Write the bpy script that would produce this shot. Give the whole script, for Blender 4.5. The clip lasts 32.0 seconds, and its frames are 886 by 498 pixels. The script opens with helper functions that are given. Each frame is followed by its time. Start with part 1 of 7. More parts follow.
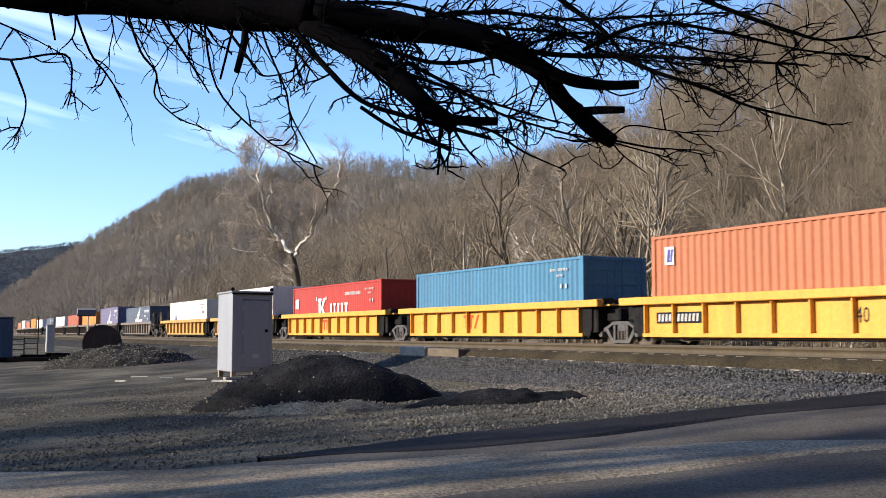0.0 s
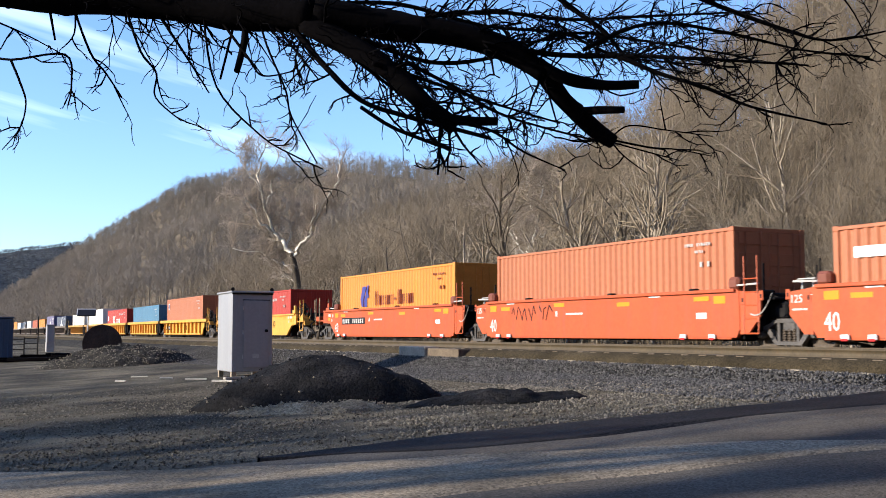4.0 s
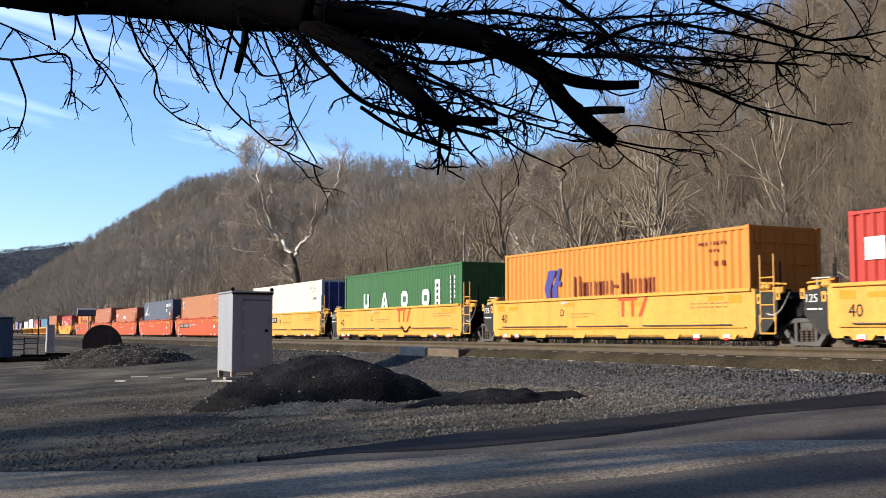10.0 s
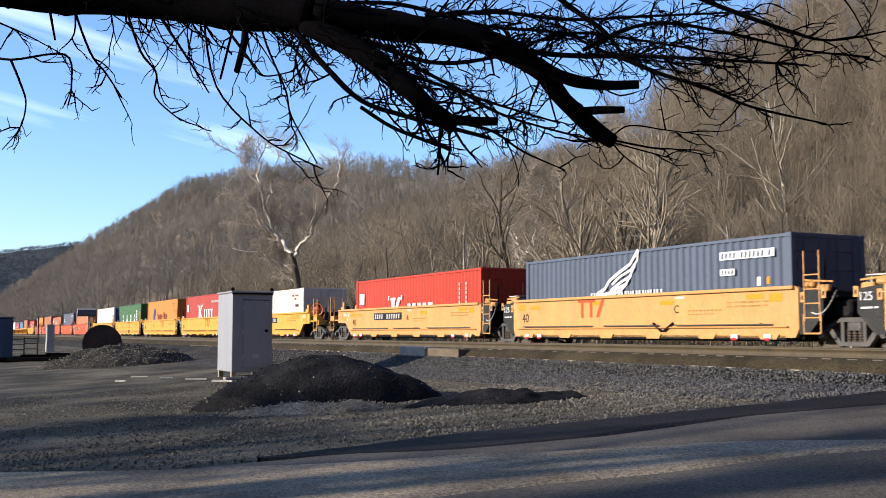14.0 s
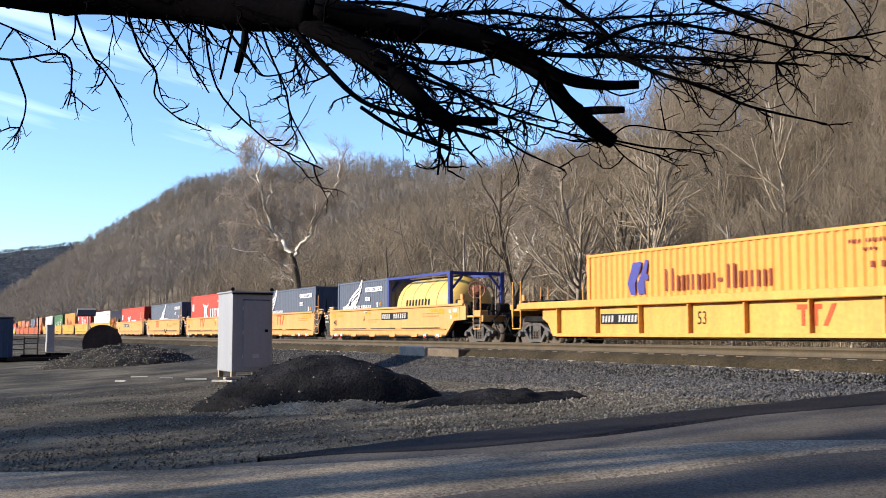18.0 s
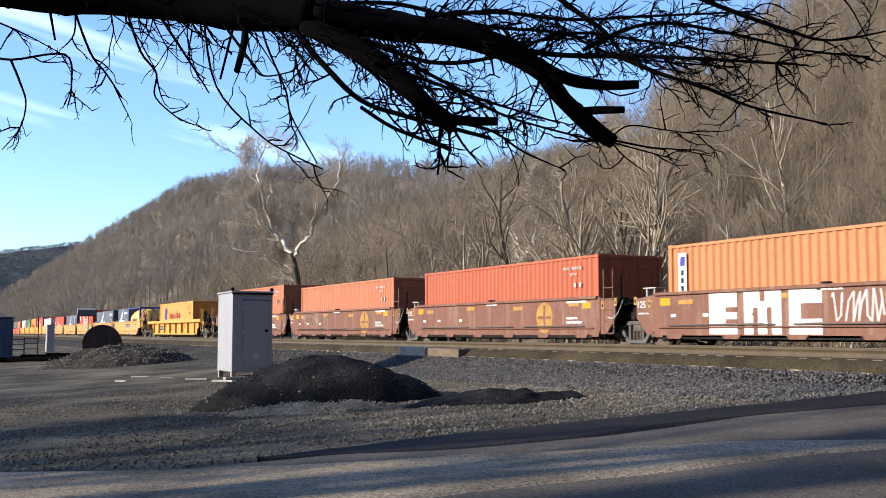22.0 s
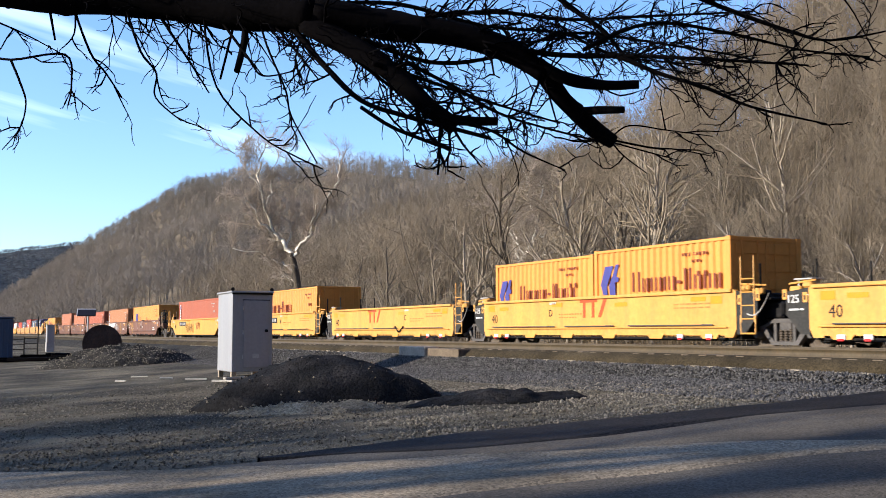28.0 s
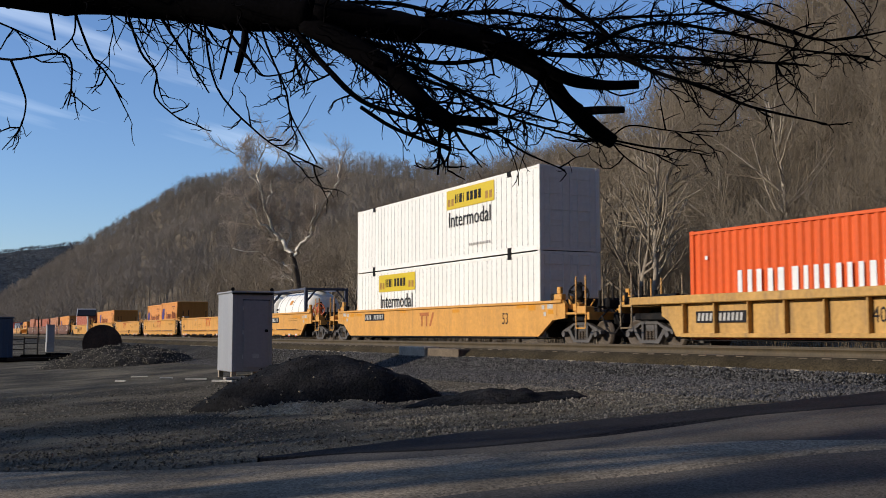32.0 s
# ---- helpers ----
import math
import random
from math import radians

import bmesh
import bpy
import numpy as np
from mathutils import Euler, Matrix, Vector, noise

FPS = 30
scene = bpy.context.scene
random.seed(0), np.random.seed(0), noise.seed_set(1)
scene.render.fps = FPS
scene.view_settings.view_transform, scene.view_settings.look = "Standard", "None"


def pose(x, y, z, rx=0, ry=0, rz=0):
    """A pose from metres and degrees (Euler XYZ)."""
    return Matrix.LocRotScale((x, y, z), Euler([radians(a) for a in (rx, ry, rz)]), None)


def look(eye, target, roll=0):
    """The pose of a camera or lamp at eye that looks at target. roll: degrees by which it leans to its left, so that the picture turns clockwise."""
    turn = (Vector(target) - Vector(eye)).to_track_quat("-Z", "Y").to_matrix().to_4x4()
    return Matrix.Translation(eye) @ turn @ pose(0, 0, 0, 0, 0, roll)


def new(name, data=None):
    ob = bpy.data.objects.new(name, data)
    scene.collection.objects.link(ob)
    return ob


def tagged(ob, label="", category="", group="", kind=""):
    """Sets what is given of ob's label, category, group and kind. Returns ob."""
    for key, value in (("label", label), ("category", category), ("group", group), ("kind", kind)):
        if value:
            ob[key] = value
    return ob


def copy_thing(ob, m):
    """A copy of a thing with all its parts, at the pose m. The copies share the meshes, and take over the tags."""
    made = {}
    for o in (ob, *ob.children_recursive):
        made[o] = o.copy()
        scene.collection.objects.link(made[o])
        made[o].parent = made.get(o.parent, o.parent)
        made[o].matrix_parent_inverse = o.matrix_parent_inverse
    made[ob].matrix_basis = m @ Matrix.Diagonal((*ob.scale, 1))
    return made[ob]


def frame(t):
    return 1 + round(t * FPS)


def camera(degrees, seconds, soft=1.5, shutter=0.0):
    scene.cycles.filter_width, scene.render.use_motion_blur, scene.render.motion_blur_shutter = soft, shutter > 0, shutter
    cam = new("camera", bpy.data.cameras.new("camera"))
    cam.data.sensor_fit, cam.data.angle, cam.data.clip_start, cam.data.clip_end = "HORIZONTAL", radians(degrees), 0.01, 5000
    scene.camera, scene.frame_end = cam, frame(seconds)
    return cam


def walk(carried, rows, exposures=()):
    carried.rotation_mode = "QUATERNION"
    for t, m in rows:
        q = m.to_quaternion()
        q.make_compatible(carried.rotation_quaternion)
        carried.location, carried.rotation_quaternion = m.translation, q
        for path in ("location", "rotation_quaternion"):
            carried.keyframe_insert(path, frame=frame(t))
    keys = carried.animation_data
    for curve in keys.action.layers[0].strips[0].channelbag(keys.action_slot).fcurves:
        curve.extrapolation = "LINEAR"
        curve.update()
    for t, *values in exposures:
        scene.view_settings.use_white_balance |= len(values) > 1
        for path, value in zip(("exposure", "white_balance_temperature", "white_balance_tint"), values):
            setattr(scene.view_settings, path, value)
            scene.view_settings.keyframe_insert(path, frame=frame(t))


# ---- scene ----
# ---------------------------------------------------------------- camera
EYE_Z = 1.45
cam = camera(45.076, 32.0, soft=0.9, shutter=0.12)
CAM_POSE = pose(0, 0, EYE_Z, 90 + 4.507, 0, -26.686)
walk(cam, [(0.0, CAM_POSE), (32.0, CAM_POSE)],
     exposures=[(0.0, 0.85), (3.0, 0.90), (6.0, 0.98), (7.0, 1.12), (8.0, 1.18), (9.0, 0.86), (10.0, 0.68), (12.0, 0.58), (13.0, 0.62), (14.0, 0.74), (16.5, 0.84), (19.0, 0.96), (25.0, 0.96), (29.5, 0.88), (31.0, 0.45), (32.0, -0.1)])

# ---------------------------------------------------------------- sky and sun
SUN_EL, SUN_AZ = radians(19.0), radians(284.0)  # azimuth clockwise from +y
world = bpy.data.worlds.new("sky")
scene.world = world
world.use_nodes = True
wn, wl = world.node_tree.nodes, world.node_tree.links
sky = wn.new("ShaderNodeTexSky")
sky.sky_type, sky.sun_disc = "NISHITA", False
sky.sun_elevation, sky.sun_rotation = SUN_EL, SUN_AZ
sky.air_density, sky.dust_density, sky.ozone_density = 1.1, 0.1, 5.0
back = wn["Background"]
back.inputs["Strength"].default_value = 0.15
# thin streaks of high cloud
wtc = wn.new("ShaderNodeTexCoord")
wxy = wn.new("ShaderNodeCombineXYZ")
for axis, k, v in (("X", 1.6, (0.867, -0.411, -0.282)), ("Y", 17.0, (0.187, -0.258, 0.948))):
    dot = wn.new("ShaderNodeVectorMath")
    dot.operation = "DOT_PRODUCT"
    dot.inputs[1].default_value = [q * k for q in v]
    wl.new(wtc.outputs["Generated"], dot.inputs[0])
    wl.new(dot.outputs["Value"], wxy.inputs[axis])
wno = wn.new("ShaderNodeTexNoise")
wno.inputs["Scale"].default_value, wno.inputs["Detail"].default_value = 1.0, 5
wra = wn.new("ShaderNodeValToRGB")
wra.color_ramp.elements[0].position, wra.color_ramp.elements[1].position = 0.54, 0.80
wra.color_ramp.elements[1].color = (0.6, 0.6, 0.6, 1)
wmx = wn.new("ShaderNodeMix")
wmx.data_type = "RGBA"
wmx.inputs["B"].default_value = (11, 12, 13, 1)
wl.new(wxy.outputs["Vector"], wno.inputs["Vector"])
wl.new(wno.outputs["Fac"], wra.inputs["Fac"])
# the cloud thins out towards the clear east
wdot = wn.new("ShaderNodeVectorMath")
wdot.operation = "DOT_PRODUCT"
wdot.inputs[1].default_value = (0.893, -0.449, 0.0)
wl.new(wtc.outputs["Generated"], wdot.inputs[0])
wfade = wn.new("ShaderNodeMapRange")
wfade.inputs["From Min"].default_value, wfade.inputs["From Max"].default_value = -0.20, 0.02
wfade.inputs["To Min"].default_value, wfade.inputs["To Max"].default_value = 1.0, 0.0
wl.new(wdot.outputs["Value"], wfade.inputs["Value"])
wmul = wn.new("ShaderNodeMath")
wmul.operation = "MULTIPLY"
wl.new(wra.outputs["Color"], wmul.inputs[0])
wl.new(wfade.outputs["Result"], wmul.inputs[1])
wl.new(wmul.outputs[0], wmx.inputs["Factor"])
tint = wn.new("ShaderNodeMix")
tint.data_type, tint.blend_type = "RGBA", "MULTIPLY"
tint.inputs["Factor"].default_value, tint.inputs["B"].default_value = 1.0, (1.0, 0.985, 1.13, 1)
wl.new(sky.outputs["Color"], tint.inputs["A"])
wl.new(tint.outputs["Result"], wmx.inputs["A"])
wl.new(wmx.outputs["Result"], back.inputs["Color"])
sun_data = bpy.data.lights.new("sun", "SUN")
sun_data.energy, sun_data.angle, sun_data.color = 5.0, radians(0.53), (1.0, 0.895, 0.765)
sun = new("sun", sun_data)
sun.matrix_world = look((0, 0, 60), (0 - math.sin(SUN_AZ) * math.cos(SUN_EL) * 50,
                                     0 - math.cos(SUN_AZ) * math.cos(SUN_EL) * 50,
                                     60 - math.sin(SUN_EL) * 50))


# ---------------------------------------------------------------- materials
def lin(r, g, b):
    return (r, g, b, 1.0)


def mat(name, colour, rough=0.6, metal=0.0, vary=0.18, scale=1.5, fine=18.0, bump=0.15, dist=0.02,
        dirt=None, dirt_amount=0.35, streak=False, island=False, per_object=0.0):
    """Two-scale coloured surface: broad stains, fine grain, relief."""
    m = bpy.data.materials.new(name)
    m.use_nodes = True
    n, l = m.node_tree.nodes, m.node_tree.links
    b = n["Principled BSDF"]
    b.inputs["Roughness"].default_value, b.inputs["Metallic"].default_value = rough, metal
    b.inputs["Specular IOR Level"].default_value = 0.05 if max(colour) < 0.07 else 0.3
    tc = n.new("ShaderNodeTexCoord")
    big = n.new("ShaderNodeTexNoise")
    big.inputs["Scale"].default_value, big.inputs["Detail"].default_value = scale, 4
    small = n.new("ShaderNodeTexNoise")
    small.inputs["Scale"].default_value, small.inputs["Detail"].default_value = fine, 3
    l.new(tc.outputs["Object"], small.inputs["Vector"])
    if streak:
        mp = n.new("ShaderNodeMapping")
        mp.inputs["Scale"].default_value = (3.0, 3.0, 0.35)
        l.new(tc.outputs["Object"], mp.inputs["Vector"])
        l.new(mp.outputs["Vector"], big.inputs["Vector"])
    else:
        l.new(tc.outputs["Object"], big.inputs["Vector"])
    add = n.new("ShaderNodeMath")
    add.operation = "MULTIPLY_ADD"
    add.inputs[1].default_value = 0.5
    l.new(small.outputs["Fac"], add.inputs[0])
    half = n.new("ShaderNodeMath")
    half.operation = "MULTIPLY"
    half.inputs[1].default_value = 0.5
    l.new(big.outputs["Fac"], half.inputs[0])
    l.new(half.outputs[0], add.inputs[2])
    ramp = n.new("ShaderNodeValToRGB")
    lo, hi = max(0, 1 - vary * 1.6), 1 + vary * 1.2
    ramp.color_ramp.elements[0].position, ramp.color_ramp.elements[1].position = 0.34, 0.66
    ramp.color_ramp.elements[0].color = lin(*[min(1, c * lo) for c in colour])
    ramp.color_ramp.elements[1].color = lin(*[min(1, c * hi) for c in colour])
    l.new(add.outputs[0], ramp.inputs["Fac"])
    out = ramp.outputs["Color"]
    if dirt:
        dn = n.new("ShaderNodeTexNoise")
        dn.inputs["Scale"].default_value, dn.inputs["Detail"].default_value = scale * 2.3, 6
        dn.inputs["Roughness"].default_value = 0.65
        l.new((mp.outputs["Vector"] if streak else tc.outputs["Object"]), dn.inputs["Vector"])
        dr = n.new("ShaderNodeValToRGB")
        dr.color_ramp.elements[0].position, dr.color_ramp.elements[1].position = 0.50, 0.72
        dr.color_ramp.elements[1].color = (dirt_amount,) * 3 + (1,)
        l.new(dn.outputs["Fac"], dr.inputs["Fac"])
        mx = n.new("ShaderNodeMix")
        mx.data_type = "RGBA"
        mx.inputs["B"].default_value = lin(*dirt)
        l.new(dr.outputs["Color"], mx.inputs["Factor"])
        l.new(out, mx.inputs["A"])
        out = mx.outputs["Result"]
    if island or per_object:
        rnd = n.new("ShaderNodeNewGeometry" if island else "ShaderNodeObjectInfo")
        hs = n.new("ShaderNodeHueSaturation")
        mr = n.new("ShaderNodeMapRange")
        k = per_object or 0.45
        mr.inputs["To Min"].default_value, mr.inputs["To Max"].default_value = 1 - k, 1 + k
        l.new(rnd.outputs["Random Per Island" if island else "Random"], mr.inputs["Value"])
        l.new(mr.outputs["Result"], hs.inputs["Value"])
        l.new(out, hs.inputs["Color"])
        out = hs.outputs["Color"]
    l.new(out, b.inputs["Base Color"])
    if bump:
        bp = n.new("ShaderNodeBump")
        bp.inputs["Strength"].default_value, bp.inputs["Distance"].default_value = bump, dist
        l.new(add.outputs[0], bp.inputs["Height"])
        l.new(bp.outputs["Normal"], b.inputs["Normal"])
    return m


GRIME = (0.09, 0.075, 0.06)
RUST = (0.20, 0.09, 0.045)
M = {
    "yellow": mat("yellow_paint", (0.60, 0.298, 0.050), 0.45, 0, 0.10, 0.5, 9, 0.06, 0.01, (0.30, 0.17, 0.05), 0.35, True),
    "warm_yellow": mat("warm_yellow_paint", (0.56, 0.278, 0.062), 0.45, 0, 0.12, 0.5, 9, 0.06, 0.01, (0.30, 0.17, 0.06), 0.4, True),
    "ochre": mat("weathered_yellow_paint", (0.50, 0.252, 0.080), 0.55, 0, 0.10, 0.5, 9, 0.08, 0.01, (0.30, 0.20, 0.10), 0.35, True),
    "old_yellow": mat("dull_yellow_paint", (0.43, 0.245, 0.068), 0.6, 0, 0.16, 0.6, 9, 0.08, 0.01, GRIME, 0.45, True),
    "orange": mat("red_orange_paint", (0.416, 0.076, 0.022), 0.5, 0, 0.10, 0.5, 9, 0.06, 0.01, GRIME, 0.28, True),
    "brown": mat("oxide_brown_paint", (0.140, 0.060, 0.036), 0.6, 0, 0.15, 0.5, 9, 0.08, 0.01, (0.30, 0.22, 0.17), 0.35, True),
    "grey_car": mat("grey_brown_paint", (0.158, 0.126, 0.095), 0.6, 0, 0.15, 0.5, 9, 0.08, 0.01, GRIME, 0.4, True),
    "black": mat("black_underframe", (0.014, 0.0135, 0.0135), 0.6, 0, 0.25, 1.5, 14, 0.15, 0.01, (0.06, 0.045, 0.032), 0.35),
    "truck": mat("cast_steel", (0.082, 0.075, 0.069), 0.6, 0.1, 0.25, 3, 20, 0.2, 0.01, (0.05, 0.04, 0.035), 0.5),
    "wheel": mat("worn_wheel_steel", (0.088, 0.068, 0.050), 0.7, 0.1, 0.2, 4, 20, 0.1, 0.005, (0.06, 0.05, 0.04), 0.5),
    "white_mark": mat("white_marking", (0.640, 0.640, 0.624), 0.5, 0, 0.05, 1, 12, 0.02, 0.003),
    "black_mark": mat("black_marking", (0.02, 0.02, 0.022), 0.5, 0, 0.1, 1, 12, 0.02, 0.003),
    "red_mark": mat("orange_red_marking", (0.391, 0.063, 0.013), 0.5, 0, 0.1, 1, 12, 0.02, 0.003),
    "blue_mark": mat("blue_violet_marking", (0.046, 0.048, 0.205), 0.5, 0, 0.1, 1, 12, 0.02, 0.003),
    "dark_red_mark": mat("dark_red_marking", (0.158, 0.032, 0.013), 0.5, 0, 0.1, 1, 12, 0.02, 0.003),
    "spray_white": mat("faded_spray_paint", (0.36, 0.29, 0.25), 0.7, 0, 0.45, 3, 10, 0.0, 0.003, (0.15, 0.07, 0.045), 0.8),
    "faded_mark": mat("faded_rust_marking", (0.34, 0.11, 0.03), 0.6, 0, 0.25, 3, 14, 0.02, 0.003),
    "tan_mark": mat("faded_yellow_marking", (0.315, 0.170, 0.038), 0.6, 0, 0.2, 3, 14, 0.02, 0.003),
    "reflector": mat("amber_reflective_tape", (0.535, 0.227, 0.013), 0.35, 0, 0.05, 1, 12, 0.02, 0.003),
    "yellow_mark": mat("yellow_panel", (0.542, 0.391, 0.013), 0.4, 0, 0.05, 1, 12, 0.02, 0.003),
    "worn_rail": mat("worn_tan_steel", (0.24, 0.18, 0.11), 0.6, 0.1, 0.3, 2, 14, 0.1, 0.005, (0.04, 0.035, 0.03), 0.6),
    "dark_grey": mat("dark_grey_paint", (0.038, 0.038, 0.036), 0.6, 0, 0.2, 1, 14, 0.1, 0.01, (0.12, 0.09, 0.06), 0.3),
    "plate_white": mat("dull_white_stencil", (0.40, 0.39, 0.36), 0.6, 0, 0.15, 3, 20, 0.02, 0.003),
    "hose_grey": mat("pale_hose", (0.35, 0.33, 0.30), 0.6, 0, 0.1, 3, 20, 0.02, 0.003),
    "red_lamp": mat("red_plastic", (0.50, 0.03, 0.03), 0.3, 0, 0.05, 1, 12, 0.02, 0.003),
    "rust_wheel": mat("rusty_red_brake_wheel", (0.16, 0.05, 0.03), 0.6, 0, 0.15, 3, 14, 0.05, 0.005),
    "orange_wheel": mat("orange_brake_wheel", (0.42, 0.09, 0.03), 0.5, 0, 0.08, 1, 12, 0.02, 0.003),
}


def paint(name, c, vary=0.07, amount=0.16, rough=0.5):
    M[name] = mat(name + "_container_paint", c, rough, 0, vary, 0.45, 7, 0.05, 0.01, [x * 0.45 + 0.03 for x in c], amount, True)


paint("salmon", (0.378, 0.132, 0.062))
paint("brick", (0.353, 0.088, 0.041))
paint("tan", (0.391, 0.158, 0.063))
paint("red", (0.380, 0.036, 0.024))
paint("bright_red", (0.441, 0.038, 0.016))
paint("flame", (0.60, 0.085, 0.010))
paint("hapag", (0.548, 0.205, 0.031))
paint("amber", (0.62, 0.252, 0.05))
paint("navy", (0.078, 0.096, 0.132))
paint("green", (0.031, 0.120, 0.036))
paint("white", (0.74, 0.715, 0.65), 0.06, 0.16)
paint("cream", (0.60, 0.56, 0.49), 0.08, 0.25)
paint("sky_blue", (0.060, 0.175, 0.275), 0.10, 0.25)
paint("purple", (0.139, 0.126, 0.208))
paint("blue_frame", (0.032, 0.044, 0.189))
paint("tank_yellow", (0.60, 0.40, 0.105))
paint("grey_frame", (0.063, 0.069, 0.095))

# ---------------------------------------------------------------- mesh tools


class Geo:
    """Collects verts and faces of one mesh."""

    def __init__(self):
        self.v, self.f = [], []

    def add(self, vs, fs):
        k = len(self.v)
        self.v += [tuple(p) for p in vs]
        self.f += [tuple(i + k for i in q) for q in fs]
        return self

    def box(self, x0, x1, y0, y1, z0, z1, c=0.0):
        """A block with chamfered edges of width c."""
        X, Y, Z = (min(x0, x1), max(x0, x1)), (min(y0, y1), max(y0, y1)), (min(z0, z1), max(z0, z1))
        if c <= 0:
            vs = [(X[i], Y[j], Z[k]) for i in (0, 1) for j in (0, 1) for k in (0, 1)]
            fs = [(0, 1, 3, 2), (4, 6, 7, 5), (0, 4, 5, 1), (2, 3, 7, 6), (0, 2, 6, 4), (1, 5, 7, 3)]
            return self.add(vs, fs)
        vs, idx = [], {}
        for i in (0, 1):
            for j in (0, 1):
                for k in (0, 1):
                    dx, dy, dz = (c if i == 0 else -c), (c if j == 0 else -c), (c if k == 0 else -c)
                    for a, p in enumerate(((X[i], Y[j] + dy, Z[k] + dz), (X[i] + dx, Y[j], Z[k] + dz), (X[i] + dx, Y[j] + dy, Z[k]))):
                        idx[i, j, k, a] = len(vs)
                        vs.append(p)
        fs = []
        for i in (0, 1):
            fs.append([idx[i, 0, 0, 0], idx[i, 1, 0, 0], idx[i, 1, 1, 0], idx[i, 0, 1, 0]])
            fs.append([idx[0, i, 0, 1], idx[1, i, 0, 1], idx[1, i, 1, 1], idx[0, i, 1, 1]])
            fs.append([idx[0, 0, i, 2], idx[1, 0, i, 2], idx[1, 1, i, 2], idx[0, 1, i, 2]])
        for i in (0, 1):
            for j in (0, 1):
                fs.append([idx[i, j, 0, 0], idx[i, j, 1, 0], idx[i, j, 1, 1], idx[i, j, 0, 1]])
                fs.append([idx[i, 0, j, 0], idx[i, 1, j, 0], idx[i, 1, j, 2], idx[i, 0, j, 2]])
                fs.append([idx[0, i, j, 1], idx[1, i, j, 1], idx[1, i, j, 2], idx[0, i, j, 2]])
                for k in (0, 1):
                    fs.append([idx[i, j, k, 0], idx[i, j, k, 1], idx[i, j, k, 2]])
        return self.add(vs, fs)

    def plate(self, poly, x0, x1):
        """A (y, z) outline made thick from x0 to x1."""
        n = len(poly)
        vs = [(x0, y, z) for y, z in poly] + [(x1, y, z) for y, z in poly]
        fs = [tuple(range(n)), tuple(range(2 * n - 1, n - 1, -1))]
        fs += [(i, i + n, (i + 1) % n + n, (i + 1) % n) for i in range(n)]
        return self.add(vs, fs)

    def tube(self, p, q, r0, r1=None, n=8, caps=True):
        p, q = Vector(p), Vector(q)
        r1 = r0 if r1 is None else r1
        d = (q - p).normalized()
        a = d.orthogonal().normalized()
        b = d.cross(a)
        vs = [p + (a * math.cos(t) + b * math.sin(t)) * r0 for t in [2 * math.pi * i / n for i in range(n)]]
        vs += [q + (a * math.cos(t) + b * math.sin(t)) * r1 for t in [2 * math.pi * i / n for i in range(n)]]
        fs = [(i, (i + 1) % n, (i + 1) % n + n, i + n) for i in range(n)]
        if caps:
            fs += [tuple(range(n - 1, -1, -1)), tuple(range(n, 2 * n))]
        return self.add(vs, fs)

    def lathe(self, prof, axis_y=True, n=20, c=(0, 0, 0)):
        """A (along, radius) outline turned round the y axis (or x)."""
        vs, fs = [], []
        for a, r in prof:
            for i in range(n):
                t = 2 * math.pi * i / n
                u, w = r * math.cos(t), r * math.sin(t)
                vs.append((c[0] + u, c[1] + a, c[2] + w) if axis_y else (c[0] + a, c[1] + u, c[2] + w))
        for k in range(len(prof) - 1):
            fs += [(k * n + i, k * n + (i + 1) % n, (k + 1) * n + (i + 1) % n, (k + 1) * n + i) for i in range(n)]
        fs.append(tuple(range(n)))
        fs.append(tuple(range(len(prof) * n - 1, (len(prof) - 1) * n - 1, -1)))
        return self.add(vs, fs)

    def data(self, name, smooth=False):
        me = bpy.data.meshes.new(name)
        me.from_pydata(self.v, [], self.f)
        bm = bmesh.new()
        bm.from_mesh(me)
        bmesh.ops.recalc_face_normals(bm, faces=bm.faces)
        bm.to_mesh(me)
        bm.free()
        if smooth:
            me.polygons.foreach_set("use_smooth", [True] * len(me.polygons))
        return me


BASE, MESH = {}, {}


def mesh(key, material, build, smooth=False):
    """The mesh built under this key, in this material; alike pieces share it."""
    if (key, material.name) not in MESH:
        if key not in BASE:
            BASE[key] = build().data(str(key), smooth)
        me = BASE[key].copy()
        me.materials.clear()
        me.materials.append(material)
        MESH[key, material.name] = me
    return MESH[key, material.name]


def part(name, me, parent, label="", loc=(0, 0, 0), turn=None):
    ob = new(name, me)
    ob.parent = parent
    ob.location = loc
    if turn:
        ob.rotation_euler = turn
    return tagged(ob, label)


def thing(name, m, label, category, group="", kind=""):
    ob = new(name)
    ob.matrix_world = m
    ob.empty_display_size = 0.3
    return tagged(ob, label, category, group, kind)


def fast_mesh(name, verts, faces, material, smooth=False):
    """A mesh from arrays of verts and of equal-sided faces."""
    verts, faces = np.asarray(verts, np.float32), np.asarray(faces, np.int32)
    me = bpy.data.meshes.new(name)
    k = faces.shape[1]
    me.vertices.add(len(verts))
    me.vertices.foreach_set("co", verts.ravel())
    me.loops.add(faces.size)
    me.loops.foreach_set("vertex_index", faces.ravel())
    me.polygons.add(len(faces))
    me.polygons.foreach_set("loop_start", np.arange(0, faces.size, k, dtype=np.int32))
    if smooth:
        me.polygons.foreach_set("use_smooth", np.ones(len(faces), bool))
    me.materials.append(material)
    me.update(calc_edges=True)
    return me


# ---------------------------------------------------------------- the lie of the land
TRACK_X, RAIL_Z = 19.99, 1.0          # centre of the train's track, top of its rails
NEAR_X, NEAR_Z = 15.75, 1.17          # the nearer track


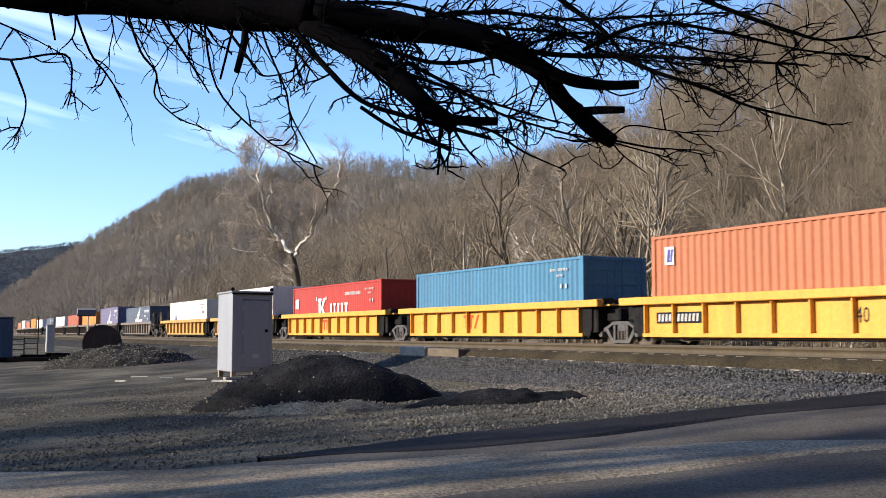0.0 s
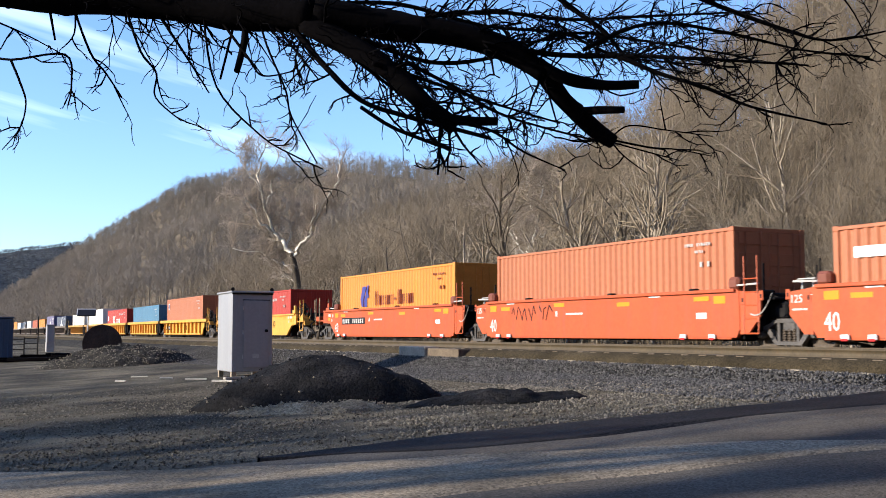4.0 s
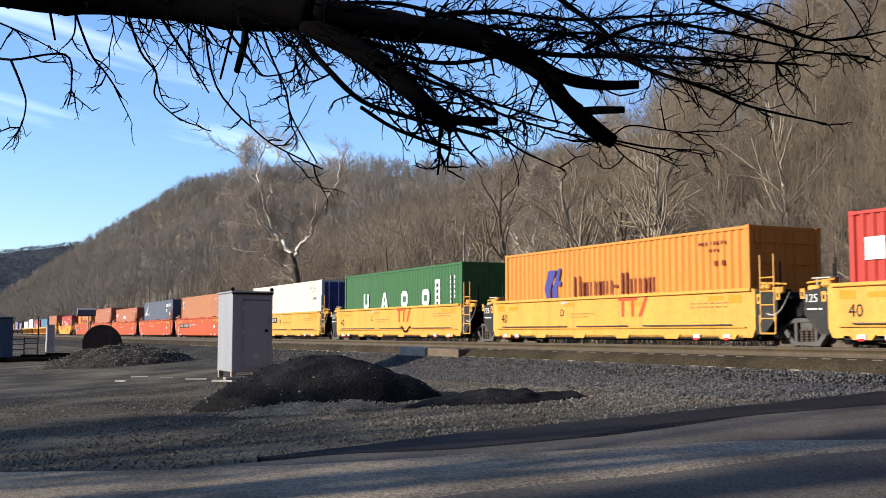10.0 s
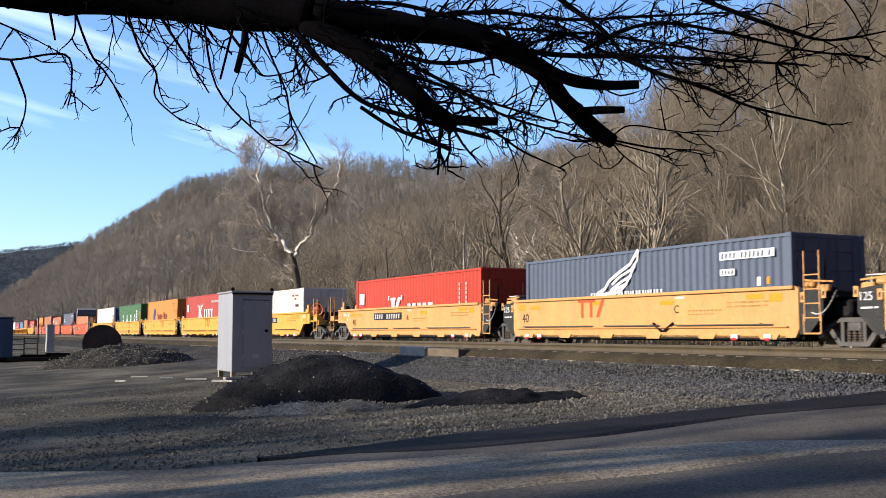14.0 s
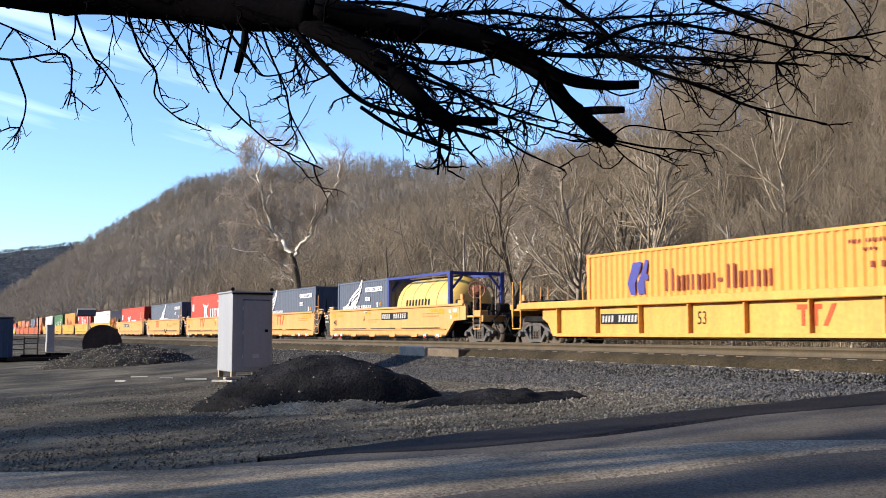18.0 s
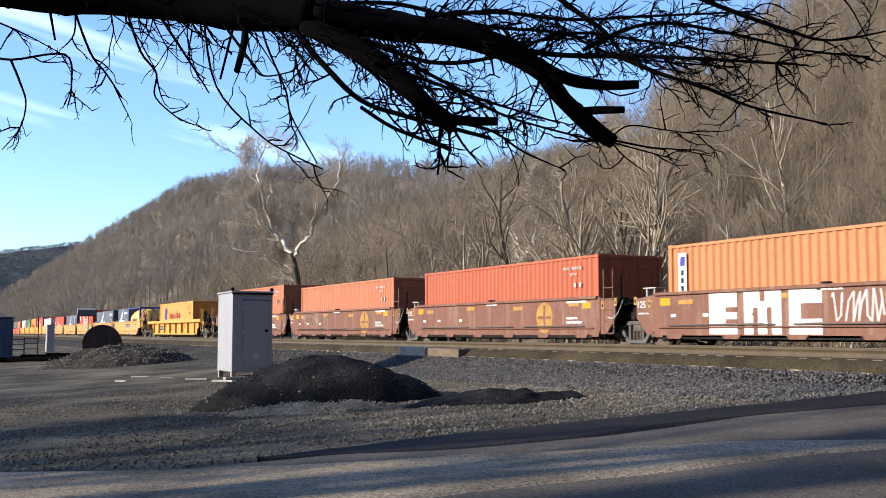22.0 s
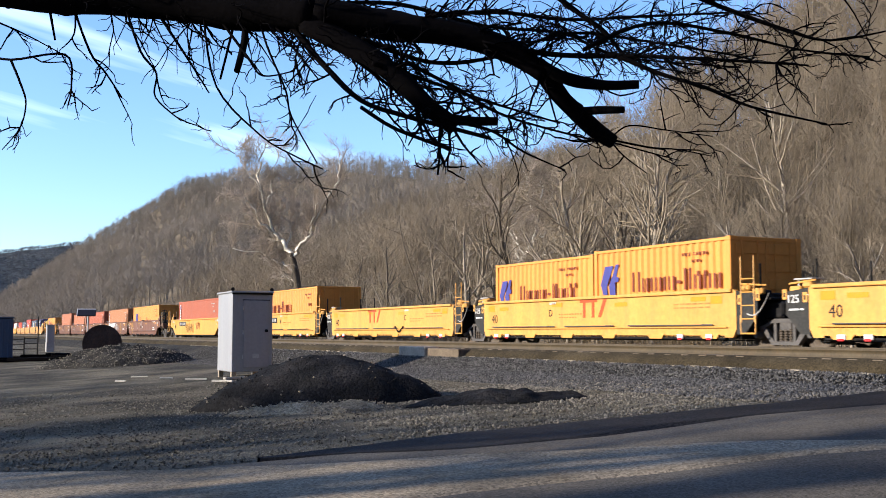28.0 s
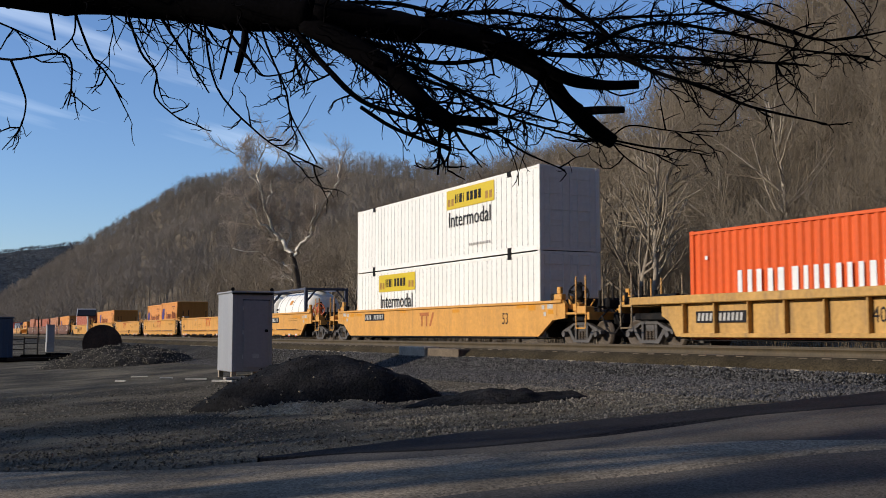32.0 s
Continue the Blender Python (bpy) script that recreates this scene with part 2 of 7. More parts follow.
def bend(s):
    """How far the line swings aside from straight at s metres along it."""
    s = np.asarray(s, float)
    a = 0.825e-4 * np.clip(s - 20, 0, 240) ** 2
    b = np.clip(s - 260, 0, 260)
    return a + 0.0396 * b - 0.0896 * b * b / 520 - 0.05 * np.maximum(s - 520, 0)


def ground_z(x, y):
    # beyond y = -24 an unseen bank is added to block sky light
    return 0.0558 * np.clip(x, -3, 13) - 0.0107 * np.clip(y, 0, 45) + 0.85 * np.clip(-24 - y, 0, 150)


def hill_z(x, y):
    """Height of the wooded slope beyond the line."""
    top = np.interp(y, [-300, 60, 75, 90, 105, 120, 160, 220, 276, 410, 550, 800, 950, 1020, 1150],
                    [150, 126, 108, 84, 56, 36, 36, 50, 59, 68, 90, 117, 130, 122, 0])
    u = np.clip((x - 35 - np.maximum(bend(y), 0)) / 185, 0, None)
    rise = np.where(u < 1, u, 1 - 0.3 * np.minimum(u - 1, 2))
    rise = rise * np.clip(u / 0.12, 0, 1) ** 0.5
    far = 201 * np.exp(-((y - 2900) / 420) ** 2) * np.clip((y - 1900) / 500, 0, 1) * (1 + 0.2 * np.clip((x - 200) / 260, 0, 1.3))
    return top * rise + far + 1.2 * np.sin(x * 0.07 + y * 0.031) * np.clip(u * 4, 0, 1)
# ---------------------------------------------------------------- ground materials
def soil(name, colours, scale, fine, bump, dist, rough=0.95, pebble=0.0):
    """Loose ground: mixed patches, grit and pebbles."""
    m = bpy.data.materials.new(name)
    m.use_nodes = True
    n, l = m.node_tree.nodes, m.node_tree.links
    b = n["Principled BSDF"]
    b.inputs["Roughness"].default_value = rough
    b.inputs["Specular IOR Level"].default_value = 0.08
    tc = n.new("ShaderNodeTexCoord")
    big = n.new("ShaderNodeTexNoise")
    big.inputs["Scale"].default_value, big.inputs["Detail"].default_value = scale, 6
    l.new(tc.outputs["Object"], big.inputs["Vector"])
    ramp = n.new("ShaderNodeValToRGB")
    e = ramp.color_ramp.elements
    e[0].position, e[1].position = 0.36, 0.64
    e[0].color, e[1].color = lin(*colours[0]), lin(*colours[-1])
    if len(colours) == 3:
        e.new(0.5).color = lin(*colours[1])
    l.new(big.outputs["Fac"], ramp.inputs["Fac"])
    vor = n.new("ShaderNodeTexVoronoi")
    vor.inputs["Scale"].default_value = fine
    l.new(tc.outputs["Object"], vor.inputs["Vector"])
    hs = n.new("ShaderNodeHueSaturation")
    mr = n.new("ShaderNodeMapRange")
    mr.inputs["To Min"].default_value, mr.inputs["To Max"].default_value = 1 - 0.45, 1 + 0.45
    sep = n.new("ShaderNodeSeparateColor")
    l.new(vor.outputs["Color"], sep.inputs["Color"])
    l.new(sep.outputs["Red"], mr.inputs["Value"])
    l.new(mr.outputs["Result"], hs.inputs["Value"])
    l.new(ramp.outputs["Color"], hs.inputs["Color"])
    l.new(hs.outputs["Color"], b.inputs["Base Color"])
    grit = n.new("ShaderNodeTexNoise")
    grit.inputs["Scale"].default_value, grit.inputs["Detail"].default_value = fine * 0.6, 6
    l.new(tc.outputs["Object"], grit.inputs["Vector"])
    mx = n.new("ShaderNodeMath")
    mx.operation = "MULTIPLY_ADD"
    mx.inputs[1].default_value = -pebble
    l.new(vor.outputs["Distance"], mx.inputs[0])
    l.new(grit.outputs["Fac"], mx.inputs[2])
    bp = n.new("ShaderNodeBump")
    bp.inputs["Strength"].default_value, bp.inputs["Distance"].default_value = bump, dist
    l.new(mx.outputs[0], bp.inputs["Height"])
    l.new(bp.outputs["Normal"], b.inputs["Normal"])
    return m


M["gravel"] = soil("gravel_yard", [(0.040, 0.036, 0.028), (0.084, 0.074, 0.054), (0.150, 0.128, 0.090)], 0.35, 48, 0.8, 0.03, pebble=0.8)
M["dirt"] = soil("packed_dirt", [(0.138, 0.112, 0.077), (0.250, 0.203, 0.142)], 0.7, 45, 0.4, 0.02, pebble=0.4)
M["asphalt"] = soil("worn_asphalt", [(0.060, 0.053, 0.043), (0.098, 0.085, 0.067)], 0.6, 60, 0.25, 0.01, 0.85, 0.4)
M["fresh_asphalt"] = soil("dark_asphalt_edge", [(0.012, 0.0115, 0.012), (0.021, 0.020, 0.0205)], 1.2, 40, 0.5, 0.02, 0.9, 0.5)
M["ballast"] = soil("crushed_stone", [(0.028, 0.026, 0.022), (0.052, 0.047, 0.039)], 0.6, 22, 0.8, 0.05, pebble=1.0)
M["bed"] = soil("sandy_track_bed", [(0.027, 0.021, 0.012), (0.049, 0.038, 0.022)], 0.8, 42, 0.5, 0.02, pebble=0.4)
M["stone"] = mat("ballast_stone", (0.071, 0.067, 0.062), 0.9, 0, 0.2, 3, 30, 0.2, 0.01, island=True, per_object=0.8)
M["drift_stone"] = mat("drift_gravel", (0.160, 0.140, 0.108), 0.9, 0, 0.2, 3, 30, 0.2, 0.01, island=True, per_object=0.5)
M["yard_stone"] = mat("yard_gravel", (0.112, 0.099, 0.077), 0.9, 0, 0.2, 3, 30, 0.2, 0.01, island=True, per_object=0.75)
# paler than the ties: weathering, plus sunlight put into the colour
M["pale_tie"] = mat("sunlit_pale_tie", (0.20, 0.17, 0.125), 0.9, 0, 0.3, 3, 20, 0.3, 0.01, per_object=0.4)
M["dark_stone"] = mat("coal_lump", (0.012, 0.0115, 0.012), 0.9, 0, 0.3, 3, 30, 0.2, 0.01, island=True)
M["litter"] = soil("leaf_litter", [(0.105, 0.080, 0.052), (0.140, 0.110, 0.073), (0.175, 0.140, 0.096)], 0.05, 3, 0.6, 0.2, pebble=0.4)
M["coal"] = soil("black_fines", [(0.006, 0.0058, 0.006), (0.009, 0.0087, 0.0087), (0.022, 0.020, 0.019)], 1.1, 26, 0.7, 0.03, pebble=0.5)
M["rail"] = mat("rusty_rail", (0.070, 0.053, 0.030), 0.7, 0.1, 0.2, 2, 25, 0.1, 0.005, (0.10, 0.06, 0.03), 0.4)
M["tie"] = mat("weathered_tie", (0.12, 0.092, 0.062), 0.9, 0, 0.25, 3, 20, 0.3, 0.01)
M["bark"] = mat("grey_bark", (0.215, 0.180, 0.137), 0.9, 0, 0.25, 0.8, 6, 0.4, 0.03, per_object=0.35)
M["dark_bark"] = mat("dark_brown_bark", (0.085, 0.068, 0.049), 0.9, 0, 0.25, 0.8, 6, 0.4, 0.03, per_object=0.3)
M["pale_bark"] = mat("pale_bark", (0.25, 0.208, 0.155), 0.9, 0, 0.3, 0.6, 5, 0.3, 0.03, (0.13, 0.10, 0.07), 0.6)
M["syc_bark"] = mat("white_sycamore_bark", (0.60, 0.56, 0.48), 0.85, 0, 0.3, 0.7, 5, 0.3, 0.03, (0.17, 0.13, 0.085), 0.3)
M["twig"] = mat("bare_twigs", (0.235, 0.190, 0.132), 0.9, 0, 0.2, 0.5, 4, 0.0, per_object=0.35)
M["pale_twig"] = mat("pale_grey_twigs", (0.36, 0.30, 0.24), 0.9, 0, 0.2, 0.5, 4, 0.0)
M["wood_stuff"] = mat("hillside_stems", (0.205, 0.166, 0.118), 0.95, 0, 0.22, 0.02, 0.15, 0.0, island=True, per_object=0.16)
# greyer than the hillside stems: the haze of distance is in the colour
M["ridge_stuff"] = mat("hazed_ridge_stems", (0.200, 0.172, 0.140), 0.95, 0, 0.25, 0.012, 0.1, 0.0, island=True, per_object=0.16)
# near black, below real bark: the limb's shade is put into its colour
M["limb"] = mat("shaded_black_bark", (0.003, 0.0026, 0.003), 0.95, 0, 0.25, 4, 40, 0.6, 0.01)
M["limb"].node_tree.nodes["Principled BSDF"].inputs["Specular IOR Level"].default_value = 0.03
M["brush"] = mat("dry_brush", (0.162, 0.120, 0.069), 0.95, 0, 0.2, 0.5, 4, 0.0, island=True)

# ---------------------------------------------------------------- ground
gx = np.unique(np.concatenate([np.arange(-8, 14.2, 0.35), [-4000, -1500, -600, -250, -100, -50, -25, -14, 13.9, 30, 35, 40],
                               np.arange(46, 240, 8), np.arange(240, 420, 30), [500, 700, 1000, 1600, 2600, 4000]]))
gy = np.unique(np.concatenate([[-280, -200, -150, -70, -50], np.arange(2, 30, 0.4), np.arange(30, 60, 1.5), np.arange(60, 320, 10), np.arange(320, 1200, 25),
                               np.arange(1200, 3600, 100), [-3000, -1000, -300, -100, -40, -15, -6, 4000, 4900]]))
GX, GY = np.meshgrid(gx, gy, indexing="ij")
GZ = ground_z(GX, GY)
rough = np.array([noise.noise((a * 0.9, b * 0.9, 0.3)) + 0.5 * noise.noise((a * 2.6, b * 2.6, 4)) for a, b in zip(GX.ravel(), GY.ravel())]).reshape(GX.shape)
GZ = GZ + 0.03 * rough * (np.abs(GX) < 20) * (GY < 60)
GZ = np.where(GX > 28, np.maximum(GZ, 0.1) + hill_z(GX, GY), GZ)
GZ = GZ + np.where(GX < 28, 201 * np.exp(-((GY - 2900) / 420) ** 2) * np.clip((GY - 1900) / 500, 0, 1), 0)
ni, nj = GX.shape
ii = (np.arange(ni - 1)[:, None] * nj + np.arange(nj - 1)[None]).ravel()
quads = np.stack([ii, ii + nj, ii + nj + 1, ii + 1], 1)
gm = fast_mesh("ground", np.stack([GX, GY, GZ], -1).reshape(-1, 3), quads, M["gravel"], True)
gm.materials.append(M["litter"])
M["far_woods"] = soil("distant_forest", [(0.038, 0.043, 0.047), (0.058, 0.061, 0.060)], 0.01, 0.15, 0.5, 1.0)
gm.materials.append(M["far_woods"])
kind_of = (GX[:-1, :-1] > 26).astype(np.int32)
# the unseen light-blocking bank at the back takes the forest colour too
kind_of[(GY[:-1, :-1] > 1500) | (GY[:-1, :-1] < -30)] = 2
gm.polygons.foreach_set("material_index", kind_of.ravel())
ground = tagged(new("ground", gm), "gravel yard rising into leaf-strewn wooded hillside", "ground", kind="structure")


def road_edge(x):
    return float(np.interp(x, [-6, 1, 3.9, 5.5, 6.8, 8.6, 10.7, 12.5, 20], [12.2, 12.0, 11.6, 10.75, 10.5, 10.65, 10.85, 10.9, 11.2]))


def sheet(name, xs, near, far, lift, material, label, ny=14, drop=True):
    vs, fs = [], []
    for x in xs:
        a, b = near(x), far(x)
        for k in range(ny + 1):
            y = a + (b - a) * k / ny
            up = lift if 0 < k < ny else lift - (0.10 if drop else 0.06)
            vs.append((x, y, float(ground_z(x, y)) + up + 0.01 * noise.noise((x * 1.3, y * 1.3, 2.0))))
    k = ny + 1
    fs = [(i * k + j, (i + 1) * k + j, (i + 1) * k + j + 1, i * k + j + 1) for i in range(len(xs) - 1) for j in range(ny)]
    return tagged(new(name, fast_mesh(name, vs, fs, material, True)), label, "road", kind="structure")


xs_road = np.arange(-30, 13.3, 0.35)
sheet("road", xs_road, lambda x: -25 + 0 * x, lambda x: road_edge(x) - 0.25 + 0.12 * noise.noise((x * 0.7, 1, 1)),
      0.06, M["asphalt"], "worn grey asphalt road with dust", 60)
sheet("road_shoulder", np.arange(3.4, 13.3, 0.3), lambda x: float(np.interp(x, [3.4, 4.1, 5.3, 6.4, 7.9, 9.3, 10.8, 13.3], [11.10, 10.55, 9.83, 9.62, 9.95, 9.77, 9.37, 9.0])) + 0.08 * noise.noise((x * 1.3, 8, 1)),
      lambda x: float(np.interp(x, [3.4, 4.0, 5.75, 8.1, 10.4, 12.5, 13.3], [11.14, 11.2, 11.45, 11.14, 10.93, 10.86, 10.86])) + 0.1 * noise.noise((x * 1.7, 3, 1)),
      0.068, M["fresh_asphalt"], "dark fresh asphalt along the road's edge", 12, False)
sheet("dirt_lane", np.arange(-14, 8.4, 0.3), lambda x: float(np.interp(x, [-14, 1, 8.4], [10.5, 7.6, 6.6])) + 0.2 * noise.noise((x * 0.5, 7, 1)),
      lambda x: float(np.interp(x, [-14, -6, 1, 2.4, 3.6, 5.6, 7.0, 8.4], [18, 16, 12.8, 11.2, 10.5, 9.4, 8.4, 7.0])) + 0.25 * noise.noise((x * 0.6, 5, 1)), 0.08, M["dirt"], "packed dirt along the yard's edge", 8)

# ---------------------------------------------------------------- the two tracks
S = np.concatenate([np.arange(-60, 60, 2.0), np.arange(60, 720, 10.0)])


def along(name, profile, xc, material, label, kind="structure", smooth=True):
    """A profile of (x, z) swept along the line."""
    p = np.array(profile, float)
    off = bend(S)
    v = np.stack([xc + p[None, :, 0] + off[:, None], np.repeat(S[:, None], len(p), 1), np.repeat(p[None, :, 1], len(S), 0)], -1)
    n, k = len(S), len(p)
    fs = [(i * k + j, (i + 1) * k + j, (i + 1) * k + j + 1, i * k + j + 1) for i in range(n - 1) for j in range(k - 1)]
    return tagged(new(name, fast_mesh(name, v.reshape(-1, 3), fs, material, smooth)), label, name.split("_")[0], kind=kind)


along("ballast_slope", [(-5.6, -0.55), (-3.2, 0.22), (-1.75, NEAR_Z - 0.43), (-1.40, NEAR_Z - 0.40)], NEAR_X, M["ballast"], "grey crushed stone ballast shoulder beside the line")
along("track_bed", [(-1.50, NEAR_Z - 0.44), (-1.46, NEAR_Z - 0.30), (-1.25, NEAR_Z - 0.158), (1.3, NEAR_Z - 0.158), (2.2, RAIL_Z - 0.22), (6.2, RAIL_Z - 0.22), (9.0, 0.0)],
      NEAR_X, M["bed"], "sandy brown bed of the two tracks")
RAIL = [(-0.07, -0.17), (-0.07, -0.155), (-0.012, -0.135), (-0.010, -0.045), (-0.036, -0.035), (-0.036, 0.0), (0.036, 0.0), (0.036, -0.035),
        (0.010, -0.045), (0.012, -0.135), (0.07, -0.155), (0.07, -0.17)]
for cx, cz, txt in ((NEAR_X, NEAR_Z, "rusty steel rail of the idle track"), (TRACK_X, RAIL_Z, "steel rail under the freight train")):
    for side in (-0.753, 0.753):
        along("rail", [(a, b + cz) for a, b in RAIL], cx + side, M["rail"], txt, smooth=False)


def tie_geo():
    return Geo().box(-1.28, 1.28, -0.115, 0.115, -0.18, 0, 0.012)


for cx, cz in ((NEAR_X, NEAR_Z - 0.155), (TRACK_X, RAIL_Z - 0.16)):
    ties = thing("track_ties", pose(cx, 0, 0), "weathered timber ties in the track bed", "ties", kind="structure")
    y = -6.0
    while y < 90:
        part("tie", mesh("tie", M["tie"], tie_geo), ties, loc=(float(bend(y)), y, cz + random.uniform(-0.015, 0.0)), turn=(0, 0, random.uniform(-0.01, 0.01)))
        if cx < 17 and y < 60:
            part("tie_end", mesh("tie_end", M["pale_tie"], lambda: Geo().box(-0.03, 0.06, -0.11, 0.11, -0.035, 0.012, 0.008)), ties, "pale weathered end of an old tie, sunlit tone in its colour",
                 (float(bend(y)) - 1.53 + random.uniform(-0.02, 0.02), y + random.uniform(-0.06, 0.06), NEAR_Z - 0.385 + random.uniform(-0.015, 0.01)), (0, 0, random.uniform(-0.06, 0.06)))
        y += 0.55

# ---------------------------------------------------------------- the train: containers
SIDE = Matrix(((0, 0, -1, 0), (-1, 0, 0, 0), (0, 1, 0, 0), (0, 0, 0, 1)))  # lettering on the side towards -x
REAR = Matrix(((1, 0, 0, 0), (0, 0, -1, 0), (0, 1, 0, 0), (0, 0, 0, 1)))   # lettering on the end towards -y
RIDERS, SPINS = [], []


def words(parent, text, size, y, z, x, material, name="lettering", label="", stretch=1.0, basis=SIDE):
    key = ("text", text, material.name)
    if key not in MESH:
        cu = bpy.data.curves.new("words", "FONT")
        cu.body, cu.extrude, cu.resolution_u = text, 0.004, 2
        tmp = bpy.data.objects.new("words", cu)
        me = bpy.data.meshes.new_from_object(tmp)
        me.materials.clear()
        me.materials.append(material)
        bpy.data.objects.remove(tmp)
        MESH[key] = me
    ob = new(name, MESH[key])
    ob.parent = parent
    ob.matrix_local = Matrix.Translation((x, y, z)) @ basis @ Matrix.Diagonal((size * stretch, size, 1, 1))
    return tagged(ob, label)


def glyphs(parent, y, z, x, h, shapes, gap, material):
    """Plain large silhouettes in a row: (shape, width), each a part of its own."""
    for kind, w in shapes:
        c = min(w, h) * 0.22
        o = {"block": [(0, 0), (0, h), (-w, h), (-w, 0)],
             "wedge": [(0, 0), (-w * 0.36, h), (-w * 0.64, h), (-w, 0)],
             "round": [(0, c), (0, h - c), (-c, h), (-w + c, h), (-w, h - c), (-w, c), (-w + c, 0), (-c, 0)],
             "bowl": [(0, c), (0, h), (-w, h), (-w, c), (-w + c, 0), (-c, 0)]}[kind]
        me = Geo().plate([(y + a, z + b) for a, b in o], x, x - 0.006).data("painted_shape")
        me.materials.append(material)
        part("painted_shape", me, parent)
        y -= w + gap


def strokes(letters, gap):
    """Widths for bars(): each letter as two plain strokes."""
    out = []
    for w in letters:
        out += [w * 0.3, -w * 0.4, w * 0.3, -gap]
    return out


def bars(parent, y, z, x, h, widths, gap, material, name="lettering", label="", lean=0.0):
    """Upright plain blocks in a row, first one at y, running towards -y."""
    g = Geo()
    for w in widths:
        if w > 0:
            g.plate([(y, z), (y - lean, z + h), (y - lean - w, z + h), (y - w, z)], x, x - 0.006)
        y -= abs(w) + gap
    me = g.data(name)
    me.materials.append(material)
    return tagged(part(name, me, parent, label), kind="stuff")


def patch(parent, y0, y1, z0, z1, x, material, name="label", label=""):
    return part(name, mesh(("patch", round(y0 - y1, 3), round(z1 - z0, 3)), material,
                           lambda: Geo().box(-0.005, 0, -(abs(y0 - y1)), 0, 0, z1 - z0)), parent, label, (x, max(y0, y1), z0))


def side_geo(L, H, pitch, depth, smooth_wall=False):
    """A pressed steel side wall between posts and rails."""
    g, y0, y1, z0, z1 = Geo(), -L / 2 + 0.13, L / 2 - 0.13, 0.16, H - 0.10
    n = max(1, round((y1 - y0) / pitch))
    p = (y1 - y0) / n
    pts = []
    for i in range(n):
        a = y0 + i * p
        if smooth_wall:
            pts += [(a, 0), (a + p * 0.08, -0.003), (a + p * 0.16, 0)]
        else:
            pts += [(a, 0), (a + p * 0.28, 0), (a + p * 0.5, depth), (a + p * 0.78, depth)]
    pts.append((y1, 0))
    vs = [(d, y, z) for y, d in pts for z in (z0, z1)]
    fs = [(2 * i, 2 * i + 2, 2 * i + 3, 2 * i + 1) for i in range(len(pts) - 1)]
    return g.add(vs, fs)


def container(L, H, paint_name, label, c, base, logo=None, style="corrugated", door_paint=""):
    """Freight container with its posts, rails, walls, doors and castings; c: its middle along the train."""
    P = M[paint_name]
    W = 1.22
    top = thing("freight_container", pose(TRACK_X, c, RAIL_Z + base), label, "container", "containers on the train")
    k = (round(L, 2), round(H, 2), style)
    for sx in (-1, 1):
        ob = part("side_panel", mesh(("side",) + k, P, lambda: side_geo(L, H, 0.278 if style == "corrugated" else 0.36, 0.048 if style == "corrugated" else 0.016, style != "corrugated")),
                  top, loc=(sx * (W - (0.045 if style == "corrugated" else 0.012)) , 0, 0))
        if sx == -1:
            ob.scale.x = 1
            ob.location.x = -(W - (0.010 if style == "corrugated" else 0.012))
        else:
            ob.rotation_euler = (0, 0, math.pi)
            ob.location.x = W - 0.010
        for sy in (-1, 1):
            part("corner_post", mesh(("post",) + k, P, lambda: Geo().box(-0.08, 0.08, -0.08, 0.08, 0.118, H - 0.118, 0.012)), top, loc=(sx * (W - 0.08), sy * (L / 2 - 0.08), 0))
            for z in (0, H - 0.118):
                part("corner_casting", mesh("casting", P, lambda: Geo().box(-0.081, 0.081, -0.089, 0.089, 0, 0.118, 0.01)), top, loc=(sx * (W - 0.079), sy * (L / 2 - 0.086), z))
        part("top_rail", mesh(("trail",) + k, P, lambda: Geo().box(-0.03, 0.03, -L / 2 + 0.17, L / 2 - 0.17, H - 0.10, H - 0.02, 0.006)), top, loc=(sx * (W - 0.03), 0, 0))
        part("bottom_rail", mesh(("brail",) + k, P, lambda: Geo().box(-0.04, 0.04, -L / 2 + 0.17, L / 2 - 0.17, 0.02, 0.17, 0.008)), top, loc=(sx * (W - 0.04), 0, 0))

    def roof():
        g, n = Geo(), max(2, int(L / 0.45))
        pts = []
        for i in range(n):
            a = -L / 2 + 0.1 + (L - 0.2) * i / n
            q = (L - 0.2) / n
            pts += [(a, 0), (a + q * 0.35, 0), (a + q * 0.5, 0.018), (a + q * 0.85, 0.018)]
        pts.append((L / 2 - 0.1, 0))
        return g.add([(x, y, H - 0.045 + d) for y, d in pts for x in (-W + 0.05, W - 0.05)], [(2 * i, 2 * i + 2, 2 * i + 3, 2 * i + 1) for i in range(len(pts) - 1)])
    part("roof", mesh(("roof",) + k, P, roof), top)
    part("floor", mesh(("floor",) + k, M["black"], lambda: Geo().box(-W + 0.06, W - 0.06, -L / 2 + 0.1, L / 2 - 0.1, 0.06, 0.15)), top)

    def front_wall():
        pts = []
        for i in range(8):
            a = -W + 0.15 + (2 * W - 0.3) * i / 8
            q = (2 * W - 0.3) / 8
            pts += [(a, 0), (a + q * 0.3, 0), (a + q * 0.5, -0.04), (a + q * 0.8, -0.04)]
        pts.append((W - 0.15, 0))
        return Geo().add([(x, L / 2 - 0.03 + d, z) for x, d in pts for z in (0.1, H - 0.08)], [(2 * i, 2 * i + 2, 2 * i + 3, 2 * i + 1) for i in range(len(pts) - 1)])
    part("front_wall", mesh(("front",) + k, P, front_wall), top)

    # doors at the trailing end
    def door_geo():
        g = Geo().box(-0.55, 0.55, -0.02, 0.02, 0.14, H - 0.12, 0.01)
        for i in range(5):
            z = 0.3 + i * (H - 0.75) / 4.0
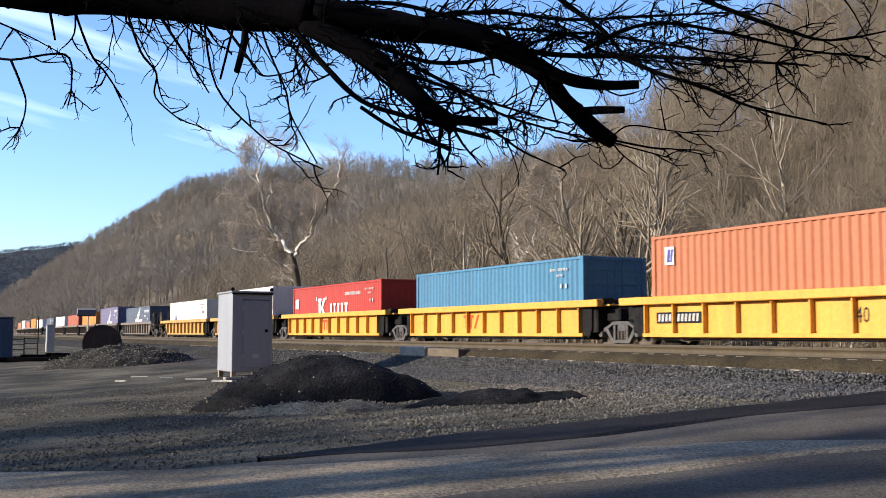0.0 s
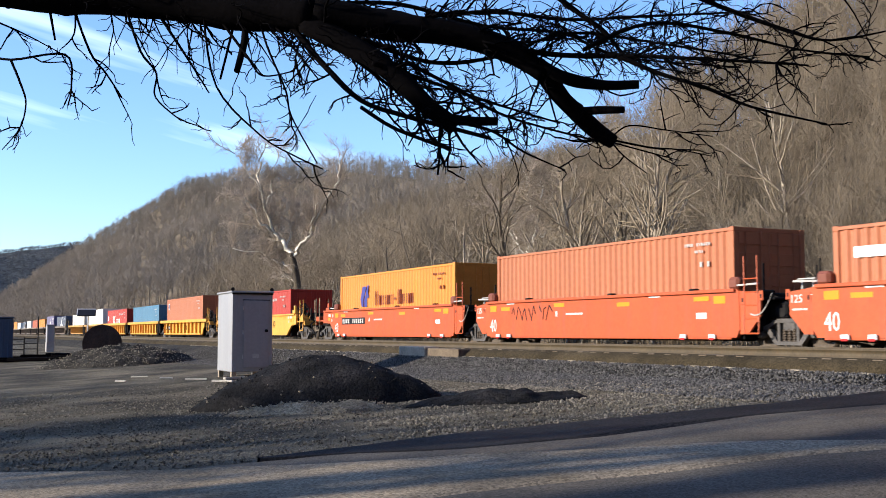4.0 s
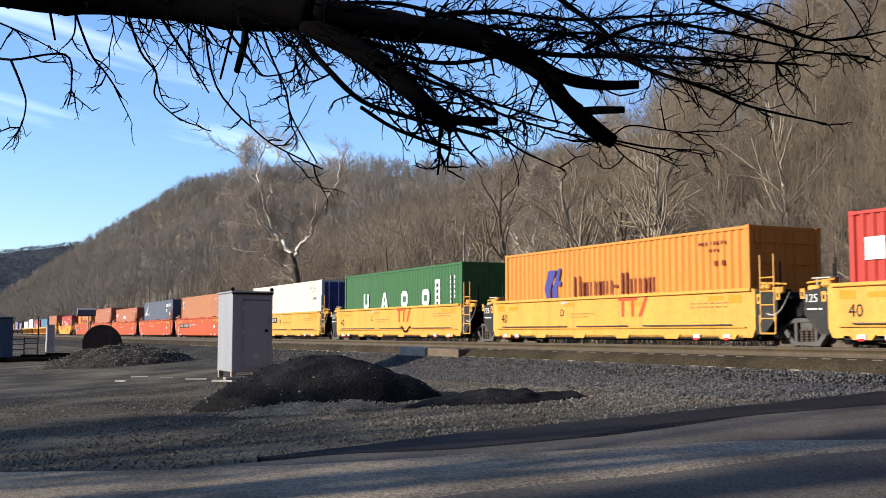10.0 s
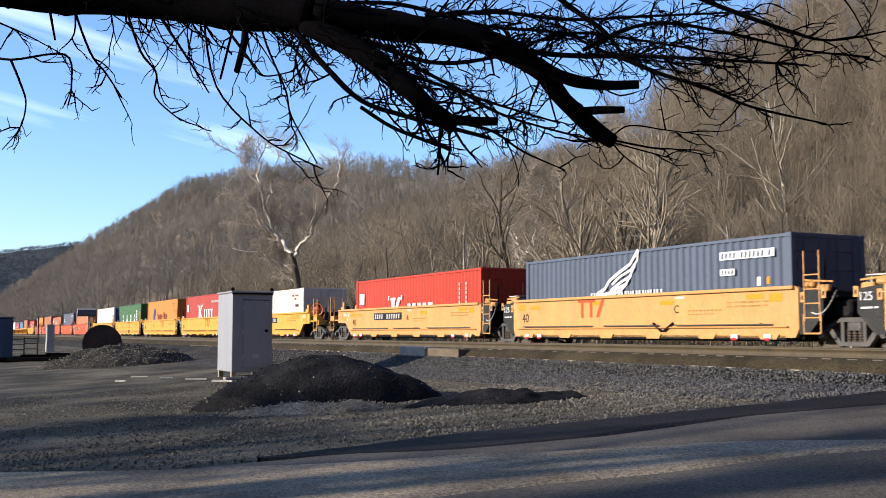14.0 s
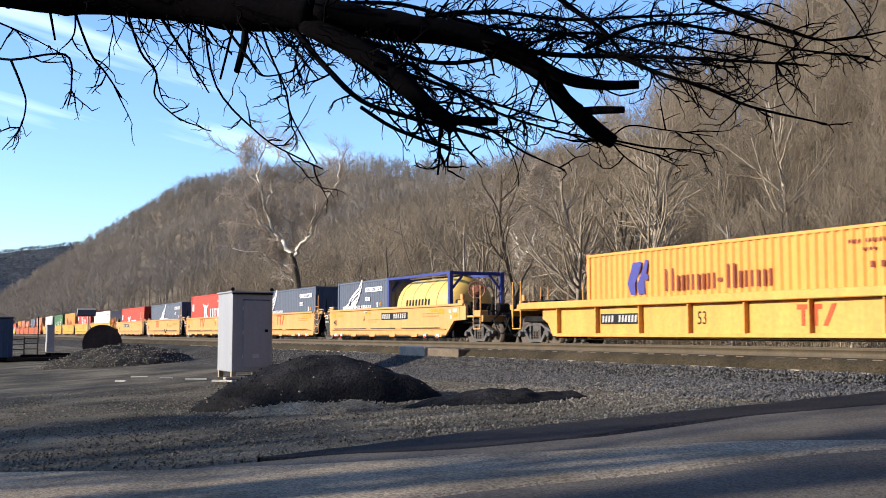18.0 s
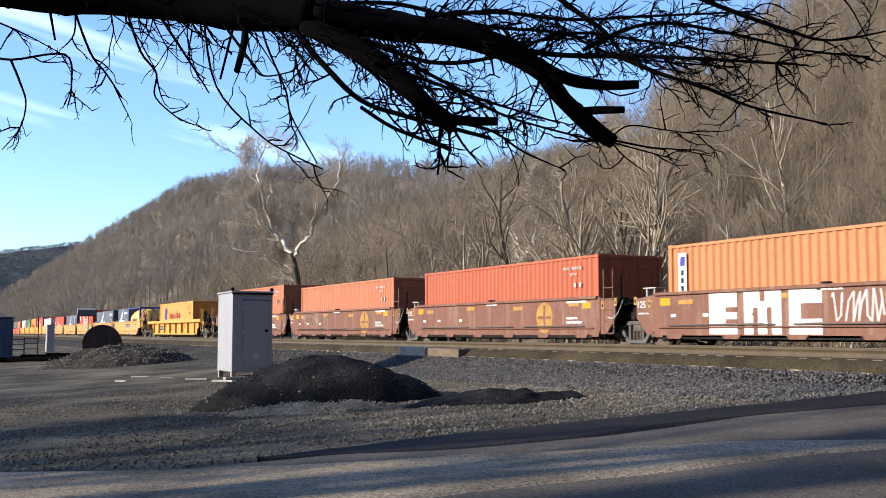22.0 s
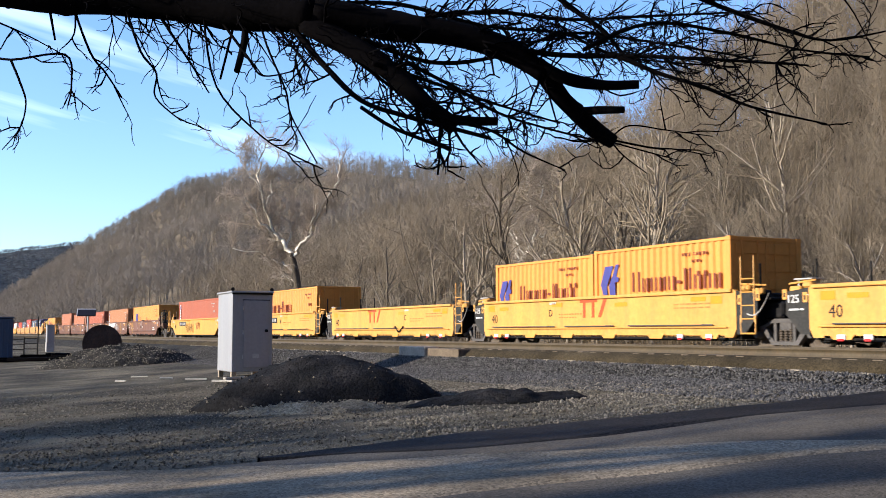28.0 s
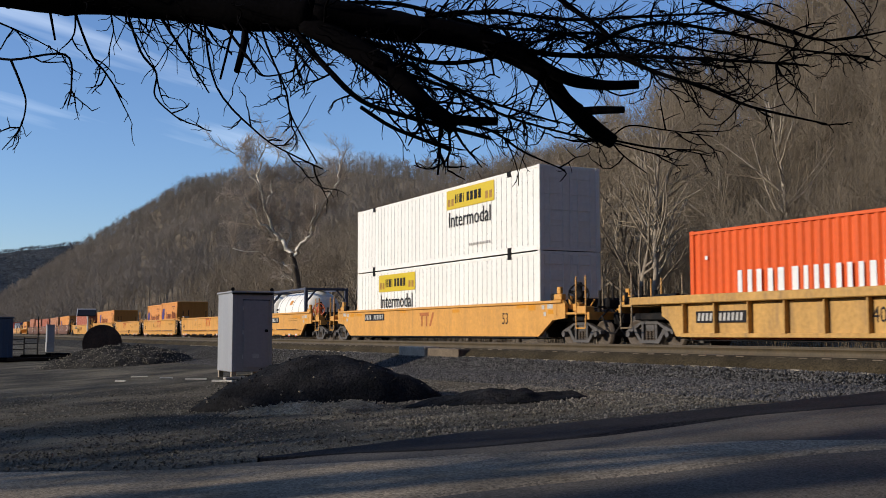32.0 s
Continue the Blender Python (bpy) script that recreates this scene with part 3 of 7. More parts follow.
            g.box(-0.48, 0.48, -0.035, -0.02, z, z + (H - 0.75) / 4 * 0.62, 0.012)
        return g
    for sx in (-1, 1):
        d = part("door", mesh(("door",) + k, M[door_paint] if door_paint else P, door_geo), top, loc=(sx * 0.555, -L / 2 + 0.05, 0))
        for q in (-0.26, 0.26):
            part("lock_rod", mesh(("rod",) + k, P, lambda: Geo().tube((0, -0.055, 0.1), (0, -0.055, H - 0.08), 0.017, n=6)), d, loc=(q, 0, 0))
        part("door_handle", mesh(("dhandle",), P, lambda: Geo().box(-0.27, 0.27, -0.075, -0.06, 1.02, 1.06, 0.004)), d)
    part("door_header", mesh(("header",) + k, P, lambda: Geo().box(-W + 0.16, W - 0.16, -0.05, 0.05, H - 0.12, H - 0.005, 0.01)), top, loc=(0, -L / 2 + 0.07, 0))
    part("door_sill", mesh(("sill",) + k, P, lambda: Geo().box(-W + 0.16, W - 0.16, -0.05, 0.05, 0.01, 0.14, 0.01)), top, loc=(0, -L / 2 + 0.07, 0))
    if logo:
        logo(top, L, H)
    RIDERS.append((top, c, RAIL_Z + base))
    return top


FX = -1.226  # face of the lettering
M["seam"] = mat("dirty_seam", (0.26, 0.25, 0.235), 0.7, 0, 0.5, 2.0, 8, 0.0)


def small_marks(t, L, H, m):
    """Unreadable code lines near the trailing end."""
    m = M["plate_white"] if m == M["white_mark"] else m
    bars(t, -L / 2 + 1.9, H - 0.42, FX, 0.085, [0.05] * 4 + [-0.06] + [0.05] * 6, 0.045, m, "marking")
    bars(t, -L / 2 + 1.5, H - 0.60, FX, 0.07, [0.05] * 4, 0.045, m, "marking")
    bars(t, -L / 2 + 1.3, H - 0.98, FX, 0.14, [0.09, -0.14, 0.09], 0.03, m, "marking")


def outline(parent, poly, x, material, name="painted_shape"):
    me = Geo().plate(poly, x, x - 0.006).data(name)
    me.materials.append(material)
    return part(name, me, parent)


def logo_k(z):
    def f(t, L, H):
        w = M["white_mark"]
        patch(t, L / 2 - 0.45, L / 2 - 1.0, H - 1.12, H - 0.62, FX, w, "flag_emblem")
        y = L / 2 - 4.0
        # a broad upright with two flaring wedges, as one tall emblem
        outline(t, [(y, z), (y, z + 0.12), (y - 0.1, z + 0.16), (y - 0.1, z + 0.82), (y, z + 0.86), (y, z + 0.98), (y - 0.52, z + 0.98), (y - 0.52, z + 0.86),
                    (y - 0.42, z + 0.82), (y - 0.42, z + 0.16), (y - 0.52, z + 0.12), (y - 0.52, z)], FX, w)
        outline(t, [(y - 0.44, z + 0.46), (y - 0.78, z + 0.98), (y - 1.12, z + 0.98), (y - 0.62, z + 0.42)], FX, w)
        outline(t, [(y - 0.44, z + 0.56), (y - 0.80, z), (y - 1.22, z), (y - 0.72, z + 0.52)], FX - 0.001, w)
        y -= 1.75
        for width in (0.30, 0.30, 0.30, 0.30, 0.40):
            # footed uprights
            outline(t, [(y, z), (y, z + 0.09), (y - 0.07, z + 0.12), (y - 0.07, z + 0.57), (y, z + 0.60), (y, z + 0.69), (y - width, z + 0.69), (y - width, z + 0.60),
                        (y - width + 0.07, z + 0.57), (y - width + 0.07, z + 0.12), (y - width, z + 0.09), (y - width, z)], FX, w)
            y -= width + 0.20
        for q in (L / 2 - 3.72, L / 2 - 5.1):
            patch(t, q, q - 0.12, z + 0.88, z + 1.06, FX, w, "emblem_block")
        if z > 0.9:
            small_marks(t, L, H, w)
            bars(t, -L / 2 + 4.4, H - 0.60, FX, 0.15, [0.09] * 13, 0.065, M["plate_white"], "marking")
        else:
            for q, n in ((0, 9), (0.55, 6)):
                for i in range(n):
                    bars(t, -L / 2 + 1.75 - q, H - 0.62 - i * 0.17, FX, 0.12, [0.09], 0.03, M["plate_white"], "marking")
    return f


def logo_hapag(z, s=1.0, start=2.6, dark="dark_red_mark"):
    def f(t, L, H):
        b = M["blue_mark"]
        y = L / 2 - start
        g = Geo()
        # two slanted halves, each with a notch cut by a thin gap
        for o in ([(0.27, 0.96), (0.70, 0.96), (0.56, 0.66), (0.35, 0.32), (0.38, 0.03), (0.16, 0.03), (0.0, 0.36)],
                  [(0.84, 1.0), (1.0, 1.0), (0.88, 0.61), (1.0, 0.57), (0.96, 0.43), (0.80, 0.43), (0.82, 0.03), (0.52, 0.03), (0.46, 0.32), (0.70, 0.70)]):
            g.plate([(y - a * s, z + b * s) for a, b in o], FX, FX - 0.006)
        me = g.data("emblem")
        me.materials.append(b)
        part("emblem", me, t, "blue-violet slanted emblem")

        def row(y0, shapes):
            """Pairs of thin plain strokes: (width, height)."""
            for w, h in shapes:
                g, q, k = Geo(), 0.09 * s, z + 0.08 * s
                for u in ((0,) if w < 0.2 else (0, w * s - q)):
                    g.plate([(y0 - u, k), (y0 - u, k + h * s), (y0 - u - q, k + h * s), (y0 - u - q, k)], FX, FX - 0.006)
                me = g.data("lettering")
                me.materials.append(M[dark])
                part("lettering", me, t)
                y0 -= (w + 0.12) * s
        row(y - 1.72 * s, [(0.38, 0.62), (0.30, 0.42), (0.30, 0.42), (0.30, 0.42), (0.30, 0.42)])
        patch(t, y - 3.86 * s, y - 4.06 * s, z + 0.27 * s, z + 0.36 * s, FX, M[dark], "lettering")
        row(y - 4.22 * s, [(0.10, 0.62), (0.10, 0.62), (0.30, 0.42), (0.31, 0.42), (0.30, 0.42)])
        small_marks(t, L, H, M[dark])
    return f


def ribbon(line, wide, y, z, k, lift):
    """A bent stripe of even width through (along, up) points, as one closed plate."""
    left, right = [], []
    for i, (u, v) in enumerate(line):
        (u0, v0), (u1, v1) = line[max(i - 1, 0)], line[min(i + 1, len(line) - 1)]
        d = Vector((u1 - u0, v1 - v0)).normalized() * wide / 2
        left.append((y - k * (u - d.y), z + k * (v + d.x)))
        right.append((y - k * (u + d.y), z + k * (v - d.x)))
    g = Geo()
    x = FX - lift
    vs = [(x, *p) for p in left] + [(x, *p) for p in right]
    n = len(line)
    g.add(vs + [(x - 0.005, b, c) for a, b, c in vs], [(i, i + 1, n + i + 1, n + i) for i in range(n - 1)] + [(2 * n + i, 3 * n + i, 3 * n + i + 1, 2 * n + i + 1) for i in range(n - 1)]
          + [(i, 2 * n + i, 2 * n + i + 1, i + 1) for i in range(n - 1)] + [(n + i, n + i + 1, 3 * n + i + 1, 3 * n + i) for i in range(n - 1)])
    return g.data("feather")


def logo_wing(start, z, k=1.0):
    def f(t, L, H):
        w = M["white_mark"]
        y = L / 2 - start
        emblem = None
        for n, (wide, line) in enumerate(((0.10, ((0, 0.22), (0.38, 0.34), (0.62, 0.58), (1.15, 0.82), (1.65, 1.02), (2.05, 1.42))), (0.08, ((2.05, 1.42), (2.0, 1.12), (1.7, 0.86), (1.1, 0.66), (0.75, 0.46))),
                                          (0.08, ((1.9, 0.98), (1.62, 0.66), (1.1, 0.48), (0.7, 0.30))), (0.08, ((1.72, 0.72), (1.45, 0.46), (1.0, 0.34), (0.55, 0.20))), (0.09, ((1.5, 0.48), (1.2, 0.28), (0.6, 0.14), (0, 0.22))))):
            me = ribbon(line, wide, y, z, k, 0.001 * n)
            me.materials.append(w)
            if emblem is None:
                emblem = part("emblem", me, t, "white feathered wing emblem")
            else:
                part("feather", me, emblem)
        bars(t, y + 0.35 * k, z - 0.05 * k, FX, 0.3 * k, strokes([q * k for q in (0.24, 0.24, 0.26, 0.22, 0.28, 0.28, 0.16, 0.24, 0.24, 0.16, 0.24, 0.24)], 0.06 * k), 0, w)
        patch(t, -L / 2 + 2.5, -L / 2 + 0.55, H - 0.55, H - 0.34, FX, w, "label_panel")
        bars(t, -L / 2 + 2.44, H - 0.52, FX - 0.006, 0.14, [0.07] * 4 + [-0.06] + [0.07] * 6 + [-0.02, 0.07], 0.075, M["navy"], "code_mark", lean=0.02)
        patch(t, -L / 2 + 2.5, -L / 2 + 1.95, H - 0.95, H - 0.78, FX, w, "label_panel")
        bars(t, -L / 2 + 2.44, H - 0.92, FX - 0.006, 0.10, [0.06] * 4, 0.06, M["navy"], "code_mark", lean=0.02)
        bars(t, -L / 2 + 1.15, H - 1.25, FX, 0.22, [0.12], 0.06, w, "marking")
        bars(t, -L / 2 + 0.82, H - 1.22, FX, 0.18, [0.10], 0.06, M["reflector"], "marking")
    return f


def logo_badge(t, L, H):
    patch(t, L / 2 - 0.62, L / 2 - 1.0, H - 0.85, H - 0.35, FX, M["white_mark"], "badge_plate")
    bars(t, L / 2 - 0.70, H - 0.78, FX - 0.006, 0.36, [0.12, 0.08], 0.03, M["blue_mark"], "badge", lean=0.05)
    small_marks(t, L, H, M["white_mark"])


def logo_panel(t, L, H):
    patch(t, L / 2 - 0.45, L / 2 - 0.78, H - 1.85, H - 0.25, FX, M["white_mark"], "label_panel")
    bars(t, L / 2 - 0.52, H - 0.6, FX - 0.006, 0.25, [0.2], 0.03, M["blue_mark"], "badge", lean=0.02)
    for i in range(5):
        patch(t, L / 2 - 0.55, L / 2 - 0.68, H - 0.86 - 0.21 * i, H - 0.72 - 0.21 * i, FX - 0.006, M["dark_grey"], "marking")
    small_marks(t, L, H, M["white_mark"])


def logo_green(t, L, H):
    w = M["white_mark"]
    y, z, h = L / 2 - 2.45, 1.27, 0.68
    g = M["green"]
    for kind, width in (("bowl", 0.60), ("wedge", 0.74), ("round", 0.64), ("round", 0.68)):
        glyphs(t, y, z, FX, h, [(kind, width)], 0, w)
        # the paler shapes are broken by a notch of the wall's own green
        c = y - width / 2
        if kind == "bowl":
            patch(t, c + 0.14, c - 0.14, z + 0.20, z + h + 0.005, FX - 0.006, g, "notch")
        elif kind == "wedge":
            patch(t, c + 0.09, c - 0.09, z - 0.005, z + 0.14, FX - 0.006, g, "notch")
            patch(t, c + 0.07, c - 0.07, z + 0.28, z + 0.44, FX - 0.006, g, "notch")
        else:
            patch(t, c + 0.15, c - 0.15, z + 0.20, z + 0.46, FX - 0.006, g, "notch")
        y -= width + 1.42
    patch(t, -L / 2 + 2.30, -L / 2 + 1.85, 1.0, 2.3, FX, w, "label_panel")
    for i in range(4):
        patch(t, -L / 2 + 2.17, -L / 2 + 1.98, 1.28 + 0.24 * i, 1.42 + 0.24 * i, FX - 0.006, M["dark_grey"], "marking")
    for q, n in ((0.95, 7), (0.62, 5)):
        for i in range(n):
            patch(t, -L / 2 + q, -L / 2 + q - 0.07, H - 0.62 - 0.19 * i, H - 0.49 - 0.19 * i, FX, w, "marking")


def logo_code(t, L, H):
    patch(t, L / 2 - 0.6, L / 2 - 1.5, H - 0.75, H - 0.5, FX, M["white_mark"], "label_panel")
    bars(t, L / 2 - 4.6, H - 1.0, FX, 0.28, [0.14] * 7, 0.09, M["white_mark"])
    bars(t, L / 2 - 4.9, H - 1.5, FX, 0.26, [0.18] * 4, 0.09, M["white_mark"])
    small_marks(t, L, H, M["white_mark"])
    me = Geo()
    for i in range(3):
        me.box(-0.55 + i * 0.42, -0.55 + i * 0.42 + 0.30, -L / 2 - 0.035, -L / 2 - 0.03, 1.9, 2.35)
    d = me.data("lettering")
    d.materials.append(M["white_mark"])
    part("lettering", d, t)


def logo_serif(t, L, H):
    w = M["white_mark"]
    bars(t, L / 2 - 1.85, 1.02, FX, 0.74, strokes([0.5, 0.55, 0.66, 0.46, 0.5, 0.46, 0.58], 0.17), 0, w)
    bars(t, L / 2 - 0.62, H - 0.8, FX, 0.10, [0.1], 0.1, w, "marking")


def logo_plain(t, L, H):
    small_marks(t, L, H, M["white_mark"])


def logo_smear(t, L, H):
    bars(t, L / 2 - 2.0, 1.15, FX, 0.55, [0.1, -0.05, 0.1], 0.08, M["blue_mark"], "faded_mark", lean=-0.12)
    small_marks(t, L, H, M["dark_red_mark"])


def logo_intermodal(zy, yl):
    def f(t, L, H):
        patch(t, yl, yl - 3.8, zy, zy + 0.74, FX, M["yellow_mark"], "sign_panel", "yellow rectangular sign panel")
        bars(t, yl - 0.75, zy + 0.2, FX - 0.006, 0.34, [0.10, 0.06, 0.22, 0.06, -0.05, 0.2, 0.22, 0.24, 0.2], 0.09, M["black_mark"])
        for q in (0.12, 0.42, -3.3 + 6.45, -3.3 + 6.75):
            patch(t, yl - q, yl - q - 0.2, zy + 0.12, zy + 0.4, FX - 0.006, M["tan_mark"], "scratch_mark")
        words(t, "Intermodal", 0.84, yl - 0.15, zy - 0.70, FX - 0.006, M["black_mark"], stretch=0.92)
        for yy in (L / 2 - 2.0, -L / 2 + 2.0):
            part("lift_fitting", mesh("lift", M["black"], lambda: Geo().box(-0.02, 0.03, -0.12, 0.12, 0, 0.2, 0.01)), t, "black lift fitting", (-1.225, yy, H - 0.2))
            part("lift_fitting", mesh("lift", M["black"], lambda: Geo().box(-0.02, 0.03, -0.12, 0.12, 0, 0.2, 0.01)), t, "black lift fitting", (-1.225, yy, 0.0))
        seams = Geo()
        for i in range(int((L - 0.4) / 0.36)):
            y = -L / 2 + 0.4 + i * 0.36
            seams.box(-1.2125, -1.20, y, y + 0.026, 0.2, H - 0.14)
        me = seams.data("panel_seams")
        me.materials.append(M["seam"])
        tagged(part("panel_seams", me, t, "thin grey seams between the wall panels"), kind="stuff")
        bars(t, -L / 2 + 5.0, 0.5, FX, 0.10, [0.07] * 12, 0.07, M["hose_grey"], "marking")
    return f


def tank_container(c, base, frame_paint, tank_paint, label, mark):
    L, H, W = 6.058, 2.59, 1.22
    top = thing("tank_container", pose(TRACK_X, c, RAIL_Z + base), label, "tank container", "containers on the train")
    P, T = M[frame_paint], M[tank_paint]
    prof = [(-2.75, 0.02), (-2.72, 0.45), (-2.6, 0.80), (-2.38, 1.02), (-2.1, 1.13), (2.1, 1.13), (2.38, 1.02), (2.6, 0.80), (2.72, 0.45), (2.75, 0.02)]
    part("tank", mesh("tank", T, lambda: Geo().lathe(prof, True, 32, (0, 0, 1.33)), True), top)
    for y in (-1.7, -0.6, 0.6, 1.7):
        part("band", mesh("band", M["dark_grey"], lambda: Geo().lathe([(-0.014, 1.128), (-0.014, 1.137), (0.014, 1.137), (0.014, 1.128)], True, 32, (0, 0, 1.33))), top, "thin dark band round the tank", loc=(0, y, 0))
    for sy in (-1, 1):
        for sx in (-1, 1):
            part("corner_post", mesh("tpost", P, lambda: Geo().box(-0.08, 0.08, -0.09, 0.09, 0, H, 0.012)), top, loc=(sx * (W - 0.08), sy * (L / 2 - 0.09), 0))
            part("gusset", mesh(("gusset", sx, sy), P, lambda: Geo().tube((sx * (W - 0.1), sy * (L / 2 - 0.09), H - 0.75), (sx * 0.55, sy * (L / 2 - 0.09), H - 0.08), 0.05, n=6)), top)
        part("end_beam", mesh("ebeam", P, lambda: Geo().box(-W + 0.16, W - 0.16, -0.06, 0.06, H - 0.14, H - 0.01, 0.01)), top, loc=(0, sy * (L / 2 - 0.09), 0))
        part("end_beam", mesh("ebeam", P, lambda: Geo().box(-W + 0.16, W - 0.16, -0.06, 0.06, H - 0.14, H - 0.01, 0.01)), top, loc=(0, sy * (L / 2 - 0.09), -H + 0.16))
    for sx in (-1, 1):
        part("top_rail", mesh("ttop", P, lambda: Geo().box(-0.05, 0.05, -L / 2 + 0.18, L / 2 - 0.18, H - 0.12, H - 0.02, 0.01)), top, loc=(sx * (W - 0.06), 0, 0))
        part("bottom_rail", mesh("tbot", P, lambda: Geo().box(-0.06, 0.06, -L / 2 + 0.18, L / 2 - 0.18, 0.02, 0.16, 0.01)), top, loc=(sx * (W - 0.07), 0, 0))
    part("walkway", mesh("twalk", M["wheel"], lambda: Geo().box(-0.3, 0.3, -2.6, 2.6, 2.5, 2.53, 0.005)), top)
    part("manhole", mesh("tman", M["wheel"], lambda: Geo().tube((0, 0.4, 2.4), (0, 0.4, 2.58), 0.28, n=14)), top)
    for y in (-1.2, 1.3):
        part("support", mesh("tsup", P, lambda: Geo().box(-0.7, 0.7, -0.1, 0.1, 0.1, 0.42, 0.01)), top, loc=(0, y, 0))
    mark(top)
    RIDERS.append((top, c, RAIL_Z + base))
    return top


def curved_mark(t, y0, y1, a0, a1, m, name, r=1.139):
    """A mark lying on the tank's round side."""
    vs, fs, n = [], [], 6
    for i in range(n + 1):
        a = radians(a0 + (a1 - a0) * i / n)
        for y in (y0, y1):
            vs.append((-r * math.cos(a), y, 1.33 + r * math.sin(a)))
    fs = [(2 * i, 2 * i + 1, 2 * i + 3, 2 * i + 2) for i in range(n)]
    me = fast_mesh(name, vs, fs, m)
    return part(name, me, t)
# ---------------------------------------------------------------- the train: well cars
def wheelset_geo():
    """Two wheels on an axle lying along x."""
    g = Geo()
    for s in (-1, 1):
        prof = [(0.0, 0.08), (0.0, 0.16), (0.03, 0.20), (0.02, 0.34), (-0.02, 0.37), (-0.02, 0.42), (0.075, 0.415), (0.085, 0.445), (0.115, 0.44), (0.115, 0.36), (0.07, 0.33), (0.06, 0.2), (0.1, 0.15), (0.1, 0.08)]
        g.lathe([(s * (0.82 - a), r) for a, r in prof], False, 20)
    g.tube((-1.0, 0, 0), (1.0, 0, 0), 0.08, n=8)
    return g


def truck_geo():
    g = Geo()
    for s in (1,):
        x = 0.0
        # side frame outline with its two windows and pedestal jaws
        g.plate([(-1.06, 0.53), (-0.62, 0.68), (-0.34, 0.80), (0.34, 0.80), (0.62, 0.68), (1.06, 0.53), (1.06, 0.42), (0.96, 0.42), (0.66, 0.56), (0.40, 0.70), (-0.40, 0.70), (-0.66, 0.56), (-0.96, 0.42), (-1.06, 0.42)], x - 0.07, x + 0.07)
        g.plate([(-0.74, 0.52), (-0.62, 0.58), (-0.36, 0.25), (0.36, 0.25), (0.62, 0.58), (0.74, 0.52), (0.43, 0.16), (-0.43, 0.16)], x - 0.07, x + 0.07)
        g.box(x - 0.07, x + 0.07, -0.36, -0.26, 0.24, 0.70, 0.01)
        g.box(x - 0.07, x + 0.07, 0.26, 0.36, 0.24, 0.70, 0.01)
        for y in (-0.89, 0.89):
            g.tube((x - 0.02, y, 0.42), (x + 0.16, y, 0.42), 0.105, 0.09, n=10)
    return g


def spring_geo():
    return Geo().lathe([(0, 0.055), (0.0, 0.065)] + [(0.03 * i, 0.065 - 0.02 * (i % 2)) for i in range(1, 10)] + [(0.29, 0.06)], True, 8)


def add_truck(car, y, spin=True):
    tr = part("truck", mesh("bolster", M["truck"], lambda: Geo().box(-1.04, 1.04, -0.2, 0.2, 0.50, 0.72, 0.02)), car, "cast steel truck with roller bearings", (0, y, 0))
    for s in (-1, 1):
        part("side_frame", mesh("truck", M["truck"], truck_geo), tr, loc=(s * 1.0, 0, 0), turn=(0, 0, math.pi if s < 0 else 0))
        if spin:
            for dy in (-0.16, 0.0, 0.16):
                part("spring", mesh("spring", M["wheel"], spring_geo), tr, loc=(s * 1.0, dy, 0.26), turn=(math.pi / 2, 0, 0))
    for dy in (-0.89, 0.89):
        w = part("wheelset", mesh("wheelset", M["wheel"], wheelset_geo, True), tr, loc=(0, dy, 0.42))
        if spin:
            SPINS.append((w, dy))


def side_outline(a, fe, re, kind):
    """Outline (y, z) of a well side: a half-length, how each end is shaped."""
    zt, zb = 1.55, 0.34
    if kind == "single":
        zt = 1.48
        return [(a + 1.5, 0.92), (a + 1.5, 1.36), (a + 1.38, zt), (-a - 1.38, zt), (-a - 1.5, 1.36), (-a - 1.5, 0.92), (-a - 0.75, 0.86), (-a + 0.1, zb), (a - 0.1, zb), (a + 0.75, 0.86)]
    out = []
    if fe == "end":
        out += [(a - 0.2, zb), (a + 0.55, 0.92), (a + 1.5, 0.95), (a + 1.5, zt - 0.14), (a + 1.38, zt)]
    else:
        out += [(a + 0.10, zb), (a + 0.22, 0.55), (a + 0.22, zt - 0.06), (a + 0.12, zt)]
    if re == "end":
        out += [(-a - 1.38, zt), (-a - 1.5, zt - 0.14), (-a - 1.5, 0.95), (-a - 0.55, 0.92), (-a + 0.2, zb)]
    else:
        out += [(-a - 0.12, zt), (-a - 0.22, zt - 0.06), (-a - 0.22, 0.55), (-a - 0.10, zb)]
    return out


def ladder(car, y, z0, z1, x, m, rungs=4, width=0.42):
    for dy in (-width / 2, width / 2):
        part("grab_rail", mesh(("grab", round(z1 - z0, 2)), m, lambda: Geo().tube((0, 0, 0), (0, 0, z1 - z0), 0.022, n=6)), car, loc=(x, y + dy, z0))
    for i in range(rungs):
        z = z0 + 0.08 + i * 0.33
        part("rung", mesh(("rung", width), m, lambda: Geo().tube((0, -width / 2, 0), (0, width / 2, 0), 0.018, n=6)), car, loc=(x, y, z))


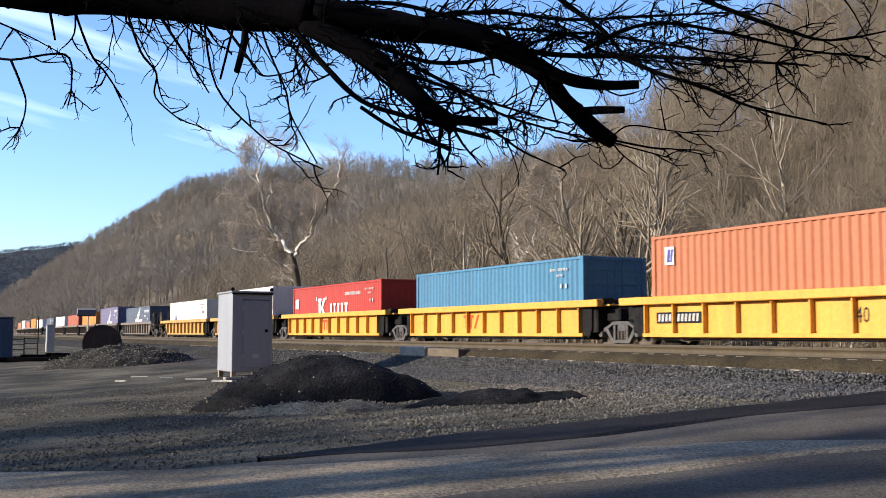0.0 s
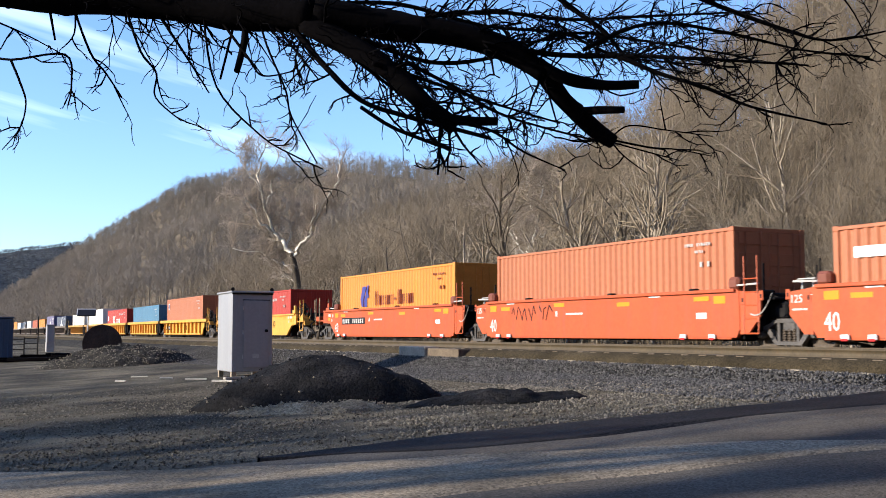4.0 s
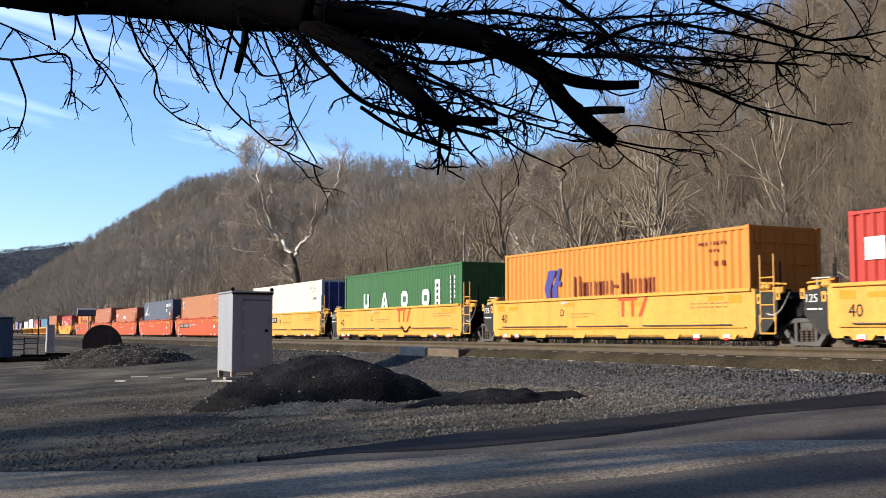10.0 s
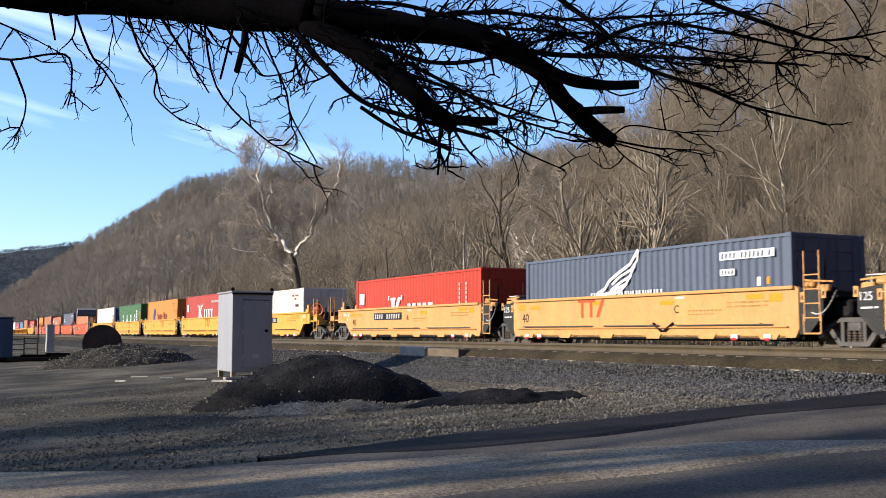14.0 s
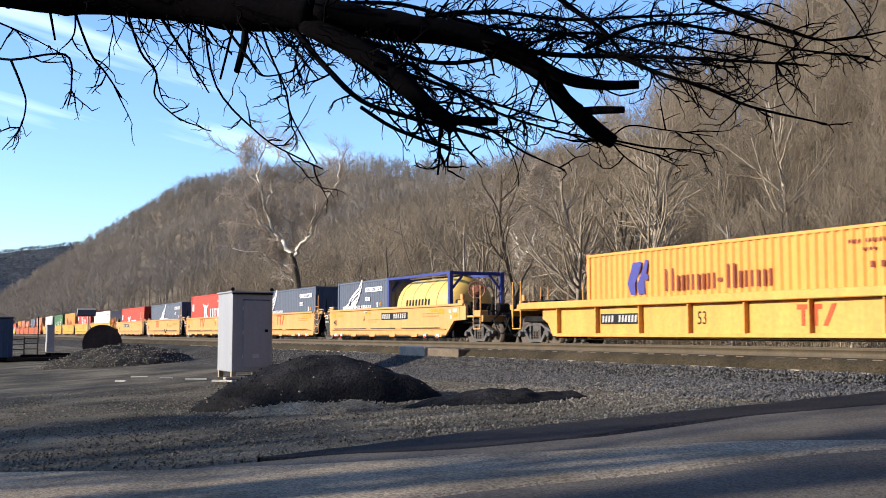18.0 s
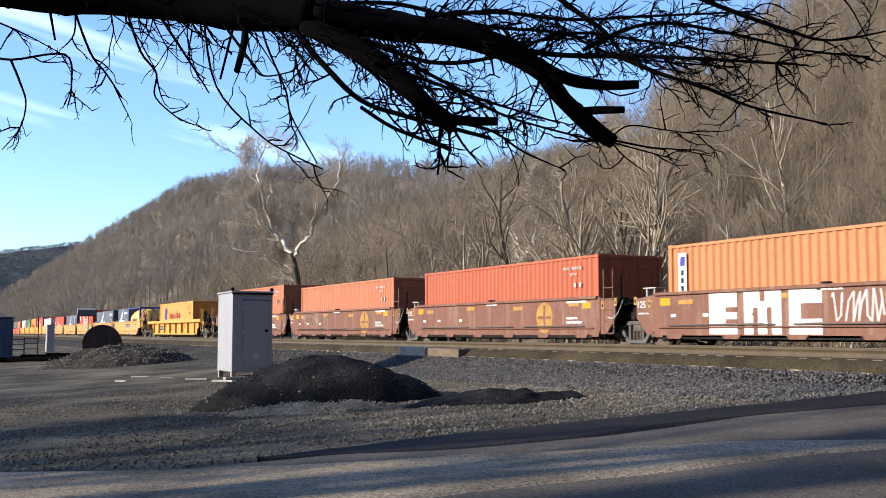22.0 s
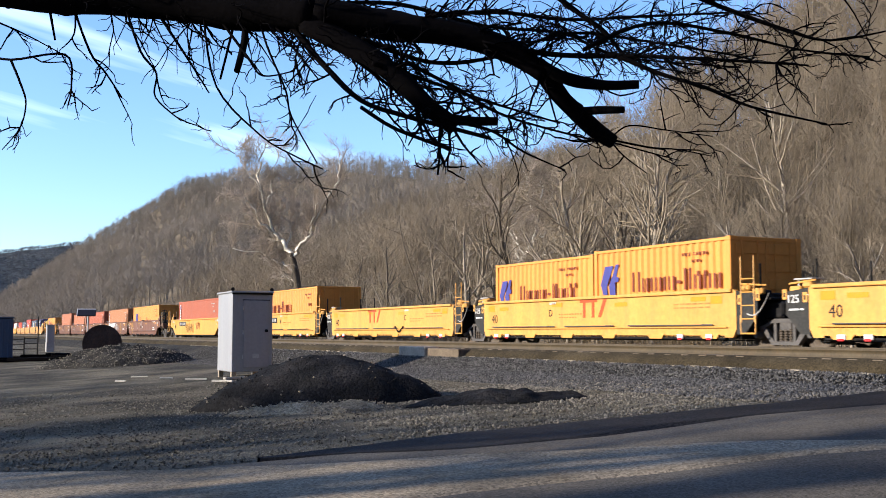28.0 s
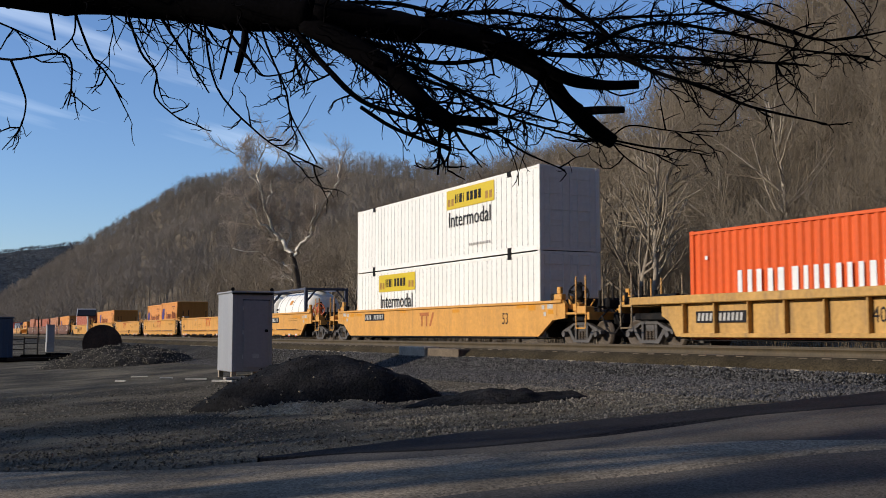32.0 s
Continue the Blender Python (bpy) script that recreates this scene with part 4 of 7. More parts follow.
def wheel_ring():
    """A dished brake wheel with holes between broad spokes, facing along the train."""
    vs, fs, n = [], [], 24
    for i in range(n):
        t = 2 * math.pi * i / n
        for k in range(5):
            q = 2 * math.pi * k / 5
            r = 0.31 + 0.030 * math.cos(q)
            vs.append((r * math.cos(t), 0.030 * math.sin(q), r * math.sin(t)))
            j = (i + 1) % n
            fs.append((i * 5 + k, i * 5 + (k + 1) % 5, j * 5 + (k + 1) % 5, j * 5 + k))
    g = Geo().add(vs, fs).lathe([(-0.09, 0.02), (-0.09, 0.10), (-0.05, 0.17), (-0.03, 0.17), (-0.07, 0.10), (-0.06, 0.02)], True, 18)
    for i in range(5):
        t = 2 * math.pi * i / 5 + 0.3
        c, q = math.cos(t), math.sin(t)
        w = 0.075
        g.add([(0.15 * c - w * q, -0.04, 0.15 * q + w * c), (0.15 * c + w * q, -0.04, 0.15 * q - w * c), (0.30 * c + 0.5 * w * q, 0.0, 0.30 * q - 0.5 * w * c), (0.30 * c - 0.5 * w * q, 0.0, 0.30 * q + 0.5 * w * c)],
              [(0, 1, 2, 3), (3, 2, 1, 0)])
    return g


def stirrup_geo():
    """A bent step hung below the deck."""
    g = Geo()
    for a, b in (((0, -0.27, 1.05), (0, -0.25, 0.60)), ((0, -0.25, 0.60), (0, 0.25, 0.60)), ((0, 0.25, 0.60), (0, 0.27, 1.05))):
        g.tube(a, b, 0.024, n=6)
    return g


def valve_gear():
    """Brake valves, levers and pipework on the end deck."""
    g = Geo().box(-0.16, 0.16, -0.22, 0.10, 1.12, 1.42, 0.05).tube((-0.1, 0.25, 1.2), (-0.1, 0.25, 1.62), 0.07, n=9).tube((0.12, -0.3, 1.15), (0.2, 0.42, 1.38), 0.03, n=6)
    g.tube((0.0, 0.0, 1.4), (0.0, 0.0, 1.58), 0.09, 0.06, n=10).tube((-0.2, 0.5, 1.3), (0.3, 0.2, 1.3), 0.045, n=7).tube((0.2, -0.2, 1.1), (0.25, -0.55, 1.5), 0.022, n=6)
    return g


def end_gear():
    """Black clutter between coupled cars: valves, upright pipes and sagging hoses."""
    g = Geo().box(-0.62, 0.62, -0.72, -0.48, 0.66, 1.12, 0.08).box(-0.95, -0.45, -0.74, -0.45, 1.2, 1.52, 0.06).box(0.1, 0.8, -0.7, -0.45, 1.2, 1.62, 0.08)
    for x, y, r, z in ((-1.1, -0.5, 0.05, 1.75), (-0.75, -0.7, 0.035, 1.95), (-0.2, -0.6, 0.06, 1.7), (0.35, -0.66, 0.04, 1.9), (0.95, -0.55, 0.05, 1.8)):
        g.tube((x, y, 1.1), (x + 0.02, y - 0.03, z), r, n=7)
    for x0, sag in ((-1.15, 0.42), (-0.6, 0.34), (-0.2, 0.5), (0.5, 0.4)):
        p = [(x0 + 0.12 * u, -0.7 - 0.95 * u, 1.0 - 4 * (1.0 - sag) * u * (1 - u)) for u in (0.0, 0.2, 0.4, 0.6, 0.8, 1.0)]
        for a, b in zip(p, p[1:]):
            g.tube(a, b, 0.03, n=6)
    g.tube((-1.2, -0.55, 1.25), (1.2, -0.55, 1.30), 0.035, n=6).tube((-1.2, -0.62, 0.85), (-0.4, -0.5, 1.5), 0.03, n=6).tube((-0.9, -0.6, 1.5), (-0.2, -0.66, 0.8), 0.025, n=6)
    return g


def air_hose():
    vs, fs = [], []
    for i in range(8):
        u = i / 7
        y, z = -0.62 - 0.75 * u, 0.92 + 0.5 * u * u - 0.10 * math.sin(3.1 * u)
        vs += [(-1.46 + 0.017 * math.cos(k * 1.0472), y, z + 0.02 * math.sin(k * 1.0472)) for k in range(6)]
        if i:
            fs += [(i * 6 - 6 + k, i * 6 - 6 + (k + 1) % 6, i * 6 + (k + 1) % 6, i * 6 + k) for k in range(6)]
    return Geo().add(vs, fs)


def well_car(kind, c, body, fe="art", re="art", half=6.30, label="", trucks=(True, True), deco=None, spin=True, rod=True, arm=7.75):
    """One well unit; c: its middle along the train; fe, re: leading and trailing end."""
    P = M[body]
    car = thing("well_car", pose(TRACK_X, c, RAIL_Z), label, "well car", "well cars of the train")
    a = half
    key = (kind, fe, re, a)
    X = 1.46
    if kind == "ribbed":
        for s in (-1, 1):
            part("top_chord", mesh(("chord", a, fe, re), P, lambda: Geo().box(-0.13, 0.13, -a - (2.1 if re == "end" else 0.95), a + (2.1 if fe == "end" else 0.95), 1.24, 1.46, 0.02)), car, loc=(s * (X - 0.06), 0, 0))
            part("side_plate", mesh(("rplate", a), P, lambda: Geo().box(-0.02, 0.02, -a + 0.1, a - 0.1, 0.42, 1.24)), car, loc=(s * (X - 0.17), 0, 0))
            part("bottom_sill", mesh(("rsill", a), P, lambda: Geo().box(-0.07, 0.07, -a, a, 0.34, 0.45, 0.012)), car, loc=(s * (X - 0.12), 0, 0))
            n = int(2 * a / (1.22 if a < 7 else 1.95))
            for i in range(n + 1):
                y = -a + 0.15 + i * (2 * a - 0.3) / n
                part("side_post", mesh("spost", P, lambda: Geo().plate([(-0.02, 0.45), (-0.02, 1.24), (0.02, 1.24), (0.02, 0.45)], -0.13, 0.015)), car, loc=(s * (X - 0.13), y, 0))
            for sy, e in ((1, fe), (-1, re)):
                part("end_panel", mesh(("rend", sy, e), P if e == "end" else M["black"], lambda: Geo().plate([(sy * u, z) for u, z in (((-0.5, 0.36), (-0.15, 0.36), (0.15, 0.78), (0.45, 0.92), (0.45, 1.24), (-0.5, 1.24)) if e == "end" else ((-0.5, 0.36), (-0.12, 0.36), (0.0, 0.60), (0.0, 1.24), (-0.5, 1.24)))], -0.04, 0.04)), car, "sloped end panel beside the truck", (s * (X - 0.16), sy * (a + 0.42), 0))
    else:
        for s in (-1, 1):
            part("side_plate", mesh(("splate",) + key, P, lambda: Geo().plate(side_outline(a, fe, re, kind), -0.05, 0.05)), car, loc=(s * (X - 0.05), 0, 0))
            fa, ra = (a + 1.36 if fe == "end" or kind == "single" else a + 0.1), (a + 1.36 if re == "end" or kind == "single" else a + 0.1)
            zt = 1.48 if kind == "single" else 1.55
            part("top_flange", mesh(("flange",) + key, P, lambda: Geo().box(-0.09, 0.045, -ra, fa, zt - 0.075, zt + 0.012, 0.012)), car, loc=(s * (X - 0.02), 0, 0))
            if kind == "smooth" and body == "orange":
                part("bottom_sill", mesh(("osill", a), P, lambda: Geo().box(-0.05, 0.05, -a + 0.1, a - 0.1, 0.29, 0.36, 0.012)), car, loc=(s * (X - 0.06), 0, 0))
            elif kind == "smooth":
                # lower sill: short feet over a black strip drawn for the shaded openings
                part("lower_beam", mesh(("lbeam", a), M["black"], lambda: Geo().box(-0.06, 0.05, -a + 0.2, a - 0.2, 0.29, 0.40, 0.01)), car, "black strip drawn for the shaded openings between the feet", (s * (X - 0.06), 0, 0))
                for i in range(6):
                    y = -a + 0.75 + i * (2 * a - 1.5) / 5
                    part("foot_bracket", mesh("foot", P, lambda: Geo().plate([(-0.36, 0.42), (0.36, 0.42), (0.26, 0.30), (-0.26, 0.30)], -0.03, 0.03)), car, loc=(s * (X + 0.005), y, 0))
                if rod and s == -1:
                    part("brake_pipe", mesh(("bpipe", a), P, lambda: Geo().tube((0, -a + 0.1, 0), (0, a - 0.1, 0), 0.022, n=6)), car, loc=(-X - 0.04, 0, 0.60))
                    for y0, y1 in ((a - 0.5, 1.8), (1.2, -1.4), (-2.1, -a + 0.6)):
                        part("brake_rod", mesh(("rodp", round(y0 - y1, 2)), M["truck"], lambda: Geo().tube((0, 0, 0), (0, y1 - y0, 0), 0.02, n=6)), car, loc=(-X - 0.05, y0, 0.66))
                        part("rod_shelf", mesh(("shelf", round(y0 - y1, 2)), P, lambda: Geo().box(-0.05, 0.02, y1 - y0 + 0.4, -0.35, -0.05, -0.005)), car, loc=(-X - 0.01, y0, 0.70))
            else:
                part("bottom_sill", mesh(("ssill", a), M["black"], lambda: Geo().box(-0.05, 0.05, -a + 0.3, a - 0.3, 0.28, 0.38, 0.012)), car, "dark bottom sill", (s * (X - 0.06), 0, 0))
    # floor of the well and its bulkheads
    part("well_floor", mesh(("wfloor", a), M["black"], lambda: Geo().box(-1.3, 1.3, -a + 0.02, a - 0.02, 0.252, 0.27, 0.004)), car, "dark well floor")
    for sy, e in ((1, fe), (-1, re)):
        end = e == "end" or kind == "single"
        reach = (a + 3.15 if end else arm)
        part("bulkhead", mesh("bulk", M["black"], lambda: Geo().box(-1.3, 1.3, -0.06, 0.06, 0.30, 1.30, 0.015)), car, "black end bulkhead", (0, sy * (a + 0.15), 0))
        part("end_sill", mesh(("esill", round(reach - a, 2), sy), M["black"], lambda: Geo().box(-0.42, 0.42, sy * 0.12, sy * (reach - a), 0.74, 1.08, 0.02)), car, "black draft sill over the truck", (0, sy * a, 0))
        if end:
            deckm, dz = P, 1.27 if kind == "ribbed" else 1.10
            part("end_deck", mesh(("deck", sy, kind), deckm, lambda: Geo().box(-1.42, 1.42, sy * (0.95 if kind == "ribbed" else 1.5), sy * 2.7, dz - 0.07, dz, 0.012)), car, loc=(0, sy * a, 0))
            part("end_beam", mesh(("ebeam2", kind), deckm, lambda: Geo().box(-1.42, 1.42, -0.06, 0.06, dz - 0.24, dz, 0.012)), car, loc=(0, sy * (a + 2.7), 0))
            part("coupler", mesh(("coup", sy), M["truck"], lambda: Geo().box(-0.13, 0.13, sy * 0.1, sy * 0.75, 0.74, 0.98, 0.04)), car, "steel coupler", (0, sy * (a + 2.75), 0))
            for s in (-1, 1):
                pm = M["worn_rail"] if body in ("brown", "orange", "old_yellow") else P
                for dy in (2.10, 2.62):
                    part("grab_post", mesh("gpost", pm, lambda: Geo().tube((0, 0, 1.0), (0, 0, 2.2), 0.026, n=6)), car, loc=(s * 1.44, sy * (a + dy), 0))
                part("stirrup_step", mesh("stirrup", pm, stirrup_geo), car, "bent steel stirrup step", (s * 1.45, sy * (a + 2.36), 0))
                if kind != "ribbed":
                    part("step_block", mesh("stepblock", P, lambda: Geo().box(-0.17, 0.17, -0.24, 0.24, 1.04, 1.28, 0.02)), car, loc=(s * 1.28, sy * (a + 2.36), 0))
                    part("top_bracket", mesh("topbr", P, lambda: Geo().box(-0.10, 0.10, -0.22, 0.22, 1.5, 1.70, 0.025).box(-0.06, 0.06, -0.1, 0.1, 1.70, 1.92, 0.02)), car, loc=(s * 1.34, sy * (a + 1.02), 0))
                    part("valve_gear", mesh("valvegear", P if s < 0 and body in ("yellow", "warm_yellow") else M["black"], valve_gear), car, "brake valves and pipes on the deck", (s * 1.12, sy * (a + 1.72), 0))
                part("handrail", mesh(("hrail", sy), M["worn_rail"], lambda: Geo().tube((0, 0, 1.08), (0, 0, 2.2), 0.022, n=6)), car, loc=(s * 0.8, sy * (a + 2.6), 0))
            part("air_reservoir", mesh("resv", M["black"], lambda: Geo().tube((-1.0, 0, 1.05), (1.0, 0, 1.05), 0.2, n=12)), car, "black air reservoir", (0, sy * (a + 0.62), 0))
            part("brake_cylinder", mesh("bcyl", M["black"], lambda: Geo().tube((-0.9, -0.3, 1.42), (-0.9, 0.35, 1.42), 0.14, 0.11, n=12)), car, "black brake cylinder", (0, sy * (a + 1.0), 0))
            part("sill_web", mesh(("sweb", sy), M["black"], lambda: Geo().box(-1.2, 1.2, sy * 0.2, sy * 2.3, 0.82, 1.02, 0.03)), car, "dark underframe web", (0, sy * a, 0))
            for q in (-0.45, 0.1, 0.6):
                part("hose_line", mesh(("hline", sy), M["black"], lambda: Geo().tube((0, sy * 2.4, 1.1), (0.05, sy * 2.9, 0.55), 0.03, n=6).tube((0.05, sy * 2.9, 0.55), (0.02, sy * 3.3, 0.62), 0.03, n=6)), car, "black air hose", (q, sy * a, 0))
            if kind != "ribbed":
                for y0, w, z0, z1, mm in ((0.62, 0.34, 1.24, 1.38, "plate_white"), (0.20, 0.16, 1.22, 1.36, "plate_white"), (0.66, 0.30, 1.06, 1.2, "reflector"), (0.30, 0.14, 1.0, 1.14, "plate_white")):
                    patch(car, sy * (a + y0) + w / 2, sy * (a + y0) - w / 2, z0, z1, -X - 0.002, M[mm], "stencil_panel")
                part("seam_strip", mesh("seamst", P, lambda: Geo().box(-0.014, 0, -0.03, 0.03, 0.98, 1.42, 0.004)), car, loc=(-X, sy * (a + 1.0), 0))
                part("lock_stand", mesh("lockb", M["black"], lambda: Geo().box(-0.1, 0.1, -0.16, 0.16, 1.5, 1.72, 0.03)), car, "black container lock", (-1.33, sy * (a + 0.75), 0))
            if sy == -1:
                part("draft_gear", mesh("dgear", M["black"], end_gear), car, "black end gear and hoses", (0, -a - 2.35, 0))
            part("hose_box", mesh("hbox", M["black"], lambda: Geo().box(-0.5, 0.3, -0.25, 0.25, 1.28, 1.55, 0.03)), car, "black valve box", (-0.4, sy * (a + 1.5), 0))
            if sy == -1:
                bw = part("brake_wheel_mount", mesh("bmount", M["black"], lambda: Geo().box(-0.07, 0.07, -0.07, 0.12, 1.0, 2.05, 0.02)), car, "black brake wheel stand", (-1.05, sy * (a + 1.72), 0))
                part("brake_wheel", mesh("bwheel", M["orange_wheel"] if body in ("yellow", "warm_yellow") and kind == "smooth" else M["rust_wheel"] if body in ("orange", "ochre") else M["black"],
                     wheel_ring), bw, "dished hand brake wheel", (-0.12, -0.12, 1.66 if body in ("yellow", "warm_yellow") else 2.05), (0, 0, -0.75))
        else:
            # articulated joint: black guide plates, platform and grab rails
            if kind != "ribbed":
                for s in (-1, 1):
                    part("guide_plate", mesh(("guide", sy), P if body in ("orange", "brown") else M["dark_grey"], lambda: Geo().plate([(sy * 0.22, 0.42), (sy * 0.50, 0.42), (sy * 0.95, 0.88), (sy * 0.95, 1.42), (sy * 0.22, 1.50)], -0.03, 0.03)), car, "end guide plate beside the joint", (s * 1.415, sy * a, 0))
                if sy == 1:
                    words(car, "125", 0.27, a + 0.93, 1.16, -1.448, M["white_mark"], "size_mark")
                    words(car, "T", 0.27, a + 0.40, 1.16, -1.448, M["white_mark"], "unit_letter")
                    bars(car, a + 0.85, 0.98, -1.448, 0.04, [0.3, 0.1], 0.05, M["white_mark"], "marking")
            part("joint_deck", mesh(("jdeck", sy, kind), P if kind == "ribbed" else M["black"], lambda: Geo().box(-1.2, 1.2, sy * 0.22, sy * 1.15, 1.26, 1.32, 0.01)), car, loc=(0, sy * a, 0))
            part("joint_housing", mesh(("jhouse", sy), M["black"], lambda: Geo().box(-1.28, 1.28, sy * 0.22, sy * 0.62, 0.45, 1.46, 0.04)), car, "black joint housing", (0, sy * a, 0))
            part("joint_beam", mesh(("jbeam", sy), M["black"], lambda: Geo().box(-0.95, 0.95, sy * 0.62, sy * 1.3, 0.80, 1.22, 0.05)), car, "black joint beam", (0, sy * a, 0))
            if kind == "smooth" and spin:
                if sy == -1:
                    part("air_pipe", mesh("airp", M["hose_grey"], air_hose), car, "pale sagging air hose", loc=(0, -a, 0))
                else:
                    part("step_bracket", mesh("stepb", M["plate_white"], lambda: Geo().box(-0.2, 0.2, 0.30, 0.86, 1.70, 1.735, 0.008).box(-0.16, 0.16, 0.38, 0.42, 1.32, 1.70).box(-0.16, 0.16, 0.72, 0.76, 1.32, 1.70)), car, "pale step bracket", (-1.08, a, 0))
                if body in ("yellow", "warm_yellow", "ochre"):
                    part("joint_fitting", mesh(("jfit", sy), P, lambda: Geo().box(-0.10, 0.10, sy * 0.26, sy * 0.56, 1.50, 1.64, 0.04).box(-0.07, 0.07, sy * 0.62, sy * 0.98, 1.40, 1.56, 0.03).tube((0, sy * 0.2, 1.68), (0.02, sy * 1.05, 1.62), 0.026, n=6)),
                         car, "painted lock fitting at the joint", (-1.24, sy * a, 0))
                for zz, yy in ((1.36, 0.98), (1.28, 0.34)):
                    tg = part("tag_plate", mesh("tagp", P if body != "brown" else M["tan_mark"], lambda: Geo().box(-0.012, 0, -0.07, 0.07, -0.12, 0.12, 0.004)), car, "painted guide plate with a slot", (-1.448, sy * (a + yy), zz))
                    part("slot", mesh("tagslot", M["black_mark"], lambda: Geo().box(-0.004, 0, -0.025, 0.025, -0.06, 0.04)), tg, "dark slot", (-0.013, 0, 0))
                for s in (-1, 1):
                    part("stanchion", mesh("stanch", M["black"], lambda: Geo().tube((0, 0, 1.3), (0, 0, 2.2), 0.03, n=6)), car, "black stanchion", (s * 0.9, sy * (a + 0.5), 0))
            part("hose", mesh(("hose", sy), M["black"], lambda: Geo().tube((-0.9, sy * 0.6, 1.45), (-0.5, sy * 1.3, 1.05), 0.03, n=6).tube((-0.9, sy * 0.3, 1.5), (-0.9, sy * 0.6, 1.45), 0.03, n=6).box(-1.15, -0.7, sy * 0.35, sy * 0.7, 1.32, 1.52, 0.03)), car, "black air hose and valve", (0, sy * a, 0))
            if sy == -1 and kind != "ribbed":
                lm = P if body in ("yellow", "warm_yellow", "ochre", "brown", "orange") else M["worn_rail"]
                ladder(car, -a - 0.62, 0.72, 2.35, -1.44, lm, 4, 0.46)
                part("stirrup_step", mesh("stirrup", lm, stirrup_geo), car, "bent steel stirrup step", (-1.44, -a - 0.62, -0.16))
    if kind != "ribbed":
        for i in range(4):
            y = -a + 1.2 + i * (2 * a - 2.4) / 3
            patch(car, y + 0.3, y - 0.3, 1.22 if i % 2 else 1.28, 1.34 if i % 2 else 1.40, -X - 0.001, M["reflector"] if body != "brown" else M["tan_mark"], "reflective_tape")
        for y in (a - 0.35, -a + 0.5):
            patch(car, y + 0.22, y - 0.22, 1.2, 1.4, -X - 0.001, M["reflector"], "reflective_tape")
    if kind == "smooth" and body != "brown":
        for y in (a - 0.75, a - 1.5, -a + 0.75, -a + 1.9):
            part("marker_bracket", mesh("rlamp", M["white_mark"], lambda: Geo().box(-0.05, 0, -0.12, 0.12, 0.30, 0.42, 0.01)), car, "white stencilled bracket", (-X - 0.02, y, 0))
            part("hand_hold", mesh("rhold", M["red_lamp"], lambda: Geo().box(-0.065, -0.05, -0.09, 0.09, 0.27, 0.33, 0.005)), car, "red tag", (-X - 0.02, y, 0))
    if deco:
        deco(car, a, X)
    if trucks[0]:
        add_truck(car, (a + 1.8) if (fe == "end" or kind == "single") else arm, spin)
    if trucks[1]:
        add_truck(car, -((a + 1.8) if (re == "end" or kind == "single") else arm), spin)
    RIDERS.append((car, c, RAIL_Z))
    return car


def number_plate(car, y, w, z=1.02, X=1.46, back=True):
    if back:
        patch(car, y, y - w, z, z + 0.30, -X - 0.002, M["black_mark"], "plate_panel")
    m = M["plate_white"]
    u = w / 12.6
    bars(car, y - u * 0.5, z + 0.05, -X - 0.009, 0.20, [u * 0.55] * 4 + [-u * 0.9] + [u * 0.55] * 6, u * 0.47, m, "plate_mark", lean=0.03)


def crossed_mark(car, y, z, h, m, X=1.46, name="emblem"):
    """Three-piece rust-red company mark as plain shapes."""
    g = Geo()
    x = -X - 0.003
    for k in range(2):
        y0 = y - k * h * 0.78
        g.plate([(y0 - h * 0.27, z), (y0 - h * 0.27, z + h * 0.76), (y0 - h * 0.49, z + h * 0.76), (y0 - h * 0.49, z)], x, x - 0.005)
    g.plate([(y, z + h * 0.76), (y, z + h), (y - h * 1.54, z + h), (y - h * 1.54, z + h * 0.76)], x, x - 0.005)
    y0 = y - h * 1.5
    g.plate([(y0 - h * 0.08, z), (y0 - h * 0.62, z + h), (y0 - h * 0.90, z + h), (y0 - h * 0.36, z)], x, x - 0.005)
    me = g.data(name)
    me.materials.append(m)
    return part(name, me, car)


def deco_yellow(letter="", plate=0, mark=0, forty=True, vee=False):
    def f(car, a, X):
        if forty:
            words(car, "40", 0.42, a - 0.36, 0.80, -X - 0.003, M["black_mark"], "size_mark")
        if plate:
            number_plate(car, a - plate - (0 if plate > 4 else 0.6), 2.75 if plate > 4 else 3.0)
        if mark:
            crossed_mark(car, a - mark - 1.0, 0.92, 0.6, M["red_mark"])
        if letter:
            ly = plate + 4.1 if 0 < plate < 4 else 8.3 if 0 < mark < 3.5 else 4.1
            words(car, letter, 0.32, a - ly, 0.98, -X - 0.003, M["black_mark"], "unit_letter")
            bars(car, a - ly - 0.6, 1.02, -X - 0.003, 0.04, [0.09] * 9, 0.06, M["tan_mark"], "marking")
            bars(car, a - ly - 0.6, 0.93, -X - 0.003, 0.03, [0.09] * 7, 0.06, M["tan_mark"], "marking")
            patch(car, a - ly - 0.05, a - ly - 0.45, 1.36, 1.43, -X - 0.001, M["plate_white"], "stencil_panel")
        bars(car, -a + 2.2, 1.1, -X - 0.003, 0.04, [0.2] * 6, 0.05, M["tan_mark"], "marking")
        bars(car, -a + 2.2, 1.2, -X - 0.003, 0.04, [0.2] * 6, 0.05, M["tan_mark"], "marking")
        if vee:
            me = Geo().tube((0, 0.45, 0.72), (0, 0.1, 0.5), 0.035, n=6).tube((0, 0.0, 0.5), (0, -0.4, 0.72), 0.035, n=6).data("vee_bracket")
            me.materials.append(M["black"])
            part("vee_bracket", me, car, "dark angled bracket", (-X - 0.04, -1.6, 0))
    return f


